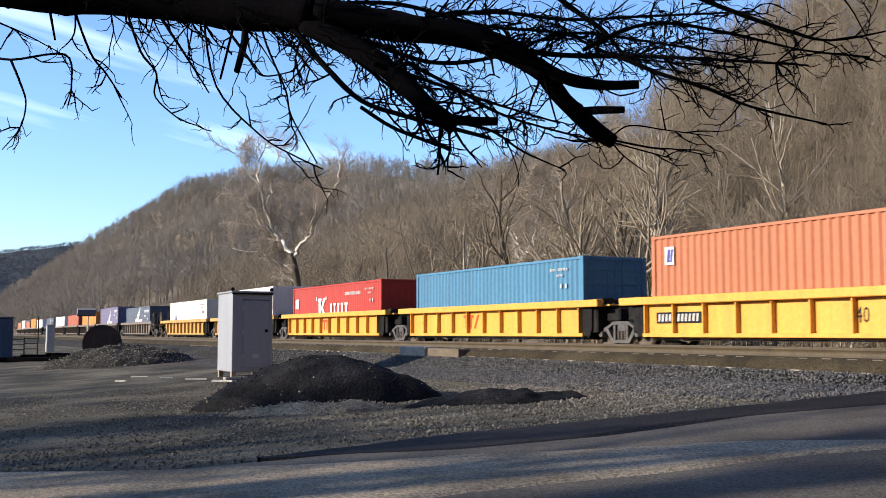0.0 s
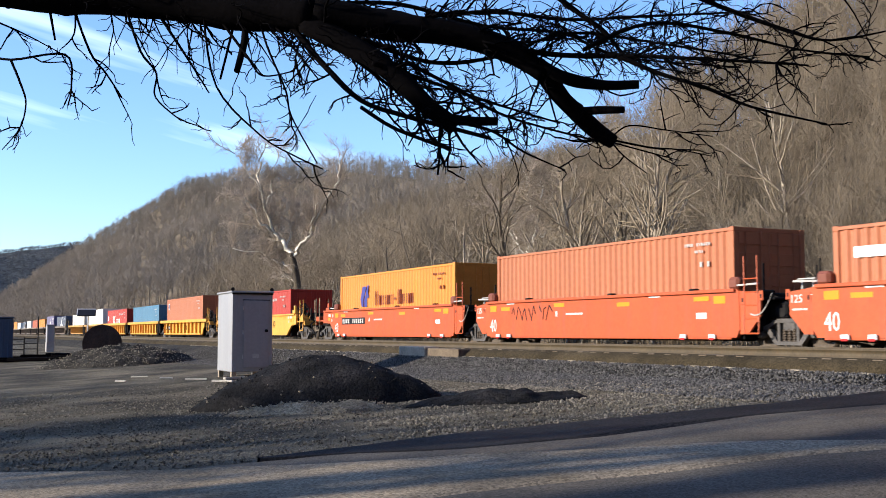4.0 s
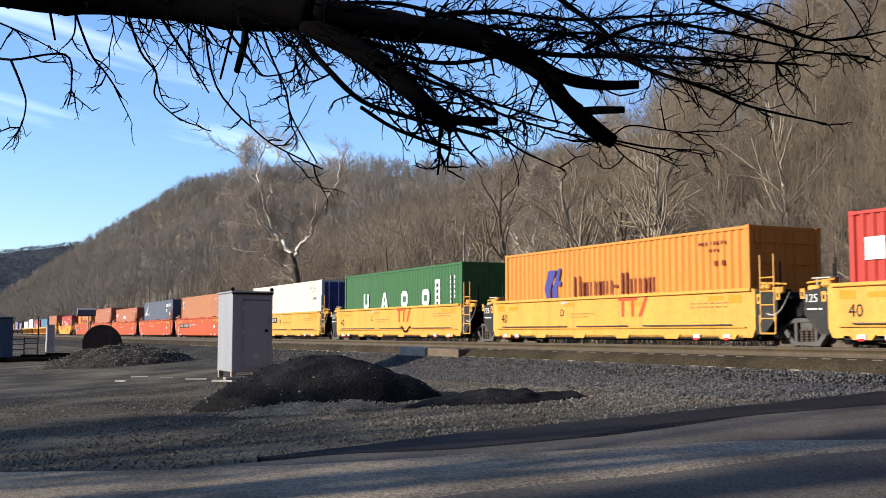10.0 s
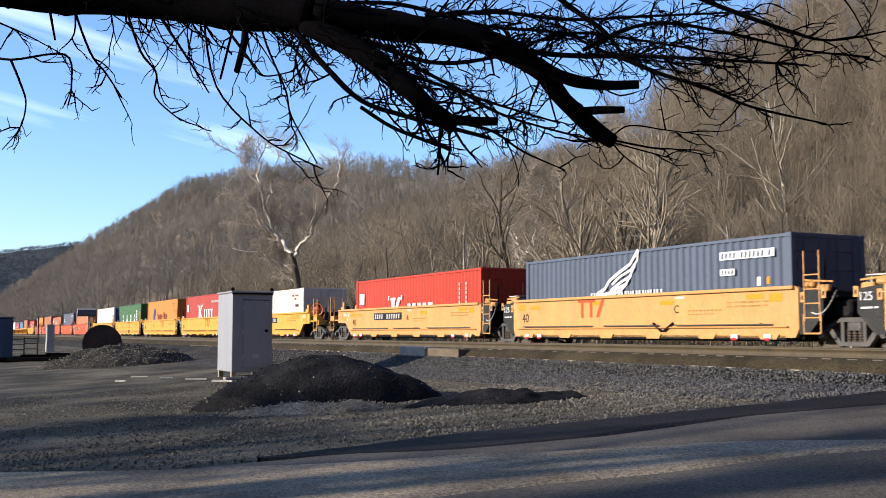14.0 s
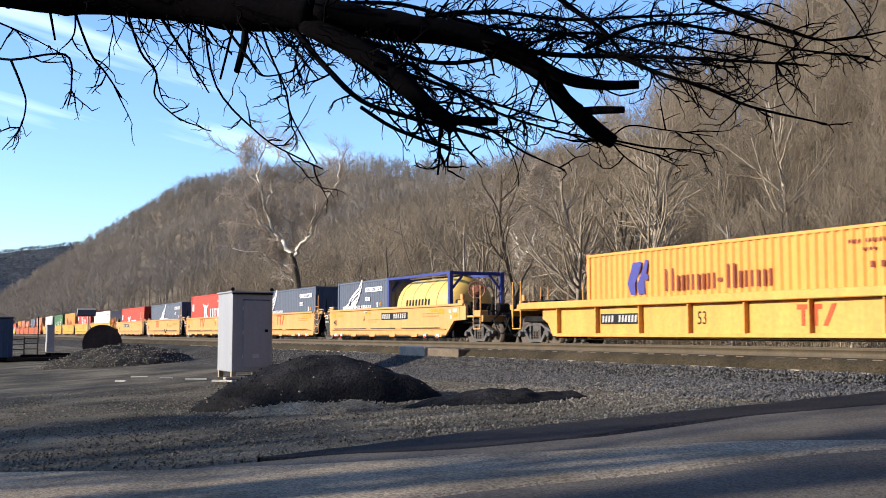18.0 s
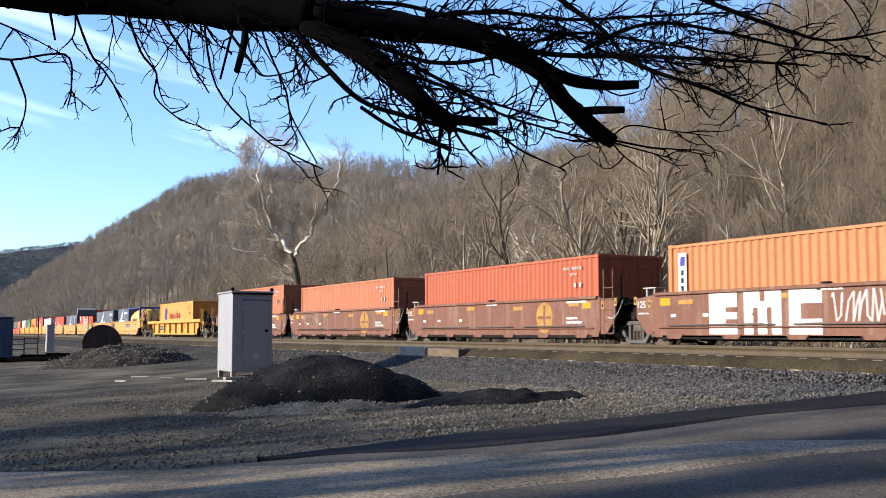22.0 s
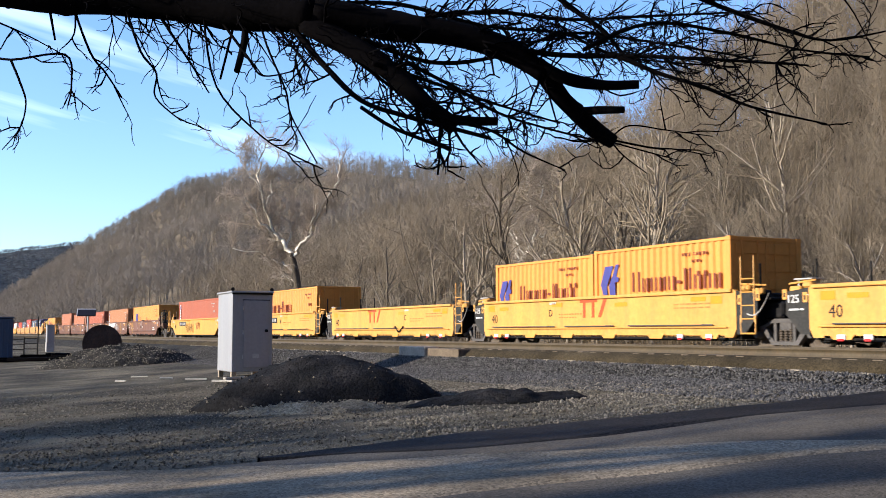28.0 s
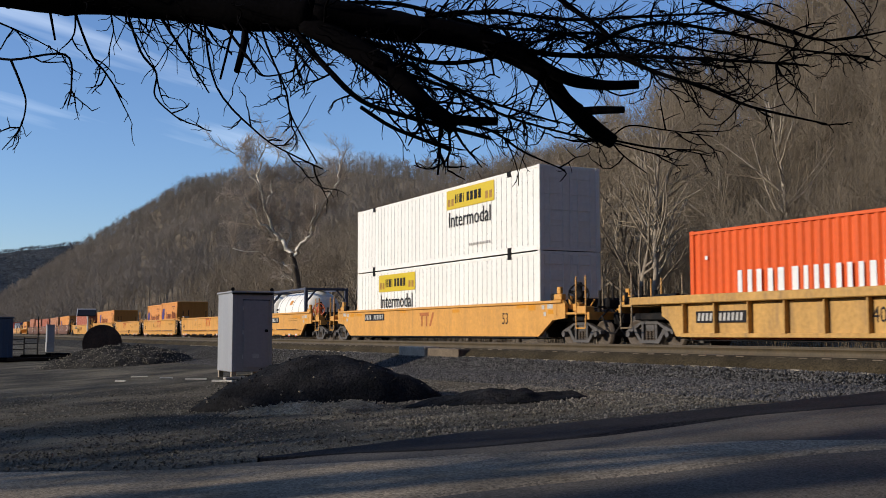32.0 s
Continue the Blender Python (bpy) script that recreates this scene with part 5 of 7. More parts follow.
def deco_orange(plate=False, scrawl=False):
    def f(car, a, X):
        words(car, "40", 0.62, a - 0.12, 0.50, -X - 0.003, M["white_mark"], "size_mark", stretch=0.75)
        if plate:
            number_plate(car, a - 1.05, 2.9, 0.86, back=True)
        bars(car, a - 1.3, 1.43, -X - 0.003, 0.05, [0.5], 0.1, M["white_mark"], "marking")
        bars(car, -a + 3.4, 1.43, -X - 0.003, 0.05, [0.5], 0.1, M["white_mark"], "marking")
        bars(car, a - 4.4, 0.98, -X - 0.003, 0.16, [0.09], 0.1, M["white_mark"], "unit_mark")
        bars(car, a - 5.0, 1.02, -X - 0.003, 0.06, [0.12] * 6, 0.04, M["white_mark"], "marking")
        bars(car, -a + 1.4, 0.82, -X - 0.003, 0.16, [0.4], 0.1, M["white_mark"], "marking")
        for y in (a - 2.6, -1.0, -a + 1.6):
            part("lock_stand", mesh("lock", M["black"], lambda: Geo().box(-0.1, 0.1, -0.1, 0.1, 1.55, 1.62, 0.02)), car, "black container lock", (-1.36, y, 0))
        for q in (1, -1):
            lock = part("container_lock", mesh("clock", M["rust_wheel"], lambda: Geo().box(-0.13, 0.13, -0.20, 0.20, 1.54, 1.86, 0.07)), car, "rusty red container lock", (-1.30, q * (a - 0.05), 0))
            part("lock_rod", mesh(("crod", q), M["plate_white"], lambda: Geo().tube((0, 0, 1.64), (0, q * 0.75, 1.66), 0.028, n=6)), lock, "pale steel rod", (-0.1, q * 0.15, 0))
        if scrawl:
            scribble(car, a - 1.6, 0.85, 2.6, 0.5, M["black_mark"], 3)
    return f


def scribble(car, y, z, w, h, m, seed, n=26, r=0.018, X=1.46):
    """Loose spray-paint strokes."""
    rr = random.Random(seed)
    g = Geo()
    p = None
    for i in range(n):
        q = (-X - 0.004, y - w * i / n - rr.uniform(0, 0.15), z + h * (0.5 + 0.5 * math.sin(i * 1.9 + rr.uniform(-0.6, 0.6))))
        if p and rr.random() < 0.85:
            d = Vector((0, q[1] - p[1], q[2] - p[2]))
            s = Vector((0, -d.z, d.y)).normalized() * r
            g.plate([(p[1] + s.y, p[2] + s.z), (q[1] + s.y, q[2] + s.z), (q[1] - s.y, q[2] - s.z), (p[1] - s.y, p[2] - s.z)], -X - 0.003, -X - 0.007 - 0.0002 * i)
        p = q
    me = g.data("spray_strokes")
    me.materials.append(m)
    return tagged(part("spray_strokes", me, car, "spray-painted strokes"), kind="stuff")


def deco_brown(seal_y=-3.4, tag=0):
    def f(car, a, X):
        me = Geo().lathe([(0, 0.50), (0.006, 0.50)], False, 28).data("round_emblem")
        me.materials.append(M["tan_mark"])
        sy = seal_y if seal_y < 0 else a - seal_y
        em = part("round_emblem", me, car, "faded yellow round emblem", (-X - 0.009, sy, 0.95))
        me = Geo().box(-0.003, 0.0, -0.4, 0.4, -0.05, 0.05).box(-0.004, -0.001, -0.05, 0.05, -0.4, 0.4).data("emblem_cross")
        me.materials.append(M["brown"])
        part("emblem_cross", me, em, loc=(-0.002, 0, 0))
        bars(car, -a + 1.6, 0.75, -X - 0.003, 0.07, [0.25, 0.3, 0.2], 0.05, M["white_mark"], "marking")
        bars(car, -a + 1.6, 0.88, -X - 0.003, 0.07, [0.35, 0.2], 0.05, M["white_mark"], "marking")
        bars(car, -a + 1.6, 1.38, -X - 0.003, 0.06, [0.12] * 7, 0.04, M["white_mark"], "marking")
        bars(car, a - 5.8, 1.42, -X - 0.003, 0.06, [0.12] * 5, 0.04, M["white_mark"], "marking")
        for y in (a - 0.6, a - 1.9, a - 3.7):
            bars(car, y, 0.88, -X - 0.003, 0.08, [0.2], 0.1, M["white_mark"], "marking")
        part("lock_stand", mesh("lock", M["black"], lambda: Geo().box(-0.1, 0.1, -0.1, 0.1, 1.55, 1.62, 0.02)), car, "black container lock", (-1.36, 0.3, 0))
        if tag == 1:
            bars(car, a - 1.2, 1.0, -X - 0.003, 0.2, [0.14] * 4 + [-0.1] + [0.14] * 6, 0.06, M["tan_mark"], "plate_mark")
            scribble(car, a - 3.9, 0.75, 2.3, 0.7, M["spray_white"], 5, 34, 0.014)
        if tag == 2:
            scribble(car, a - 1.0, 0.75, 2.4, 0.65, M["spray_white"], 6, 30, 0.011)
            scribble(car, a - 3.2, 0.85, 1.6, 0.4, M["spray_white"], 7, 20, 0.010)
        if tag == 3:
            w = M["white_mark"]
            bars(car, a - 2.15, 0.42, -X - 0.003, 1.08, [1.02, -0.02, 1.25, -0.02, 1.0], 0.12, w, "painted_block")
            g = Geo()
            for y0, z0, dy, dz in ((a - 2.75, 0.98, 0.42, 0.12), (a - 2.75, 0.70, 0.42, 0.10), (a - 3.74, 0.41, 0.17, 0.66), (a - 4.21, 0.41, 0.17, 0.66), (a - 3.97, 1.22, 0.18, 0.29), (a - 5.30, 0.78, 0.66, 0.36)):
                g.box(-X - 0.014, -X - 0.010, y0 - dy, y0, z0, z0 + dz)
            me = g.data("painted_gap")
            me.materials.append(M["brown"])
            tagged(part("painted_gap", me, car), kind="stuff")
            scribble(car, a - 6.2, 0.7, 2.2, 0.72, w, 8, 34, 0.013)
        if tag == 4:
            scribble(car, a - 5.2, 0.8, 1.1, 0.65, M["spray_white"], 9, 24, 0.012)
            words(car, "A", 0.3, a - 6.3, 0.9, -X - 0.003, w_m(), "unit_letter")
    return f


def w_m():
    return M["white_mark"]


def deco_ribbed(plate=True, forty=5.2, text="40", mark=0):
    def f(car, a, X):
        if plate:
            number_plate(car, a - (0.55 if a < 7 else 2.4), 1.9, 0.72, 1.33)
        fx = 1.315
        words(car, text, 0.5, a - forty, 0.68, -fx, M["black_mark"], "size_mark", stretch=0.8)
        if mark:
            crossed_mark(car, a - mark, 0.62, 0.5, M["red_mark"], fx)
    return f


def deco_single(text="40", ty=10.4, plate=1.8, mark=7.2, graffiti=False, mm="red_mark"):
    def f(car, a, X):
        words(car, text, 0.56, a + 0.2 - ty, 0.76, -X - 0.003, M["black_mark"], "size_mark", stretch=0.8)
        number_plate(car, a - plate + 0.6, 2.2, 1.0)
        if mark:
            crossed_mark(car, a - mark, 0.72, 0.55, M[mm])
        if graffiti:
            scribble(car, a - 3.6, 0.5, 2.6, 0.75, M["tan_mark"], 11, 30, 0.05)
            scribble(car, a - 6.9, 0.7, 1.2, 0.55, M["dark_red_mark"], 12, 22, 0.02)
            scribble(car, a - 3.7, 0.5, 2.3, 0.6, M["black_mark"], 14, 30, 0.012)
    return f


L40, L20, L53, HC, STD = 12.192, 6.058, 16.154, 2.896, 2.591
WELL = 0.275
YEL = "bright yellow five-unit well car on black trucks"
OCH = "weathered yellow five-unit well car on black trucks"
ORG = "red-orange five-unit well car with white size marks"
BRN = "oxide brown five-unit well car with spray paint"
RIB = "dull yellow ribbed-side well car on dark trucks"


def run_of_cars():
    half = L40 / 2
    k = logo_k(0.95)
    # far leading cars
    for i, (S0, p, H) in enumerate(((272.0, "tan", STD), (256.5, "white", HC), (241, "salmon", STD), (225.5, "hapag", HC), (210, "white", STD),
                                    (189.5, "navy", STD), (173.5, "white", STD), (157, "brick", STD), (140.8, "hapag", STD), (124.9, "purple", HC), (107.68, "navy", STD))):
        first, last = i in (0, 6), i in (5, 10)
        well_car("ribbed", S0 - half, "grey_car", "end" if first else "art", "end" if last else "art",
                 label="grey-brown ribbed well car far down the line", trucks=(first, True), spin=False)
        names = {"tan": "tan steel container in a well car", "white": "white steel container in a well car", "cream": "cream-white steel container in a well car", "salmon": "faded salmon steel container in a well car",
                 "hapag": "orange steel container in a well car", "navy": "dark slate-blue container with white wing emblem", "brick": "brick-red steel container in a well car", "purple": "grey-violet container with a white emblem"}
        container(L40, H, p, names[p], S0 - half, WELL, logo_wing(5.5, 1.2) if p in ("navy", "purple") else logo_plain)
    # ribbed five-unit car
    for i, (S0, p, H, lg, lab) in enumerate(((86.9, "cream", STD, logo_smear, "cream-white steel container in a ribbed well car"), (71.3, "white", HC, logo_plain, "white high-cube container in a ribbed well car"),
                                             (55.38, "red", STD, k, "red container with large white lettering blocks"), (39.5, "sky_blue", STD, logo_plain, "sky-blue steel container, lightly rusted"),
                                             (23.9, "salmon", HC, logo_badge, "faded salmon container with a small square badge"))):
        well_car("ribbed", S0 - half, "yellow" if i > 1 else "old_yellow", "end" if i == 0 else "art", "end" if i == 4 else "art", label=RIB, trucks=(i == 0, True),
                 deco=deco_ribbed(i == 4, (1.0, 1.0, 1.0, 1.0, 7.5)[i], mark=(0, 0, 5.2, 4.6, 0)[i]), spin=i > 1, arm=7.8)
        container(L40, H, p, lab, S0 - half, WELL, lg)
    # single yellow car
    well_car("single", 3.88 - half, "yellow", label="bright yellow single well car with smooth sloped sides", deco=deco_single(mark=5.6, ty=10.2))
    container(L40, STD, "red", "red container with large white lettering blocks", 3.88 - half, WELL, k)
    # red-orange five-unit car
    for i, (S0, p, H, lg, lab) in enumerate(((-15.96, "hapag", HC, logo_hapag(1.35), "orange container with blue emblem and dark lettering"), (-31.45, "salmon", HC, logo_plain, "faded salmon high-cube container"),
                                             (-46.89, "salmon", STD, logo_code, "faded salmon container with white code blocks"), (-62.64, "navy", HC, logo_wing(0.75, 1.75, 0.6), "dark slate-blue container with white wing emblem"),
                                             (-78.11, "tan", HC, logo_badge, "rust-orange container with a small badge"))):
        well_car("smooth", S0 - half, "orange", "end" if i == 0 else "art", "end" if i == 4 else "art", label=ORG, trucks=(i == 0, True), deco=deco_orange(i in (0, 4), i == 1), rod=False)
        container(L40, H, p, lab, S0 - half, WELL, lg)
    # bright yellow five-unit car
    rows = ((-97.78, "cream", HC, logo_plain, "plain white high-cube steel container", dict(letter="B", plate=2.2)),
            (-113.22, "green", HC, logo_green, "green container with large white letter blocks", dict(letter="C", mark=5.9, vee=True)),
            (-128.69, "hapag", HC, logo_hapag(1.25), "orange container with blue emblem and dark lettering", dict(letter="D", mark=6.2)),
            (-144.03, "red", HC, logo_k(1.18), "red container with large white lettering blocks", dict(letter="E", mark=6.2)),
            (-159.26, "cream", STD, logo_smear, "scuffed white container with faint blue smear", dict(letter="A", plate=5.9)))
    for i, (S0, p, H, lg, lab, d) in enumerate(rows):
        well_car("smooth", S0 - half, "yellow", "end" if i == 0 else "art", "end" if i == 4 else "art", label=YEL, trucks=(i == 0, True), deco=deco_yellow(**d))
        container(L40, H, p, lab, S0 - half, WELL, lg, door_paint="blue_frame" if i == 0 else "")
    # weathered yellow five-unit car
    rows = ((-179.02, "bright_red", STD, logo_k(0.72), "bright red container with large white lettering blocks", dict(letter="B", plate=2.3)),
            (-194.4, "navy", STD, logo_wing(4.2, 1.15), "dark slate-blue container with white wing emblem", dict(letter="C", mark=2.7, vee=True)),
            (-209.88, "bright_red", HC, logo_k(1.18), "bright red container with large white lettering blocks", dict(letter="D", mark=3.0)),
            (-225.35, "navy", STD, logo_wing(3.6, 1.2), "dark slate-blue container with white wing emblem", dict(letter="E", mark=5.6)))
    for i, (S0, p, H, lg, lab, d) in enumerate(rows):
        well_car("smooth", S0 - half, "ochre", "end" if i == 0 else "art", "art", label=OCH, trucks=(i == 0, True), deco=deco_yellow(**d))
        container(L40, H, p, lab, S0 - half, WELL, lg)
    well_car("smooth", -240.75 - half, "ochre", "art", "end", label=OCH, trucks=(False, True), deco=deco_yellow(letter="A", plate=6.2))
    container(L20, STD, "navy", "short dark slate-blue container with white wing emblem", -240.75 - L20 / 2, WELL, logo_wing(1.1, 1.2))

    def bulk(t):
        for i in range(8):
            curved_mark(t, 1.2 - i * 0.30, 1.2 - i * 0.30 - 0.17, -8, 12, M["black_mark"], "lettering")
    tank_container(-246.80 - L20 / 2, WELL, "blue_frame", "tank_yellow", "yellow tank in a blue container frame", bulk)
    # long ribbed single car
    well_car("ribbed", -262.2 - half, "warm_yellow", "end", "end", 7.6, "yellow ribbed long well car with one container", deco=deco_ribbed(True, 6.75, "53", 10.3))
    container(L40, STD, "amber", "amber-orange container with blue emblem and dark lettering", -262.2 - half, WELL, logo_hapag(1.25, 1.0, 2.1))
    # brown five-unit car
    rows = ((-284.01, "salmon", HC, logo_badge, "faded salmon container with a small square badge", dict(tag=1)), (-299.28, "salmon", STD, logo_plain, "faded salmon corrugated steel container", dict(tag=2)),
            (-314.62, "brick", STD, logo_plain, "brick-red corrugated steel container", dict()), (-330.15, "tan", STD, logo_panel, "rust-orange container with an upright white panel", dict(tag=3)),
            (-345.38, "amber", STD, logo_hapag(0.75, 1.25, 1.3), "orange container with big blue emblem and dark lettering", dict(seal_y=1.2, tag=4)))
    for i, (S0, p, H, lg, lab, d) in enumerate(rows):
        well_car("smooth", S0 - half, "brown", "end" if i == 0 else "art", "end" if i == 4 else "art", label=BRN, trucks=(i == 0, True), deco=deco_brown(**d))
        container(L40, H, p, lab, S0 - half, WELL, lg)
    # faded yellow single car
    well_car("single", -365.38 - half, "warm_yellow", label="faded yellow single well car with spray paint", deco=deco_single(ty=0.2, mark=0, plate=2.2, graffiti=True))
    container(L40, STD, "brick", "brick-red container with an upright white panel", -365.38 - half, WELL, logo_panel)
    # third yellow five-unit car
    well_car("smooth", -385.26 - half, "warm_yellow", "end", "art", label=YEL, trucks=(True, True), deco=deco_yellow(letter="B", plate=2.9))
    container(L40, STD, "amber", "amber-orange container with blue emblem and dark lettering", -385.26 - half, WELL, logo_hapag(1.25, 1.0, 2.2))
    well_car("smooth", -400.72 - half, "warm_yellow", label="empty bright yellow well unit", trucks=(False, True), deco=deco_yellow(letter="C", mark=3.4, vee=True))
    well_car("smooth", -416.18 - half, "warm_yellow", label=YEL, trucks=(False, True), deco=deco_yellow(letter="D", mark=4.9))
    container(L20, STD, "amber", "short amber-orange container with blue emblem, greyish roof edge", -416.18 - L20 / 2, WELL, logo_hapag(1.2, 0.82, 0.3))
    container(L20, STD, "amber", "short amber-orange container with blue emblem and dark lettering", -422.30 - L20 / 2, WELL + 0.08, logo_hapag(1.2, 0.92, 0.35))
    well_car("smooth", -431.63 - half, "warm_yellow", label="empty bright yellow well unit", trucks=(False, True), deco=deco_yellow(letter="E", mark=6.3))
    well_car("smooth", -447.08 - half, "warm_yellow", "art", "end", label=YEL, trucks=(False, True), deco=deco_yellow(letter="A", plate=5.9))

    def drop(t):
        curved_mark(t, 0.05, -0.42, 20, 34, M["reflector"], "hazard_placard")
        curved_mark(t, 2.18, 1.82, 6, 11, M["black_mark"], "emblem")
        curved_mark(t, 2.08, 1.92, -5, 3, M["black_mark"], "emblem")
    for c in (-447.08, -453.20):
        tank_container(c - L20 / 2, WELL, "grey_frame", "white", "white tank in a dark grey container frame", drop)
    # long single car with the double stack
    cj = -466.7 - L53 / 2
    well_car("single", cj, "warm_yellow", half=8.45, label="weathered yellow long single well car", deco=deco_single("53", 14.6, 2.5, 7.7, mm="faded_mark"))
    container(L53, HC, "white", "white long domestic container, lower of two", cj, WELL + 0.03, logo_intermodal(1.95, 5.5), "flat")
    container(L53, HC, "white", "white long domestic container, stacked on top", cj, WELL + 0.03 + HC + 0.012, logo_intermodal(2.02, -1.2), "flat")
    # last ribbed unit
    well_car("ribbed", -490.45 - half, "old_yellow", "end", "art", label=RIB, trucks=(True, True), deco=deco_ribbed(True, 6.3))
    container(L40, HC, "flame", "orange-red container with tall white lettering blocks", -490.45 - half, WELL, logo_serif)


run_of_cars()

# ---------------------------------------------------------------- motion along the line
SLIP = ((0.0, 0.34), (0.7, 0.0), (1.3, -0.16), (2.6, 0.0), (5.5, -0.12), (7.0, -0.05), (10.0, 0.0), (16.0, 0.05), (20.0, 0.1), (24.0, 0.0), (32.0, -0.05))
SPEED, SLOW = 16.158, -0.00776
KEY_TIMES = [0.0, 0.7, 1.3, 2.6, 4.0] + [5.5 + 1.5 * i for i in range(17)] + [31.0, 32.0]


def gone(t):
    return SPEED * t + SLOW * t * t / 2 + float(np.interp(t, [a for a, b in SLIP], [b for a, b in SLIP]))


def on_line(s, z):
    d = float(bend(s + 0.5) - bend(s - 0.5))
    return pose(TRACK_X + float(bend(s)), s, z, 0, 0, -math.degrees(math.atan(d)))


def motions():
    for ob, c, z in RIDERS:
        walk(ob, [(t, on_line(c + gone(t), z)) for t in KEY_TIMES])
    for w, dy in SPINS:
        walk(w, [(i / FPS, pose(0, dy, 0.42) @ Matrix.Rotation(-gone(i / FPS) / 0.42, 4, "X")) for i in range(32 * FPS + 1)])


# ---------------------------------------------------------------- woods
def prisms(p, q, r0, r1, sides=3):
    """Tapered rods from p to q as arrays of verts and quads."""
    p, q = np.asarray(p, float), np.asarray(q, float)
    d = q - p
    d /= np.maximum(np.linalg.norm(d, axis=1, keepdims=True), 1e-9)
    ref = np.where(np.abs(d[:, 2:3]) < 0.9, [[0, 0, 1.0]], [[1.0, 0, 0]])
    a = np.cross(d, ref)
    a /= np.linalg.norm(a, axis=1, keepdims=True)
    b = np.cross(d, a)
    vs = []
    for e, r in ((p, r0), (q, r1)):
        for i in range(sides):
            t = 2 * math.pi * i / sides
            vs.append(e + (a * math.cos(t) + b * math.sin(t)) * np.asarray(r)[:, None])
    v = np.stack(vs, 1)
    n = len(p)
    base = np.arange(n)[:, None] * 2 * sides
    f = np.concatenate([np.stack([base[:, 0] + i, base[:, 0] + (i + 1) % sides, base[:, 0] + sides + (i + 1) % sides, base[:, 0] + sides + i], 1) for i in range(sides)])
    return v.reshape(-1, 3), f


def smooth_line(pts, n):
    """A rounded line through the points."""
    p = [Vector(q) for q in pts]
    out = []
    for i in range(len(p) - 1):
        a, b, c, d = p[max(i - 1, 0)], p[i], p[i + 1], p[min(i + 2, len(p) - 1)]
        for k in range(n):
            t = k / n
            out.append(0.5 * ((2 * b) + (c - a) * t + (2 * a - 5 * b + 4 * c - d) * t * t + (3 * b - a - 3 * c + d) * t ** 3))
    return out + [p[-1]]


def pipe(line, r0, r1, sides, store_v, store_f, count, knots=0.0):
    """A closed bark tube along a line."""
    n = len(line)
    up = Vector((0.3, 0.9, 0.3))
    vs = []
    for i, p in enumerate(line):
        d = (line[min(i + 1, n - 1)] - line[max(i - 1, 0)]).normalized()
        a = d.cross(up).normalized()
        b = d.cross(a)
        r = r0 + (r1 - r0) * i / (n - 1)
        for j in range(sides):
            t = 2 * math.pi * j / sides
            q = r * (1 + knots * noise.noise((p.x * 6 + j, p.y * 6, p.z * 6)))
            vs.append(p + (a * math.cos(t) + b * math.sin(t)) * q)
    vs += [line[0], line[-1]]
    fs = [(i * sides + j, i * sides + (j + 1) % sides, (i + 1) * sides + (j + 1) % sides, (i + 1) * sides + j) for i in range(n - 1) for j in range(sides)]
    e = len(vs)
    fs += [(e - 2, (j + 1) % sides, j, e - 2) for j in range(sides)] + [(e - 1, (n - 1) * sides + j, (n - 1) * sides + (j + 1) % sides, e - 1) for j in range(sides)]
    store_v += [tuple(v) for v in vs]
    store_f += [tuple(q + count[0] for q in f) for f in fs]
    count[0] += len(vs)


def grow(seed, height, trunk_r, spread=0.5, limbs=14, subs=7, twigs=5, upright=0.6, bare=0.35, lean=0.04, kink=0.12, tw=0.012):
    """Branches of a leafless tree: rods of the trunk and limbs, and rods of the twigs."""
    R = np.random.RandomState(seed)
    big, fine = [], []

    def stem(p, d, L, r, n, k):
        out = []
        for i in range(n):
            d = d + R.normal(0, k, 3) + np.array([0, 0, 0.05 * upright])
            d /= np.linalg.norm(d)
            q = p + d * L / n
            ra, rb = r * (1 - 0.8 * i / n), r * (1 - 0.8 * (i + 1) / n)
            out.append((p, q, ra, rb))
            p = q
        return out
    trunk = stem(np.zeros(3), np.array([R.normal(0, lean), R.normal(0, lean), 1.0]), height * 0.92, trunk_r, 9, kink * 0.5)
    big += trunk

    def on(st, u):
        i = min(len(st) - 1, int(u * len(st)))
        f = u * len(st) - i
        a, b, ra, rb = st[i]
        return a + (b - a) * f, (b - a) / np.linalg.norm(b - a), ra + (rb - ra) * f
    for j in range(limbs):
        u = bare + (0.98 - bare) * (j + R.rand()) / limbs
        p, d, r = on(trunk, u)
        az = R.rand() * 6.283
        out = np.array([math.cos(az), math.sin(az), upright + 0.5 * R.rand()])
        out /= np.linalg.norm(out)
        L = height * spread * (1.1 - 0.75 * u) * (0.7 + 0.6 * R.rand())
        limb = stem(p, out, L, r * 0.6, 5, kink)
        big += limb
        for _ in range(subs):
            u2 = 0.2 + 0.8 * R.rand()
            p2, d2, r2 = on(limb, u2)
            d3 = d2 + R.normal(0, 0.55, 3) + np.array([0, 0, 0.15])
            d3 /= np.linalg.norm(d3)
            sub = stem(p2, d3, L * 0.45 * (0.6 + 0.6 * R.rand()), max(r2 * 0.55, tw * 1.6), 3, kink * 1.3)
            fine += sub
            for _ in range(twigs):
                p4, d4, r4 = on(sub, 0.15 + 0.85 * R.rand())
                d5 = d4 + R.normal(0, 0.6, 3)
                d5 /= np.linalg.norm(d5)
                L5 = L * 0.22 * (0.5 + R.rand())
                fine += stem(p4, d5, L5, tw, 2, 0.15)
    return big, fine


def rods(segs, sides):
    return prisms([s[0] for s in segs], [s[1] for s in segs], [s[2] for s in segs], [s[3] for s in segs], sides)


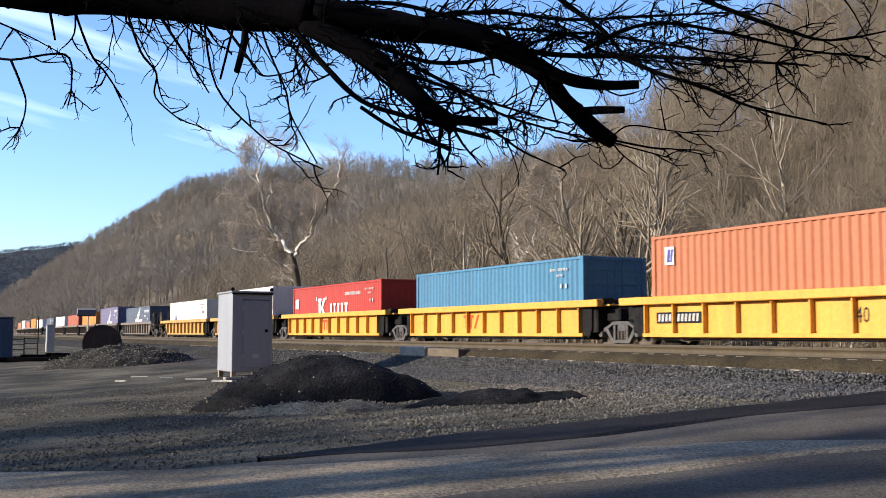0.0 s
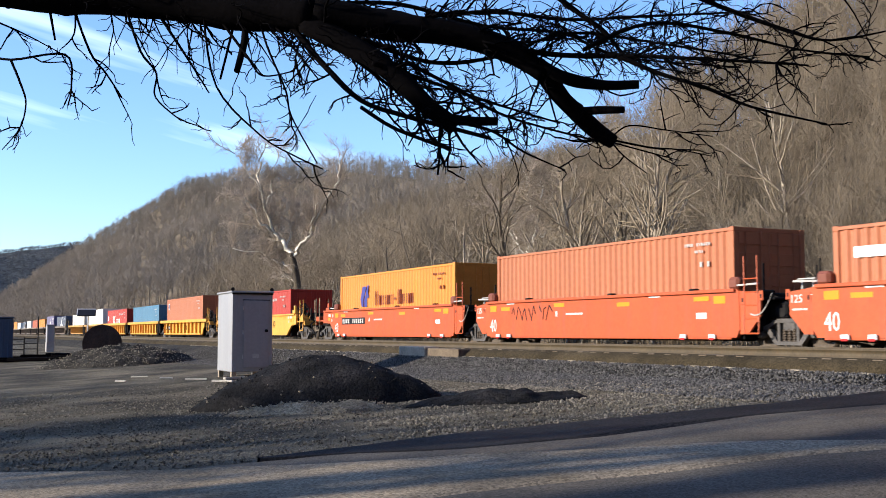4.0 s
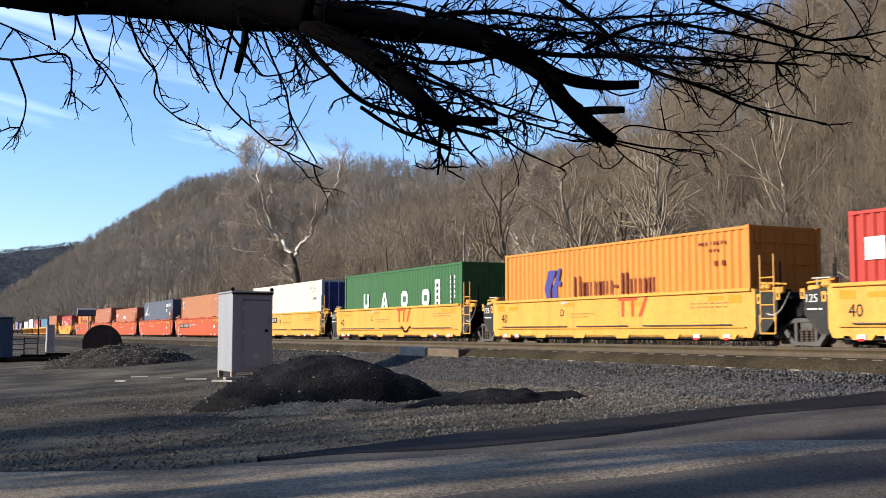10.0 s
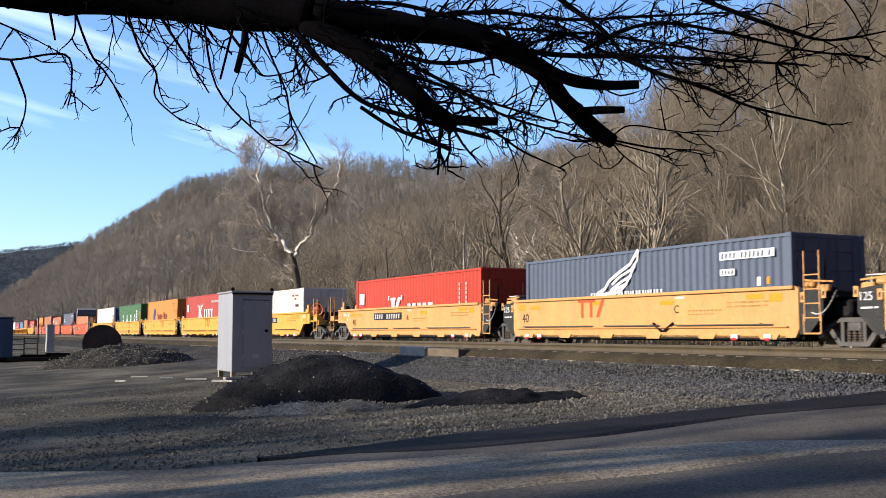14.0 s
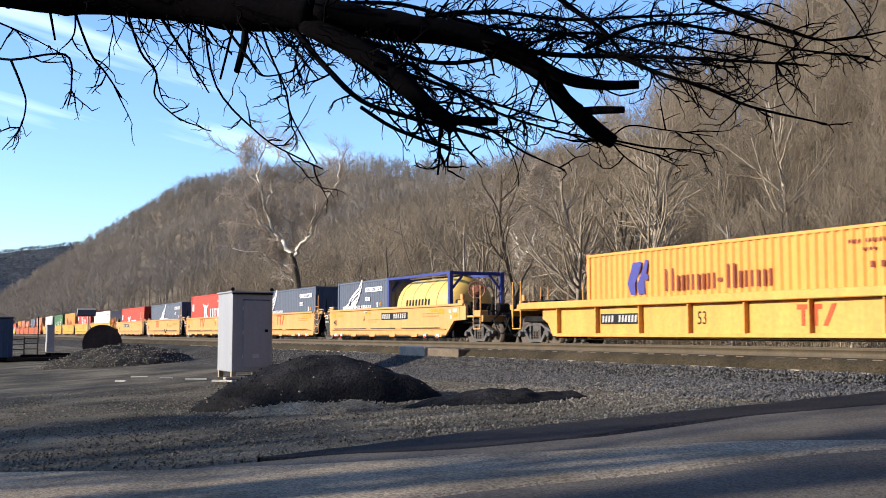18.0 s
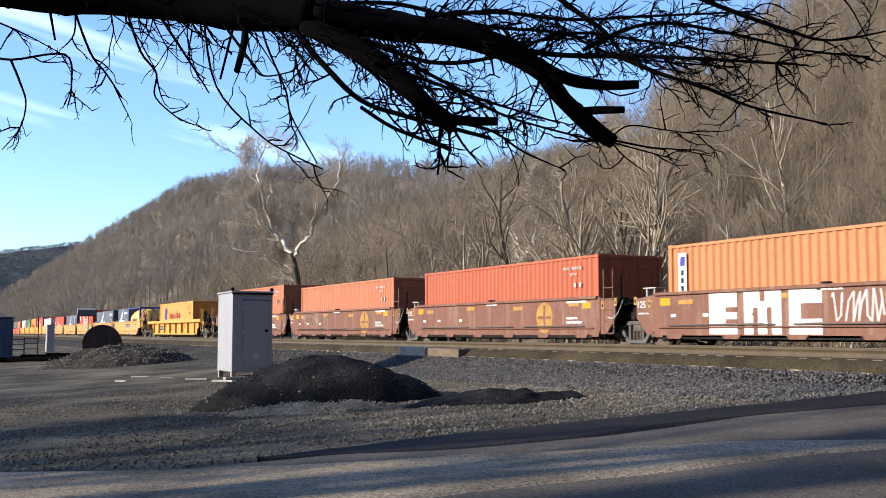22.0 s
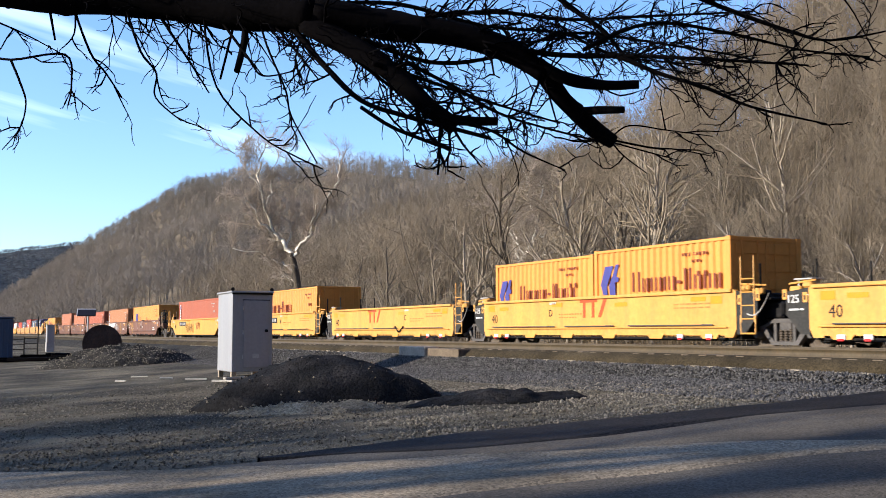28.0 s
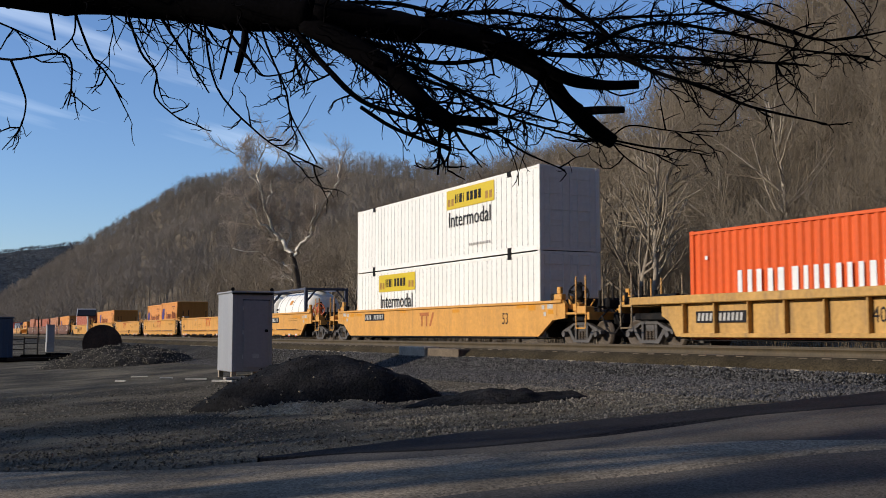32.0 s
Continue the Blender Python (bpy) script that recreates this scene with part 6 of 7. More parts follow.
def make_tree(name, segs, material_trunk, material_crown, label, at, turn=0, size=1.0, group="trees behind the line"):
    big, fine = segs
    t = thing(name, pose(*at, 0, 0, turn), label, "tree", group)
    v, f = rods(big, 5)
    part("trunk", fast_mesh("trunk", v, f, material_trunk, True), t)
    v, f = rods(fine, 3)
    part("crown", fast_mesh("crown", v, f, material_crown), t)
    t.scale = (size,) * 3
    return t


def slope_z(x, y):
    return float(np.where(x > 28, max(float(ground_z(x, y)), 0.1) + hill_z(x, y), ground_z(x, y))) - 0.25


def branch_out(seed, height, trunk_r, stems=1, kink=0.13, limbs=10, subs=5, twigs=5, fork=0.3, tw=0.011, open_=0.95):
    """A crooked leafless tree: ascending stems that fork into limbs, branches and twigs."""
    R = np.random.RandomState(seed)
    big, fine = [], []
    count = (8, 6, 4, 2)
    lift = (0.14, 0.07, 0.04, 0.0)

    def shoot(p, d, L, r, level):
        n, line = count[level], []
        for i in range(n):
            d = d + R.normal(0, kink * (1 + 0.45 * level), 3) + (0, 0, lift[level])
            d = d / np.linalg.norm(d)
            q = p + d * L / n * R.uniform(0.75, 1.25)
            ra, rb = r * (1 - 0.62 * i / n), r * (1 - 0.62 * (i + 1) / n)
            line.append((p, q, max(ra, tw * 0.6), max(rb, tw * 0.5), d))
            p = q
        (big if level < 2 else fine).extend(e[:4] for e in line)
        if level == 3:
            return
        kids = (limbs, subs, twigs)[level]
        first = (fork, 0.18, 0.1)[level]
        for j in range(kids):
            u = first + (0.99 - first) * (j + R.rand()) / kids
            a, b, ra, rb, e = line[min(n - 1, int(u * n))]
            f = u * n - int(u * n)
            side = R.normal(0, 1, 3)
            side -= e * side.dot(e)
            side /= np.linalg.norm(side)
            g = e + side * open_ * R.uniform(0.6, 1.5)
            g /= np.linalg.norm(g)
            k = ((0.46 - 0.28 * u), (0.60 - 0.30 * u), 0.5)[level]
            shoot(a + (b - a) * f, g, L * k * R.uniform(0.65, 1.25), (ra + (rb - ra) * f) * (0.62, 0.58, 0.5)[level], level + 1)

    for i in range(stems):
        az = R.rand() * 6.283
        o = 0.25 * (stems > 1)
        shoot(np.array([o * math.cos(az), o * math.sin(az), 0.0]), np.array([o * math.cos(az), o * math.sin(az), 1.0]),
              height * R.uniform(0.78, 1.0), trunk_r * (1 if stems == 1 else R.uniform(0.6, 0.9)), 0)
    return big, fine


kinds = [branch_out(40 + i, *a) for i, a in enumerate((
    (13, 0.175, 1, 0.07, 16, 6, 5, 0.30), (11.5, 0.15, 1, 0.09, 13, 6, 5, 0.28), (14, 0.185, 1, 0.07, 17, 6, 5, 0.32), (9.5, 0.095, 2, 0.12, 8, 5, 5, 0.25),
    (12.5, 0.16, 1, 0.08, 16, 6, 5, 0.30), (10, 0.135, 1, 0.13, 11, 6, 5, 0.2)))]
protos = [make_tree("bare_tree", k, (M["bark"], M["dark_bark"], M["bark"], M["dark_bark"], M["pale_bark"], M["bark"])[i], M["twig"], "leafless grey-brown tree behind the railway", (0, 0, 0)) for i, k in enumerate(kinds)]
rt = random.Random(4)
spots = []
for i in range(270):
    y = 2 + 230 * (i + rt.random()) / 270 * (0.35 + 0.65 * i / 270)
    x = 29.5 + rt.random() ** 1.3 * 26 + float(bend(y))
    spots.append((x, y))
for i, (x, y) in enumerate(spots):
    k = i % 6
    m = pose(x, y, slope_z(x, y), 0, 0, rt.uniform(0, 360))
    s = rt.uniform(0.68, 1.1) * min(1.0, 0.72 + y / 160) * (1 - 0.5 * min(1, (x - 29.5 - float(bend(y))) / 26))
    if y < 38:
        s *= 0.8
    elif y > 64:
        s = min(s * 0.8, 8.5 / (13, 11.5, 14, 9.5, 12.5, 10)[k])
    else:
        s *= 1.15
    if i < 6:
        protos[i].matrix_world = m
        protos[i].scale = (s,) * 3
    else:
        c = copy_thing(protos[k], m)
        c.scale = (s,) * 3

# pale-limbed sycamore: a short leaning bole that forks low, with crooked white limbs
def sycamore(x, y, turn, scale, seed):
    t = thing("sycamore", pose(x, y, slope_z(x, y), 0, 0, turn), "tall leafless sycamore with pale forked limbs", "tree")
    R = np.random.RandomState(seed)
    lines = (("trunk", 0.44, 0.30, ((0.3, -0.3, 1.5), (0.0, -0.5, 5.4), (-0.4, -0.5, 7.8), (-0.8, -0.4, 9.1))),
             ("limb", 0.26, 0.05, ((-0.7, -0.4, 9.0), (-1.3, 0.3, 10.2), (-2.1, 0.6, 11.2), (-2.8, 1.3, 13.7), (-3.3, 1.6, 16.0), (-3.4, 1.2, 18.2), (-3.1, 0.5, 20.0))),
             ("limb", 0.18, 0.04, ((-2.1, 0.6, 11.2), (-3.3, 0.6, 11.8), (-4.3, 0.4, 13.5), (-5.3, 0.3, 14.3))),
             ("limb", 0.24, 0.05, ((-0.6, -0.4, 8.6), (-0.1, -1.4, 9.6), (0.4, -2.3, 10.9), (1.4, -3.3, 13.5), (2.5, -4.2, 15.8), (2.5, -4.5, 17.4))),
             ("limb", 0.13, 0.03, ((-1.1, -0.3, 9.5), (-0.4, 0.4, 11.1), (0.1, 0.4, 12.4), (0.3, 0.3, 13.5))),
             ("limb", 0.12, 0.03, ((-2.8, 1.3, 13.7), (-1.9, 1.8, 15.6), (-1.8, 1.8, 17.6), (-1.3, 1.2, 19.6))),
             ("limb", 0.11, 0.03, ((-3.1, 1.3, 14.9), (-4.3, 0.7, 16.3), (-5.3, 0.5, 17.4), (-6.3, 0.4, 18.6))),
             ("limb", 0.12, 0.03, ((-0.2, -0.5, 7.3), (-0.9, 0.9, 8.0), (-1.7, 1.8, 8.4), (-2.7, 2.8, 9.2), (-5.3, 4.0, 9.8))),
             ("limb", 0.10, 0.03, ((1.4, -3.3, 13.5), (2.5, -3.1, 14.5), (3.3, -3.1, 16.2))),
             ("limb", 0.10, 0.03, ((0.4, -2.3, 10.9), (0.4, -3.5, 12.2), (0.4, -4.2, 13.7))),
             ("limb", 0.09, 0.03, ((-1.3, 0.3, 10.2), (-2.1, 1.8, 10.5), (-3.5, 2.9, 12.0))),
             ("limb", 0.10, 0.03, ((-0.0, -0.5, 6.2), (-0.6, 0.4, 6.7), (-1.2, 1.1, 7.1))))
    fine = []
    for name, r0, r1, pts in lines:
        v, f, k = [], [], [0]
        line = smooth_line(pts, 4)
        if name == "limb":
            r0 *= 0.86
            line = [line[0]] + [q + Vector(R.normal(0, 0.11, 3)) for q in line[1:]]
        pipe(line, r0, r1 * 0.8, 6, v, f, k, 0.25)
        part(name, fast_mesh(name, v, f, M["syc_bark"] if name == "limb" else M["dark_bark"], True), t)
        if name == "limb":
            # side branches, each with a spray of twigs
            for j in range(int(3.2 * len(pts))):
                a = np.array(line[R.randint(len(line) // 4, len(line))])
                d = R.normal(0, 0.6, 3) + (0, 0, 0.62)
                d /= np.linalg.norm(d)
                r, n = R.uniform(0.03, 0.055), 5
                L = R.uniform(1.6, 3.6)
                for i in range(n):
                    d = d + R.normal(0, 0.22, 3) + (0, 0, 0.08)
                    d /= np.linalg.norm(d)
                    b = a + d * L / n
                    fine.append((a, b, r * (1 - 0.15 * i), r * (0.85 - 0.15 * i)))
                    for _ in range(5):
                        e = d + R.normal(0, 0.6, 3)
                        e /= np.linalg.norm(e)
                        u = a + (b - a) * R.rand()
                        w = u + e * R.uniform(0.4, 1.0)
                        fine.append((u, w, 0.016, 0.010))
                        for _ in range(3):
                            g = e + R.normal(0, 0.55, 3)
                            x0 = u + (w - u) * R.uniform(0.3, 1)
                            fine.append((x0, x0 + g / np.linalg.norm(g) * R.uniform(0.3, 0.8), 0.011, 0.006))
                    a = b
    v, f = rods(fine, 3)
    tagged(part("crown", fast_mesh("crown", v, f, M["pale_twig"]), t), kind="stuff")
    t.scale = (scale,) * 3


sycamore(33.5, 98.0, 0, 1.0, 3)
sycamore(39.0, 66.0, 140, 0.62, 5)

# the wooded hillside: small simple stems without number
def simple_tree(seed, limbs=15, twigs=2, thick=1.0):
    R = np.random.RandomState(seed)
    P, Q, A, B = [], [], [], []
    h = 1.0
    P.append((0, 0, 0)); Q.append((R.normal(0, .03), R.normal(0, .03), h * 0.95)); A.append(0.013 * thick ** 0.5); B.append(0.003)
    for j in range(limbs):
        u = 0.22 + 0.74 * (j + R.rand()) / limbs
        az = R.rand() * 6.283
        L = 0.34 * (1.15 - 0.7 * u)
        e = (math.cos(az) * L * 0.7, math.sin(az) * L * 0.7, u + L * (0.7 + 0.4 * R.rand()))
        P.append((0, 0, u)); Q.append(e); A.append(0.007 * thick); B.append(0.003 * thick)
        for _ in range(twigs):
            f = 0.3 + 0.6 * R.rand()
            p = (e[0] * f, e[1] * f, u + (e[2] - u) * f)
            P.append(p); Q.append(tuple(np.array(p) + R.normal(0, 0.075, 3) + (0, 0, 0.09))); A.append(0.005 * thick); B.append(0.003 * thick)
    return prisms(P, Q, np.array(A), np.array(B), 3)


fine_forms = [simple_tree(100 + i, 24, 5, 0.34) for i in range(8)]
forms = [simple_tree(120 + i, 10, 1, 1.0) for i in range(8)]
ridge_forms = [simple_tree(140 + i, 15, 2, 0.9) for i in range(8)]
RW = np.random.RandomState(9)


def woods(name, n, xr, yr, hr, label, thick=1.0, forms=forms, material="wood_stuff"):
    V, F, k = [], [], 0
    xs, ys = xr(n), yr(n)
    for x, y in zip(xs, ys):
        v, f = forms[RW.randint(8)]
        a, h = RW.rand() * 6.283, RW.uniform(*hr)
        c, s = math.cos(a), math.sin(a)
        w = v.copy()
        w[:, 0], w[:, 1] = (v[:, 0] * c - v[:, 1] * s), (v[:, 0] * s + v[:, 1] * c)
        w = w * h
        w[:, :2] *= thick
        w += (x, y, slope_z(x, y))
        V.append(w)
        F.append(f + k)
        k += len(v)
    return tagged(new(name, fast_mesh(name, np.concatenate(V), np.concatenate(F), M[material])), label, "woods", kind="stuff")


woods("hillside_woods", 2000, lambda n: 46 + 64 * RW.rand(n), lambda n: 18 + 190 * RW.rand(n) ** 1.1, (7, 10.5), "bare grey-brown hillside woods", forms=fine_forms)
woods("slope_saplings", 900, lambda n: 36 + 26 * RW.rand(n), lambda n: 4 + 56 * RW.rand(n), (4, 7.5), "thin grey-brown saplings on the steep slope", forms=fine_forms)
woods("upper_woods", 5600, lambda n: 90 + 145 * RW.rand(n), lambda n: 40 + 320 * RW.rand(n), (7, 11), "bare grey-brown woods higher on the hillside")
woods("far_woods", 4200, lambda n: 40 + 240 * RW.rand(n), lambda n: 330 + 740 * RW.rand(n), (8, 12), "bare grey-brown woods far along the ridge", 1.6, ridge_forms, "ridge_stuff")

# bluish haze of the far ridge is mixed into this stem colour
M["far_stems"] = mat("hazed_distant_stems", (0.075, 0.080, 0.086), 0.95, 0, 0.25, 0.01, 0.1, 0.0, island=True, per_object=0.2)
woods("distant_woods", 1500, lambda n: 60 + 520 * RW.rand(n), lambda n: 2560 + 380 * RW.rand(n), (5, 9), "dark blue-grey woods on the distant ridge", 3.2, ridge_forms, "far_stems")

# brush along the foot of the slope
V, F, k = [], [], 0
for i in range(420):
    y = -5 + 200 * RW.rand() ** 1.3
    x = 26.5 + 5.5 * RW.rand() + float(bend(y))
    n = 22
    base = np.tile(np.array([[x, y, slope_z(x, y) + 0.2]]), (n, 1)) + RW.normal(0, 0.25, (n, 3)) * (1, 1, 0)
    tip = base + RW.normal(0, 0.55, (n, 3)) * (1, 1, 0.3) + np.array([[0, 0, 1.0]]) * RW.uniform(0.8, 2.6, (n, 1))
    v, f = prisms(base, tip, np.full(n, 0.014), np.full(n, 0.004), 3)
    V.append(v)
    F.append(f + k)
    k += len(v)
tagged(new("brush", fast_mesh("brush", np.concatenate(V), np.concatenate(F), M["brush"])), "dry tan brush along the foot of the slope", "brush", kind="stuff")

# ---------------------------------------------------------------- the overhanging limb
LV, LF, LK = [], [], [0]
TV, TF, TK = [], [], [0]
RL = np.random.RandomState(21)


def twig(p, d, L, r, depth):
    """A crooked twig with side shoots and buds."""
    n = 4
    line = [Vector(p)]
    d = Vector(d)
    for i in range(n):
        d = (d + Vector(RL.normal(0, 0.26, 3))).normalized()
        line.append(line[-1] + d * L / n)
    pipe(line, r, r * 0.45, 4, TV, TF, TK)
    if depth > 0:
        for i in range(1, n + 1):
            if RL.rand() < 0.75:
                s = (d + Vector(RL.normal(0, 0.75, 3))).normalized()
                twig(line[i], s, L * RL.uniform(0.3, 0.6), r * 0.65, depth - 1)


def limb(r0, r1, density, pts):
    line = smooth_line(pts, 5)
    if r0 < 0.0115 and density < 1:
        r0, r1 = r0 * 0.7, r1 * 0.8
    pipe(line, r0, r1, 9 if r0 > 0.02 else 6, LV, LF, LK, 0.25)
    total = sum((line[i + 1] - line[i]).length for i in range(len(line) - 1))
    for _ in range(int(density * total * (16.5 if density > 1 else 12.0))):
        i = RL.randint(1 if r0 > 0.0085 or density >= 1 else len(line) // 3, len(line) - 1)
        d = (line[i] - line[i - 1]).normalized()
        s = (d * RL.uniform(0.4, 1.1) + Vector(RL.normal(0, 0.55, 3)) + Vector((0, 0, -0.05))).normalized()
        twig(line[i], s, RL.uniform(*((0.10, 0.29) if r0 > 0.0115 else (0.07, 0.24))), min(0.0070, max(0.0040, r1 * 0.6)), 2 if RL.rand() < 0.4 else 1)


limb(0.0978, 0.0788, 0.6, [(-0.74, 6.48, 3.44), (0.06, 5.77, 3.20), (0.49, 5.33, 3.07), (0.82, 5.12, 3.04), (1.05, 4.95, 2.99), (1.34, 4.70, 2.92), (1.60, 4.46, 2.87)])
limb(0.0762, 0.0432, 1.5, [(1.60, 4.46, 2.88), (1.88, 4.32, 2.83), (2.15, 4.19, 2.79), (2.38, 4.08, 2.72), (2.53, 4.01, 2.61)])
limb(0.0330, 0.0185, 0.2, [(2.50, 4.03, 2.66), (2.58, 3.93, 2.58), (2.69, 3.83, 2.54), (2.82, 3.71, 2.53)])
limb(0.0432, 0.0365, 0.3, [(2.51, 4.02, 2.64), (2.64, 4.02, 2.50), (2.79, 4.02, 2.39), (2.89, 4.00, 2.33)])
limb(0.0194, 0.0163, 0.1, [(2.73, 4.02, 2.46), (2.76, 3.91, 2.45), (2.82, 3.82, 2.44)])
limb(0.0508, 0.0341, 1.5, [(1.56, 4.48, 2.84), (1.73, 4.30, 2.70), (1.85, 4.19, 2.58), (1.95, 4.09, 2.45), (2.09, 4.04, 2.33)])
limb(0.0207, 0.0179, 0.1, [(2.04, 4.06, 2.37), (2.12, 3.96, 2.35), (2.20, 3.87, 2.34)])
limb(0.0167, 0.0083, 1.3, [(1.48, 4.57, 2.89), (1.53, 4.50, 2.79), (1.61, 4.36, 2.62), (1.72, 4.21, 2.45), (1.88, 4.08, 2.37), (2.18, 3.89, 2.27)])
limb(0.0097, 0.0059, 1.0, [(1.72, 4.21, 2.42), (1.82, 4.12, 2.33), (1.93, 4.01, 2.26), (2.01, 3.92, 2.21)])
limb(0.0097, 0.0061, 0.6, [(1.93, 4.11, 2.43), (1.99, 4.09, 2.30), (2.03, 4.07, 2.25), (2.03, 4.09, 2.13)])
limb(0.0152, 0.0035, 2.0, [(2.34, 4.10, 2.73), (2.55, 3.89, 2.67), (2.76, 3.67, 2.64), (3.00, 3.44, 2.60), (3.29, 3.19, 2.55)])
limb(0.0110, 0.0034, 1.4, [(2.70, 3.70, 2.64), (2.84, 3.58, 2.55), (2.98, 3.46, 2.48), (3.09, 3.31, 2.38), (3.29, 3.10, 2.29)])
limb(0.0130, 0.0039, 1.5, [(3.19, 3.76, 2.99), (3.35, 3.69, 2.92), (3.59, 3.58, 2.83), (3.75, 3.50, 2.79), (3.97, 3.38, 2.83)])
limb(0.0130, 0.0091, 1.0, [(2.62, 4.05, 2.99), (2.73, 4.00, 2.90), (2.83, 3.96, 2.82), (2.92, 3.92, 2.69)])
limb(0.0078, 0.0026, 0.6, [(2.85, 3.99, 2.34), (3.03, 3.91, 2.30), (3.14, 3.85, 2.29), (3.28, 3.78, 2.26)])
limb(0.0065, 0.0026, 0.6, [(2.85, 3.99, 2.33), (2.98, 3.93, 2.29), (3.15, 3.85, 2.24)])
limb(0.0065, 0.0026, 0.8, [(2.87, 3.98, 2.35), (2.94, 3.94, 2.40), (3.09, 3.87, 2.38), (3.28, 3.77, 2.35)])
limb(0.0065, 0.0026, 0.4, [(2.86, 3.98, 2.33), (2.92, 3.96, 2.26), (3.02, 3.92, 2.18)])
limb(0.0085, 0.0024, 1.0, [(2.07, 4.04, 2.36), (2.23, 3.97, 2.32), (2.35, 3.91, 2.23), (2.52, 3.84, 2.15)])
limb(0.0100, 0.0037, 1.4, [(1.93, 4.20, 2.64), (2.14, 4.11, 2.52), (2.34, 4.02, 2.40), (2.70, 3.84, 2.29)])
limb(0.0112, 0.0042, 2.2, [(1.75, 4.28, 2.74), (2.11, 4.33, 2.69), (2.43, 4.28, 2.74), (2.79, 4.20, 2.88), (3.27, 4.07, 2.85), (3.66, 3.99, 2.82)])
limb(0.0119, 0.0043, 2.2, [(2.14, 4.41, 2.93), (2.47, 4.35, 2.98), (2.84, 4.27, 2.97), (3.25, 4.18, 3.02), (3.77, 4.02, 3.07)])
limb(0.0119, 0.0044, 2.2, [(1.67, 4.64, 2.98), (2.08, 4.65, 3.05), (2.52, 4.55, 2.97), (2.93, 4.46, 2.96), (3.25, 4.42, 2.87), (3.87, 4.22, 2.84)])
limb(0.0102, 0.0041, 1.6, [(2.68, 3.93, 2.72), (3.01, 3.87, 2.87), (3.40, 3.78, 2.85), (3.78, 3.71, 2.80), (4.15, 3.63, 2.79)])
limb(0.0073, 0.0024, 0.5, [(3.53, 3.26, 2.93), (3.60, 3.23, 2.83), (3.69, 3.20, 2.65)])
limb(0.0110, 0.0039, 1.6, [(1.76, 4.18, 2.61), (1.98, 4.18, 2.57), (2.30, 4.14, 2.49), (2.65, 4.08, 2.41)])
limb(0.0100, 0.0038, 1.6, [(1.66, 4.33, 2.71), (1.93, 4.32, 2.54), (2.07, 4.26, 2.44)])
limb(0.0094, 0.0040, 0.6, [(0.66, 5.26, 3.02), (0.73, 5.13, 2.76), (0.80, 5.10, 2.66), (0.87, 5.08, 2.55)])
limb(0.0093, 0.0039, 0.5, [(0.87, 5.04, 2.97), (0.92, 4.92, 2.74), (0.99, 4.90, 2.64), (0.99, 4.91, 2.53), (1.10, 4.86, 2.42)])
limb(0.0078, 0.0037, 0.5, [(1.17, 4.78, 2.93), (1.21, 4.68, 2.56), (1.38, 4.56, 2.33), (1.50, 4.45, 2.23), (1.62, 4.40, 2.17)])
limb(0.0077, 0.0038, 0.5, [(1.38, 4.62, 2.90), (1.41, 4.57, 2.74), (1.49, 4.54, 2.54), (1.52, 4.54, 2.42), (1.63, 4.50, 2.21)])
limb(0.0094, 0.0066, 0.3, [(0.56, 5.31, 3.01), (0.58, 5.20, 2.82)])
limb(0.0169, 0.0140, 0.2, [(1.35, 4.70, 2.90), (1.33, 4.66, 2.76), (1.29, 4.63, 2.62)])
limb(0.0091, 0.0064, 0.4, [(1.31, 4.71, 2.92), (1.24, 4.72, 2.60)])
limb(0.0093, 0.0038, 0.5, [(0.26, 5.37, 2.76), (0.39, 5.19, 2.70), (0.60, 4.98, 2.70), (0.63, 4.97, 2.56), (0.62, 4.99, 2.47)])
limb(0.0091, 0.0025, 0.6, [(0.39, 5.19, 2.70), (0.43, 5.13, 2.58), (0.45, 5.07, 2.48), (0.43, 5.09, 2.37), (0.36, 5.13, 2.27)])
limb(0.0104, 0.0037, 0.5, [(1.22, 4.76, 2.92), (1.34, 4.61, 2.68), (1.37, 4.49, 2.58), (1.48, 4.38, 2.59)])
limb(0.0081, 0.0026, 0.5, [(0.67, 5.25, 3.03), (0.66, 5.16, 2.85), (0.60, 5.20, 2.77)])
limb(0.0081, 0.0027, 0.8, [(0.28, 5.45, 2.96), (0.45, 5.37, 2.88), (0.62, 5.29, 2.78)])
limb(0.0106, 0.0039, 0.5, [(0.99, 4.98, 2.97), (1.12, 4.88, 2.73), (1.21, 4.80, 2.55)])
limb(0.0103, 0.0037, 0.5, [(1.41, 4.61, 2.90), (1.53, 4.46, 2.68), (1.59, 4.38, 2.56)])
# a curtain of fine shoots along the underside of the limb
for i in range(58):
    u = RL.rand() ** 0.8
    base = Vector((0.78, 5.15, 3.02)).lerp(Vector((2.0, 4.25, 2.75)), u)
    twig(base, Vector((0.35, -0.30, -0.9)) + Vector(RL.normal(0, 0.35, 3)), RL.uniform(0.14, 0.36), 0.0042, 1)
# the trunk that carries it, and the rest of its crown, out to the left
TRUNK_AT = (-4.3, 5.4)
limb(0.14, 0.10, 0.2, [(-4.2, 5.5, 4.5), (-2.8, 6.1, 4.0), (-1.6, 6.4, 3.65), (-0.74, 6.48, 3.44)])
oak = thing("overhanging_tree", pose(0, 0, 0), "dark gnarled bare tree with pruned low limb", "tree")
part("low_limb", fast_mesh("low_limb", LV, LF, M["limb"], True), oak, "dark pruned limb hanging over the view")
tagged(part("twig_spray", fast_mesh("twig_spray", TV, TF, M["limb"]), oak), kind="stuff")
tb, tf = grow(5, 10, 0.28, 0.55, 14, 6, 5, 0.5, 0.38, 0.03, 0.14, 0.012)
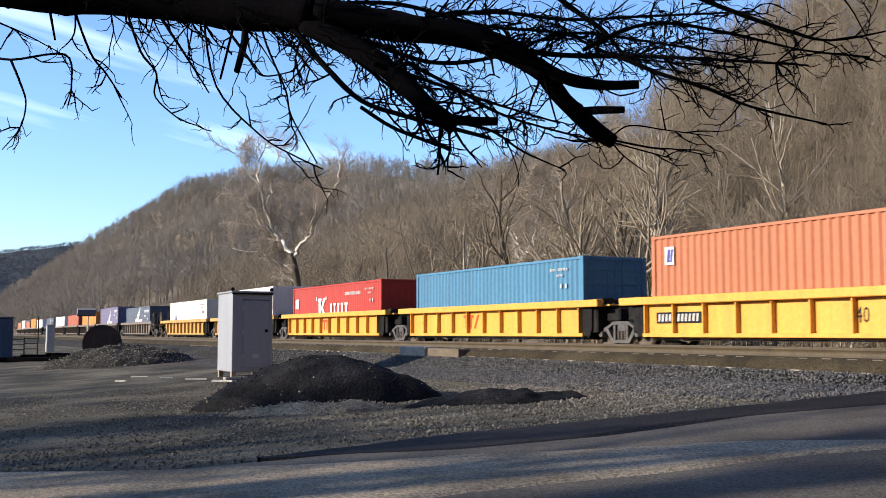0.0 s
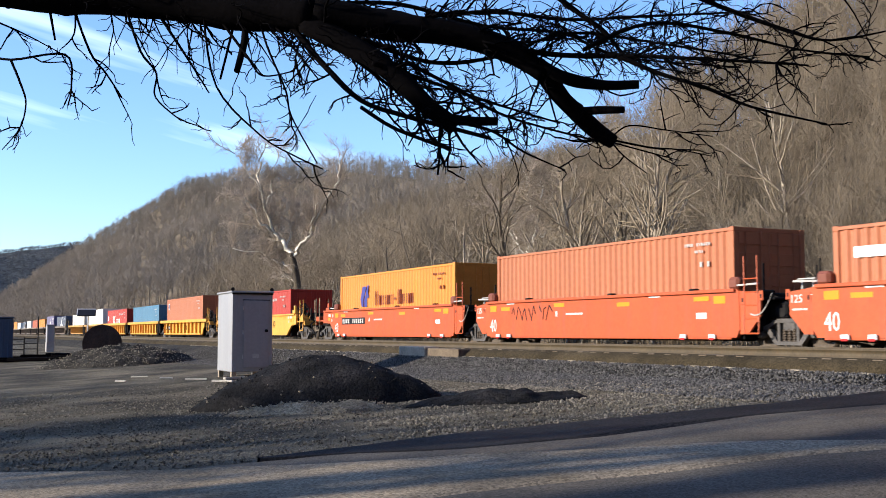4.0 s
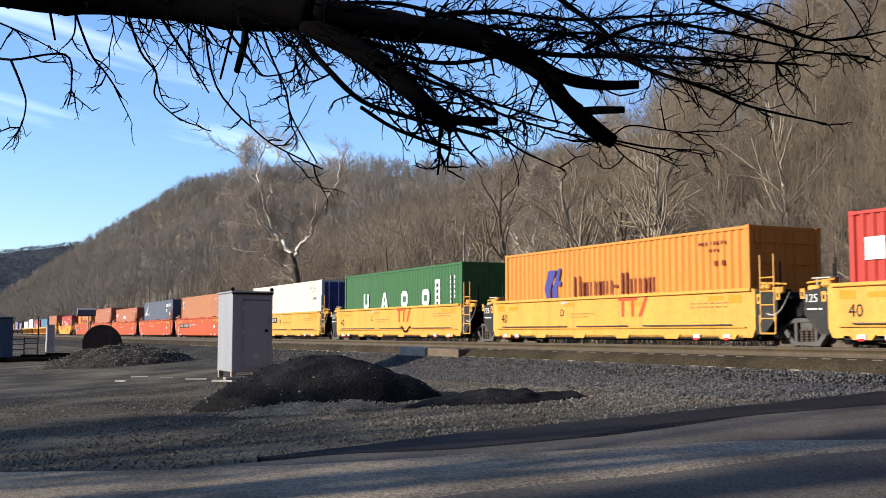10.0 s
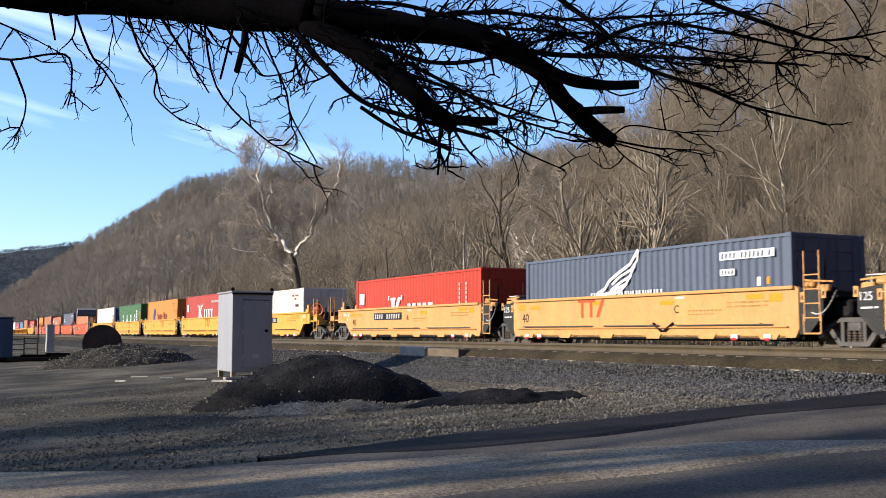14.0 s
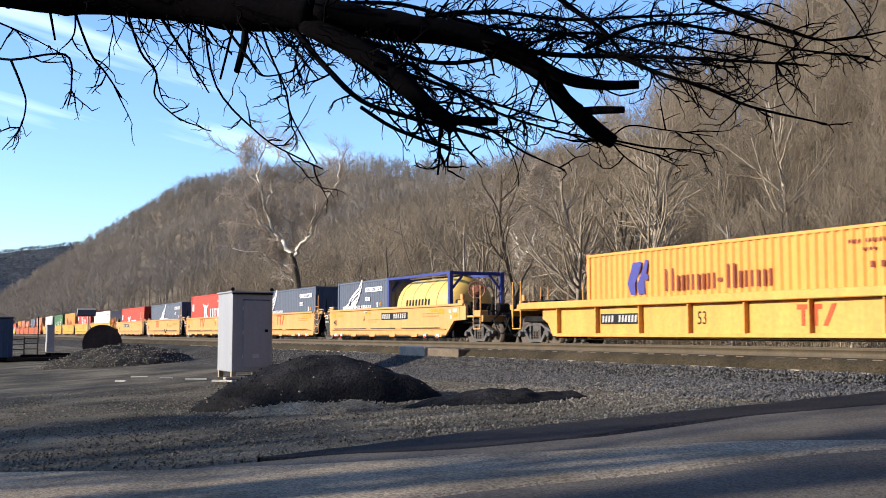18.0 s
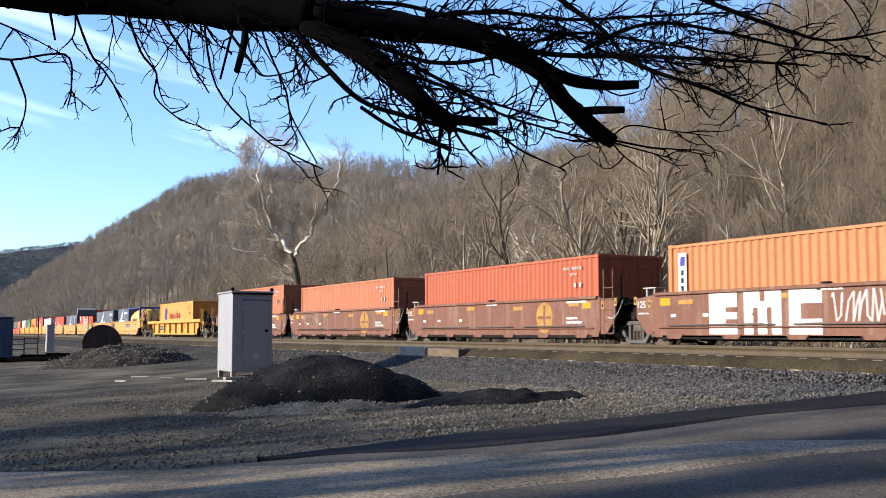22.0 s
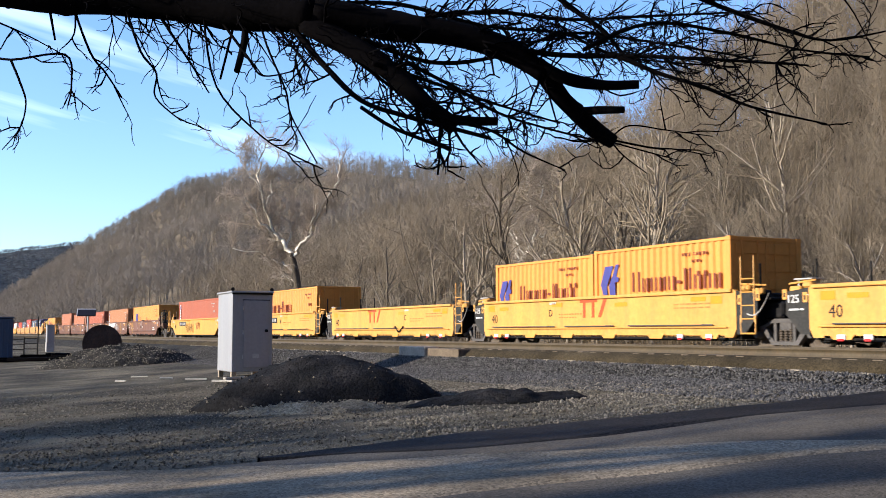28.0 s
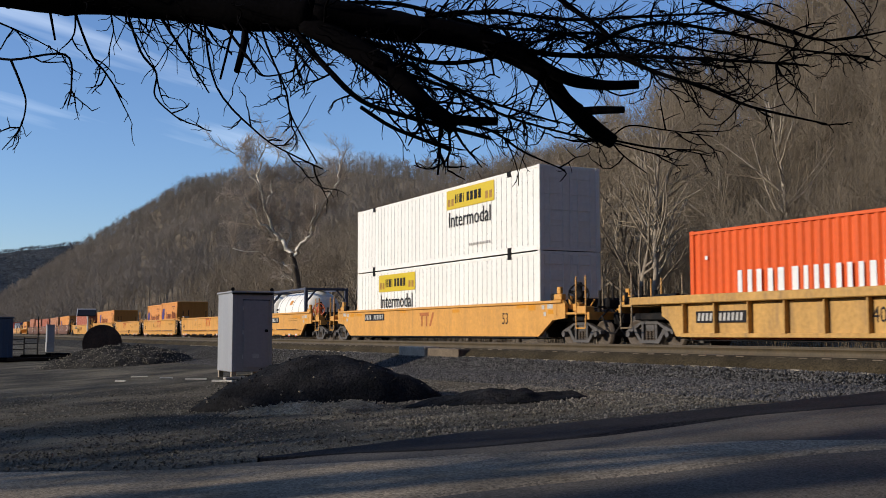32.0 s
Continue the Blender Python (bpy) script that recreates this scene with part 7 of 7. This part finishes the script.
off = np.array([TRUNK_AT[0], TRUNK_AT[1], float(ground_z(*TRUNK_AT)) - 0.1])
v, f = rods(tb, 7)
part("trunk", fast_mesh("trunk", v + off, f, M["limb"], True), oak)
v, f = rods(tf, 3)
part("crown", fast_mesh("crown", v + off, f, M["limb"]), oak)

# trees beside the road that shade the yard
shade = [grow(300 + i, h, r, 0.45, 16, 7, 6, 0.7, 0.2, 0.04, 0.13, 0.02) for i, (h, r) in enumerate(((13, 0.25), (11, 0.2), (15, 0.3)))]
sp = [make_tree("roadside_tree", s, M["bark"], M["twig"], "tall bare tree out of view, placed for its shade", (0, 0, 0), group="roadside trees") for s in shade]
ra = random.Random(12)
for i in range(12):
    x = -28 - 16 * ra.random()
    y = (13.2 + 3.0 * ra.random() if i < 5 else 19 + 14 * (i - 5 + ra.random()) / 7) + 0.25 * (3 - x)
    m = pose(x, y, float(ground_z(x, y)) - 0.1, 0, 0, ra.uniform(0, 360))
    s = (11.5 - x) / 2.95 / (13, 11, 15)[i % 3] * ra.uniform(0.75, 1.05)
    ob = sp[i] if i < 3 else copy_thing(sp[i % 3], m)
    ob.matrix_world = m
    ob.scale = (s,) * 3

# tall poles of trees with few branches, whose shadows streak the road
sparse = [grow(330 + i, 15, 0.3, 0.35, 7, 3, 2, 0.9, 0.55, 0.02, 0.06, 0.02) for i in range(2)]
st = [make_tree("roadside_tree", s, M["bark"], M["twig"], "tall bare tree with few branches beside the road", (0, 0, 0), group="roadside trees") for s in sparse]
for i in range(11):
    x, y = -24 - 24 * ra.random(), 10 + 17 * (i + ra.random()) / 11
    m = pose(x, y, float(ground_z(x, y)) - 0.1, 0, 0, ra.uniform(0, 360))
    ob = st[i] if i < 2 else copy_thing(st[i % 2], m)
    ob.matrix_world = m
    ob.scale = ((12 - x) / 2.95 / 15 * ra.uniform(0.9, 1.2),) * 3

# unseen trees added close together to shade the road and the low limb
for i in range(7):
    x = -24 - 14 * ra.random()
    y = 3.2 + 0.85 * i + 0.3 * ra.random() + 0.25 * (6 - x)
    m = pose(x, y, float(ground_z(x, y)) - 0.1, 0, 0, ra.uniform(0, 360))
    ob = copy_thing(st[i % 2] if i % 4 else sp[i % 3], m)
    ob.scale = ((12 - x) / 2.95 / 15 * ra.uniform(1.5, 1.8),) * 3 if i % 4 else ((10 - x) / 2.7 / (13, 11, 15)[i % 3],) * 3

# unseen crowns added to shade the near corner of the yard
for i, (x, y) in enumerate(((-27.0, 19.9), (-35.0, 23.2), (-22.0, 17.2), (-31.0, 20.2))):
    ob = copy_thing(sp[i % 2], pose(x, y, float(ground_z(x, y)) - 0.1, 0, 0, 70 * i))
    ob.scale = ((4 - x) / 2.6 / (13, 11)[i % 2],) * 3

# an added stand of unseen trees that keeps the far end of the line in shade
for i in range(26):
    y = 150 + 190 * (i + ra.random()) / 26
    x = -22 + 24 * ra.random()
    m = pose(x, y, float(ground_z(x, y)) - 0.1, 0, 0, ra.uniform(0, 360))
    ob = copy_thing(sp[i % 3], m)
    ob.scale = ((22 - x) / 2.7 / (13, 11, 15)[i % 3] * ra.uniform(0.85, 1.15),) * 3

# ---------------------------------------------------------------- yard things
M["cab_white"] = mat("white_cabinet_paint", (0.72, 0.73, 0.74), 0.5, 0.0, 0.06, 0.8, 12, 0.05, 0.01, (0.35, 0.30, 0.25), 0.25, True)
M["alu"] = mat("pale_aluminium", (0.30, 0.305, 0.315), 0.5, 0.25, 0.05, 0.8, 12, 0.04, 0.01, (0.45, 0.40, 0.34), 0.2, True)
M["steel_blue"] = mat("dark_blue_paint", (0.045, 0.074, 0.125), 0.5, 0, 0.12, 0.8, 12, 0.05, 0.01, (0.1, 0.08, 0.06), 0.3, True)
M["concrete"] = mat("grey_concrete", (0.36, 0.34, 0.31), 0.9, 0, 0.15, 2, 20, 0.2, 0.01)
M["glass"] = mat("solar_glass", (0.02, 0.022, 0.03), 0.55, 0, 0.1, 3, 10, 0.0)
M["pipe"] = mat("dark_corrugated_pipe", (0.05, 0.038, 0.033), 0.7, 0.1, 0.2, 1.5, 12, 0.15, 0.01, RUST, 0.2)
M["pale_stone"] = mat("pale_gravel", (0.235, 0.195, 0.140), 0.9, 0, 0.2, 3, 30, 0.2, 0.01, island=True)
M["wood"] = mat("old_timber", (0.33, 0.27, 0.20), 0.9, 0, 0.25, 3, 20, 0.3, 0.01)
M["pale_board"] = mat("bleached_board", (0.42, 0.39, 0.33), 0.9, 0, 0.25, 3, 20, 0.2, 0.01)
M["galv"] = mat("galvanised_steel", (0.42, 0.43, 0.44), 0.45, 0.6, 0.1, 2, 15, 0.05, 0.005)


def relay_cabinet():
    x, y = 9.06, 31.2
    z = float(ground_z(x, y))
    t = thing("relay_cabinet", pose(x, y, z, 0, 0, -1.5), "white steel signal relay cabinet on short legs", "cabinet")
    w, d, z0, z1 = 0.60, 0.86, 0.16, 2.45
    P = M["alu"]
    part("body", mesh("cab", P, lambda: Geo().box(-w, w, -d, d, z0, z1, 0.015)), t)
    part("roof", mesh("cabroof", P, lambda: Geo().box(-w - 0.04, w + 0.04, -d - 0.05, d + 0.04, z1, z1 + 0.05, 0.012)), t)
    part("drip_edge", mesh("cabdrip", M["black"], lambda: Geo().box(-w - 0.01, w + 0.01, -d - 0.03, -d - 0.004, z1 - 0.05, z1 - 0.004)), t, "dark gasket under the roof")
    door = part("door", mesh("cabdoor", P, lambda: Geo().box(-0.27, 0.49, -d - 0.035, -d - 0.004, z0 + 0.12, z1 - 0.22, 0.012)), t)
    part("door_seal", mesh("cabseal", M["black"], lambda: Geo().box(-0.30, 0.51, -d - 0.02, -d - 0.003, z1 - 0.225, z1 - 0.195)), t, "dark rain lip over the door")
    part("door_handle", mesh("cabhand", M["black"], lambda: Geo().tube((0.40, -d - 0.03, 1.35), (0.40, -d - 0.10, 1.35), 0.045, n=10)), door, "black locking handle")
    for zz in (0.6, 1.3, 2.0):
        part("hinge", mesh("cabhinge", M["galv"], lambda: Geo().tube((0, 0, -0.06), (0, 0, 0.06), 0.018, n=8)), door, loc=(-0.285, -d - 0.03, zz))
    part("vent", mesh("cabvent", M["galv"], lambda: Geo().box(-0.1, 0.1, -0.012, 0, -0.06, 0.06, 0.004)), door, loc=(0.1, -d - 0.035, 0.62))
    part("seam", mesh("cabseam", P, lambda: Geo().box(-0.02, 0.02, -0.012, 0.0, z0 + 0.02, z1 - 0.06, 0.004)), t, loc=(-0.46, -d, 0))
    for sx in (-1, 1):
        for sy in (-1, 1):
            part("leg", mesh("cableg", M["wood"], lambda: Geo().box(-0.07, 0.07, -0.07, 0.07, -0.05, z0, 0.008)), t, "pale timber block under the corner", (sx * (w - 0.08), sy * (d - 0.1), 0))
        part("lifting_eye", mesh("cabeye", M["black"], lambda: Geo().lathe([(-0.012, 0.03), (-0.012, 0.055), (0.012, 0.055), (0.012, 0.03)], True, 12)), t, "black lifting eye", (sx * (w - 0.02), -d + 0.04, z1 + 0.10))
    b = tagged(new("timber_offcut", mesh("offcut", M["pale_board"], lambda: Geo().box(-0.55, 0.55, -0.06, 0.06, 0, 0.07, 0.01))), "pale weathered timber lying on gravel", "timber")
    b.matrix_world = pose(8.5, 29.6, float(ground_z(8.5, 29.6)), 0, 0, 20)
    for bx, by, turn, size in ((7.6, 31.1, -24, 0.55), (7.77, 28.8, -50, 0.6), (6.9, 35.8, -30, 0.5), (7.2, 33.2, -15, 0.35), (5.9, 33.5, -40, 0.3)):
        c = copy_thing(b, pose(bx, by, float(ground_z(bx, by)), 0, 0, turn))
        c.scale = (size, 0.9, 0.8)


relay_cabinet()


HEAPS = {}


def mound(name, x, y, a, b, h, turn, material, label, seed, power=1.0, n=60, lump=0.06):
    """A heap: uneven, with slumped sides."""
    vs, fs = [], []
    top = HEAPS.setdefault(name, [])
    for i in range(n + 1):
        for j in range(n + 1):
            u, w = -1.25 + 2.5 * i / n, -1.25 + 2.5 * j / n
            r = math.hypot(u, w) * (1 + 0.13 * noise.noise((u * 1.6, w * 1.6, seed)))
            s = max(0.0, 1 - r) ** power
            s = s * (1.6 - 0.6 * s)
            z = h * s * (1 + 0.08 * noise.noise((u * 2.5, w * 2.5, seed + 3)))
            z += lump * noise.noise((u * a * 1.8, w * b * 1.8, seed)) * min(1, s * 4) + lump * 0.7 * noise.noise((u * a * 5, w * b * 5, seed)) * min(1, s * 4)
            c, q = math.cos(turn), math.sin(turn)
            px, py = x + u * a * c - w * b * q, y + u * a * q + w * b * c
            vs.append((px, py, float(ground_z(px, py)) + z + (0.012 if s > 0.01 else -0.06)))
            if s > 0.02:
                top.append(vs[-1])
    k = n + 1
    fs = [(i * k + j, (i + 1) * k + j, (i + 1) * k + j + 1, i * k + j + 1) for i in range(n) for j in range(n)]
    return tagged(new(name, fast_mesh(name, vs, fs, material, True)), label, "heap")


mound("dark_mound", 6.80, 18.75, 2.3, 1.6, 0.86, -0.5, M["coal"], "heap of black asphalt millings on the gravel", 2.0, 0.9)
mound("low_dark_mound", 8.75, 15.5, 1.45, 0.7, 0.20, -0.5, M["coal"], "low spread of black fines on the gravel", 6.0)
mound("gravel_mound", 8.9, 51.0, 3.5, 2.6, 0.88, -0.35, M["ballast"], "heap of grey crushed stone in the yard", 4.0, 0.9, lump=0.16)

# loose stones
def stones(name, pts, size, material, label):
    """Angular stones: squashed octahedra."""
    R = np.random.RandomState(len(pts))
    n = len(pts)
    base = np.array([(1, 0, 0), (-1, 0, 0), (0, 1, 0), (0, -1, 0), (0, 0, 1), (0, 0, -1)], float)
    tri = np.array([(0, 2, 4), (2, 1, 4), (1, 3, 4), (3, 0, 4), (2, 0, 5), (1, 2, 5), (3, 1, 5), (0, 3, 5)])
    s = R.uniform(*size, (n, 1, 1)) * R.uniform(0.55, 1.2, (n, 6, 1)) * (1, 1, 0.75)
    a = R.rand(n) * 6.283
    v = base[None] * s + R.normal(0, 0.15, (n, 6, 3)) * s
    c, q = np.cos(a)[:, None], np.sin(a)[:, None]
    v = np.stack([v[..., 0] * c - v[..., 1] * q, v[..., 0] * q + v[..., 1] * c, v[..., 2]], -1) + np.asarray(pts)[:, None]
    f = (tri[None] + 6 * np.arange(n)[:, None, None]).reshape(-1, 3)
    return tagged(new(name, fast_mesh(name, v.reshape(-1, 3), f, material)), label, "stones", kind="stuff")


RS = np.random.RandomState(31)
pts = []
for _ in range(40000):
    y = 5 + 50 * RS.rand() ** 1.5
    x = 14.25 - 3.4 * RS.rand() ** 0.8
    z = np.interp(x - NEAR_X, [-5.6, -3.2, -1.75, -1.40], [-0.55, 0.22, NEAR_Z - 0.43, NEAR_Z - 0.40])
    pts.append((x + float(bend(y)), y, max(z, float(ground_z(x, y))) + 0.012))
for _ in range(22000):
    x, y = 12.2 + 2.1 * RS.rand(), 8 + 28 * RS.rand()
    z = np.interp(x - NEAR_X, [-5.6, -3.2, -1.75, -1.40], [-0.55, 0.22, NEAR_Z - 0.43, NEAR_Z - 0.40])
    pts.append((x + float(bend(y)), y, max(z, float(ground_z(x, y))) + 0.02))
stones("ballast_stones", pts, (0.016, 0.042), M["stone"], "loose grey ballast stones beside the track")
pts = []
while len(pts) < 24000:
    x, y = RS.uniform(1, 12.5), RS.uniform(9.5, 30)
    if y > float(np.interp(x, [1, 2.4, 3.6, 5], [12.8, 11.2, 11.3, 11.4])) and RS.rand() < 1.2 - abs(y - 14) / 18:
        pts.append((x, y, float(ground_z(x, y)) + 0.01))
stones("yard_stones", pts, (0.007, 0.026), M["yard_stone"], "loose gravel on the yard")
pts = []
for _ in range(3000):
    p = HEAPS["gravel_mound"][RS.randint(len(HEAPS["gravel_mound"]))]
    pts.append((p[0] + RS.normal(0, 0.1), p[1] + RS.normal(0, 0.1), p[2]))
stones("heap_stones", pts, (0.018, 0.055), M["drift_stone"], "angular stones on the gravel heap")
pts = []
for _ in range(1100):
    p = HEAPS["dark_mound"][RS.randint(len(HEAPS["dark_mound"]))]
    pts.append((p[0] + RS.normal(0, 0.06), p[1] + RS.normal(0, 0.06), p[2] - 0.01))
flecks = [(p[0], p[1], p[2] + 0.015) for p in pts[:70]]
stones("heap_flecks", flecks, (0.012, 0.035), M["pale_stone"], "pale stones scattered on the dark heap")
stones("heap_lumps", pts, (0.008, 0.026), M["dark_stone"], "black lumps on the dark heap")
M["sand"] = soil("sandy_grit", [(0.19, 0.150, 0.095), (0.29, 0.235, 0.155)], 1.5, 34, 0.8, 0.03, pebble=0.6)
mound("sandy_spill", 6.05, 17.05, 1.35, 0.75, 0.13, -0.47, M["sand"], "spill of pale sandy grit at the foot of the dark heap", 9.0, 0.8, 40, 0.05)
pts = []
for _ in range(700):
    p = HEAPS["sandy_spill"][RS.randint(len(HEAPS["sandy_spill"]))]
    pts.append((p[0] + RS.normal(0, 0.16), p[1] + RS.normal(0, 0.16), p[2]))
stones("pale_stones", pts, (0.010, 0.030), M["pale_stone"], "pale stones on the sandy spill")
# pale angular stones scattered in drifts over the yard
pts = []
while len(pts) < 5200:
    x, y = RS.uniform(2.5, 12.6), RS.uniform(11.4, 19)
    if noise.noise((x * 0.55, y * 0.9, 7.0)) + 0.10 * (x - 7) > 0.12 and not (5.2 < x < 8.6 and y > 17.2):
        pts.append((x, y, float(ground_z(x, y)) + 0.012))
stones("drift_stones", pts, (0.010, 0.034), M["drift_stone"], "pale crushed stone scattered over the yard")


def culvert_pipe():
    x, y = 9.55, 60.0
    t = thing("culvert_pipe", pose(x, y, float(ground_z(x, y)) - 0.15, 0, 0, -10), "dark corrugated steel pipe lying in the yard", "pipe")

    def shell():
        prof = []
        for i in range(25):
            prof.append((i * 0.1, 0.98 + (0.03 if i % 2 else 0)))
        return Geo().lathe(prof, True, 36, (0, 0, 0.98))
    part("shell", mesh("culvert", M["pipe"], shell, True), t)
    part("rim", mesh("culrim", M["pipe"], lambda: Geo().lathe([(-0.03, 0.96), (-0.03, 1.03), (0.03, 1.03), (0.03, 0.96)], True, 36, (0, 0, 0.98))), t)


culvert_pipe()


def solar_panel():
    x, y = 9.95, 68.0
    z = float(ground_z(x, y))
    t = thing("solar_panel", pose(x, y, z, 0, 0, 0), "tilted solar panel on a steel pole", "solar panel")
    part("pole", mesh("solpole", M["galv"], lambda: Geo().tube((0, 0, 0), (0, 0, 2.5), 0.05, n=10)), t)
    pn = part("panel", mesh("solpanel", M["glass"], lambda: Geo().box(-0.62, 0.42, -0.02, 0.02, -0.28, 0.28, 0.005)), t, "dark glass panel", (0, -0.08, 2.62), (radians(-48), 0, radians(-14)))
    for nm, a in (("top", (-0.64, 0.44, -0.03, 0.03, 0.28, 0.33)), ("bottom", (-0.64, 0.44, -0.03, 0.03, -0.31, -0.28)), ("left", (-0.66, -0.62, -0.03, 0.03, -0.31, 0.33)), ("right", (0.42, 0.45, -0.03, 0.03, -0.31, 0.33))):
        # lit top and left edges coloured white, the unlit two black
        part("panel_frame", mesh("sol" + nm, M["cab_white"] if nm in ("top", "left") else M["black"], lambda: Geo().box(*a, 0.004)), pn, "metal edge of the frame")


solar_panel()


def small_cabinet():
    x, y = 9.75, 85.0
    z = float(ground_z(x, y))
    t = thing("signal_box", pose(x, y, z, 0, 0, 0), "small pale metal signal box in the yard", "cabinet")
    part("body", mesh("sbox", M["alu"], lambda: Geo().box(-0.28, 0.28, -0.3, 0.3, 0.75, 1.98, 0.02)), t)
    part("lid", mesh("sboxlid", M["alu"], lambda: Geo().box(-0.31, 0.31, -0.33, 0.33, 1.98, 2.03, 0.01)), t)
    part("plinth", mesh("sboxpl", M["concrete"], lambda: Geo().box(-0.29, 0.29, -0.31, 0.31, -0.1, 0.75, 0.02)), t, "concrete plinth")
    part("door", mesh("sboxdoor", M["alu"], lambda: Geo().box(-0.24, 0.24, -0.32, -0.302, 0.82, 1.9, 0.006)), t)


small_cabinet()


def blue_bin():
    x, y = 4.55, 71.2
    z = float(ground_z(x, y))
    t = thing("storage_container", pose(x, y, z, 0, 0, 0), "dark blue steel storage container in the yard", "storage container")
    part("body", mesh("bbin", M["steel_blue"], lambda: Geo().box(-1.2, 1.2, -3.0, 3.0, 0.05, 2.55, 0.03)), t)
    for i in range(7):
        part("rib", mesh("bbrib", M["steel_blue"], lambda: Geo().box(-0.04, 0.04, -0.03, 0.0, 0.2, 2.4, 0.01)), t, loc=(-0.95 + i * 0.316, -3.0, 0))
    part("top_lip", mesh("bblip", M["steel_blue"], lambda: Geo().box(-1.24, 1.24, -3.05, 3.05, 2.55, 2.65, 0.015)), t)


blue_bin()


def pipe_fence():
    t = thing("pipe_fence", pose(0, 0, 0), "dark steel pipe fence at the yard's far side", "fence")
    ps = [(5.2, 77.0), (6.2, 76.5), (7.1, 76.0), (7.9, 75.6)]
    for x, y in ps:
        z = float(ground_z(x, y))
        part("post", mesh("fpost", M["black"], lambda: Geo().tube((0, 0, 0), (0, 0, 1.25), 0.045, n=8)), t, loc=(x, y, z))
    for h in (0.5, 0.85, 1.18):
        for (x0, y0), (x1, y1) in zip(ps, ps[1:]):
            z = float(ground_z(x0, y0))
            part("rail", mesh(("frail", x0, x1), M["black"], lambda: Geo().tube((0, 0, 0), (x1 - x0, y1 - y0, 0), 0.03, n=6)), t, loc=(x0, y0, z + h))
    p = thing("sign_post", pose(7.75, 74.0, float(ground_z(7.75, 74.0))), "thin dark steel post in the yard", "post")
    part("pole", mesh("spole", M["black"], lambda: Geo().tube((0, 0, 0), (0, 0, 2.6), 0.035, n=8)), p)


pipe_fence()


def scrap():
    """Near-black timbers beside the bin, added to fill out the shaded ground there."""
    r = random.Random(5)
    for i in range(20):
        x, y = 4.6 + r.random() * 4.6, 62 + r.random() * 9
        b = tagged(new("old_tie", mesh("oldtie", M["limb"], lambda: Geo().box(-0.12, 0.12, -1.25, 1.25, 0, 0.18, 0.012))), "near-black dumped tie that fills out the shade beside the bin", "timber", "dumped ties")
        b.matrix_world = pose(x, y, float(ground_z(x, y)) + 0.02, 0, 0, 80 + r.uniform(-25, 25))


scrap()

# rail panel ends: a concrete crossing slab and a fallen block beside the idle track
slab = tagged(new("timber_slab", mesh("cslab", M["wood"], lambda: Geo().box(-0.25, 0.25, -0.95, 0.95, -0.36, 0, 0.03))), "pale weathered timber slab beside the idle track", "slab")
slab.matrix_world = pose(14.25, 30.05, NEAR_Z - 0.13)
beam = tagged(new("timber_beam", mesh("tbeam", M["tie"], lambda: Geo().box(-0.2, 0.2, -1.0, 1.0, -0.32, 0, 0.02))), "dark timber beam beside the idle track", "timber")
beam.matrix_world = pose(14.25, 28.0, NEAR_Z - 0.17)

motions()
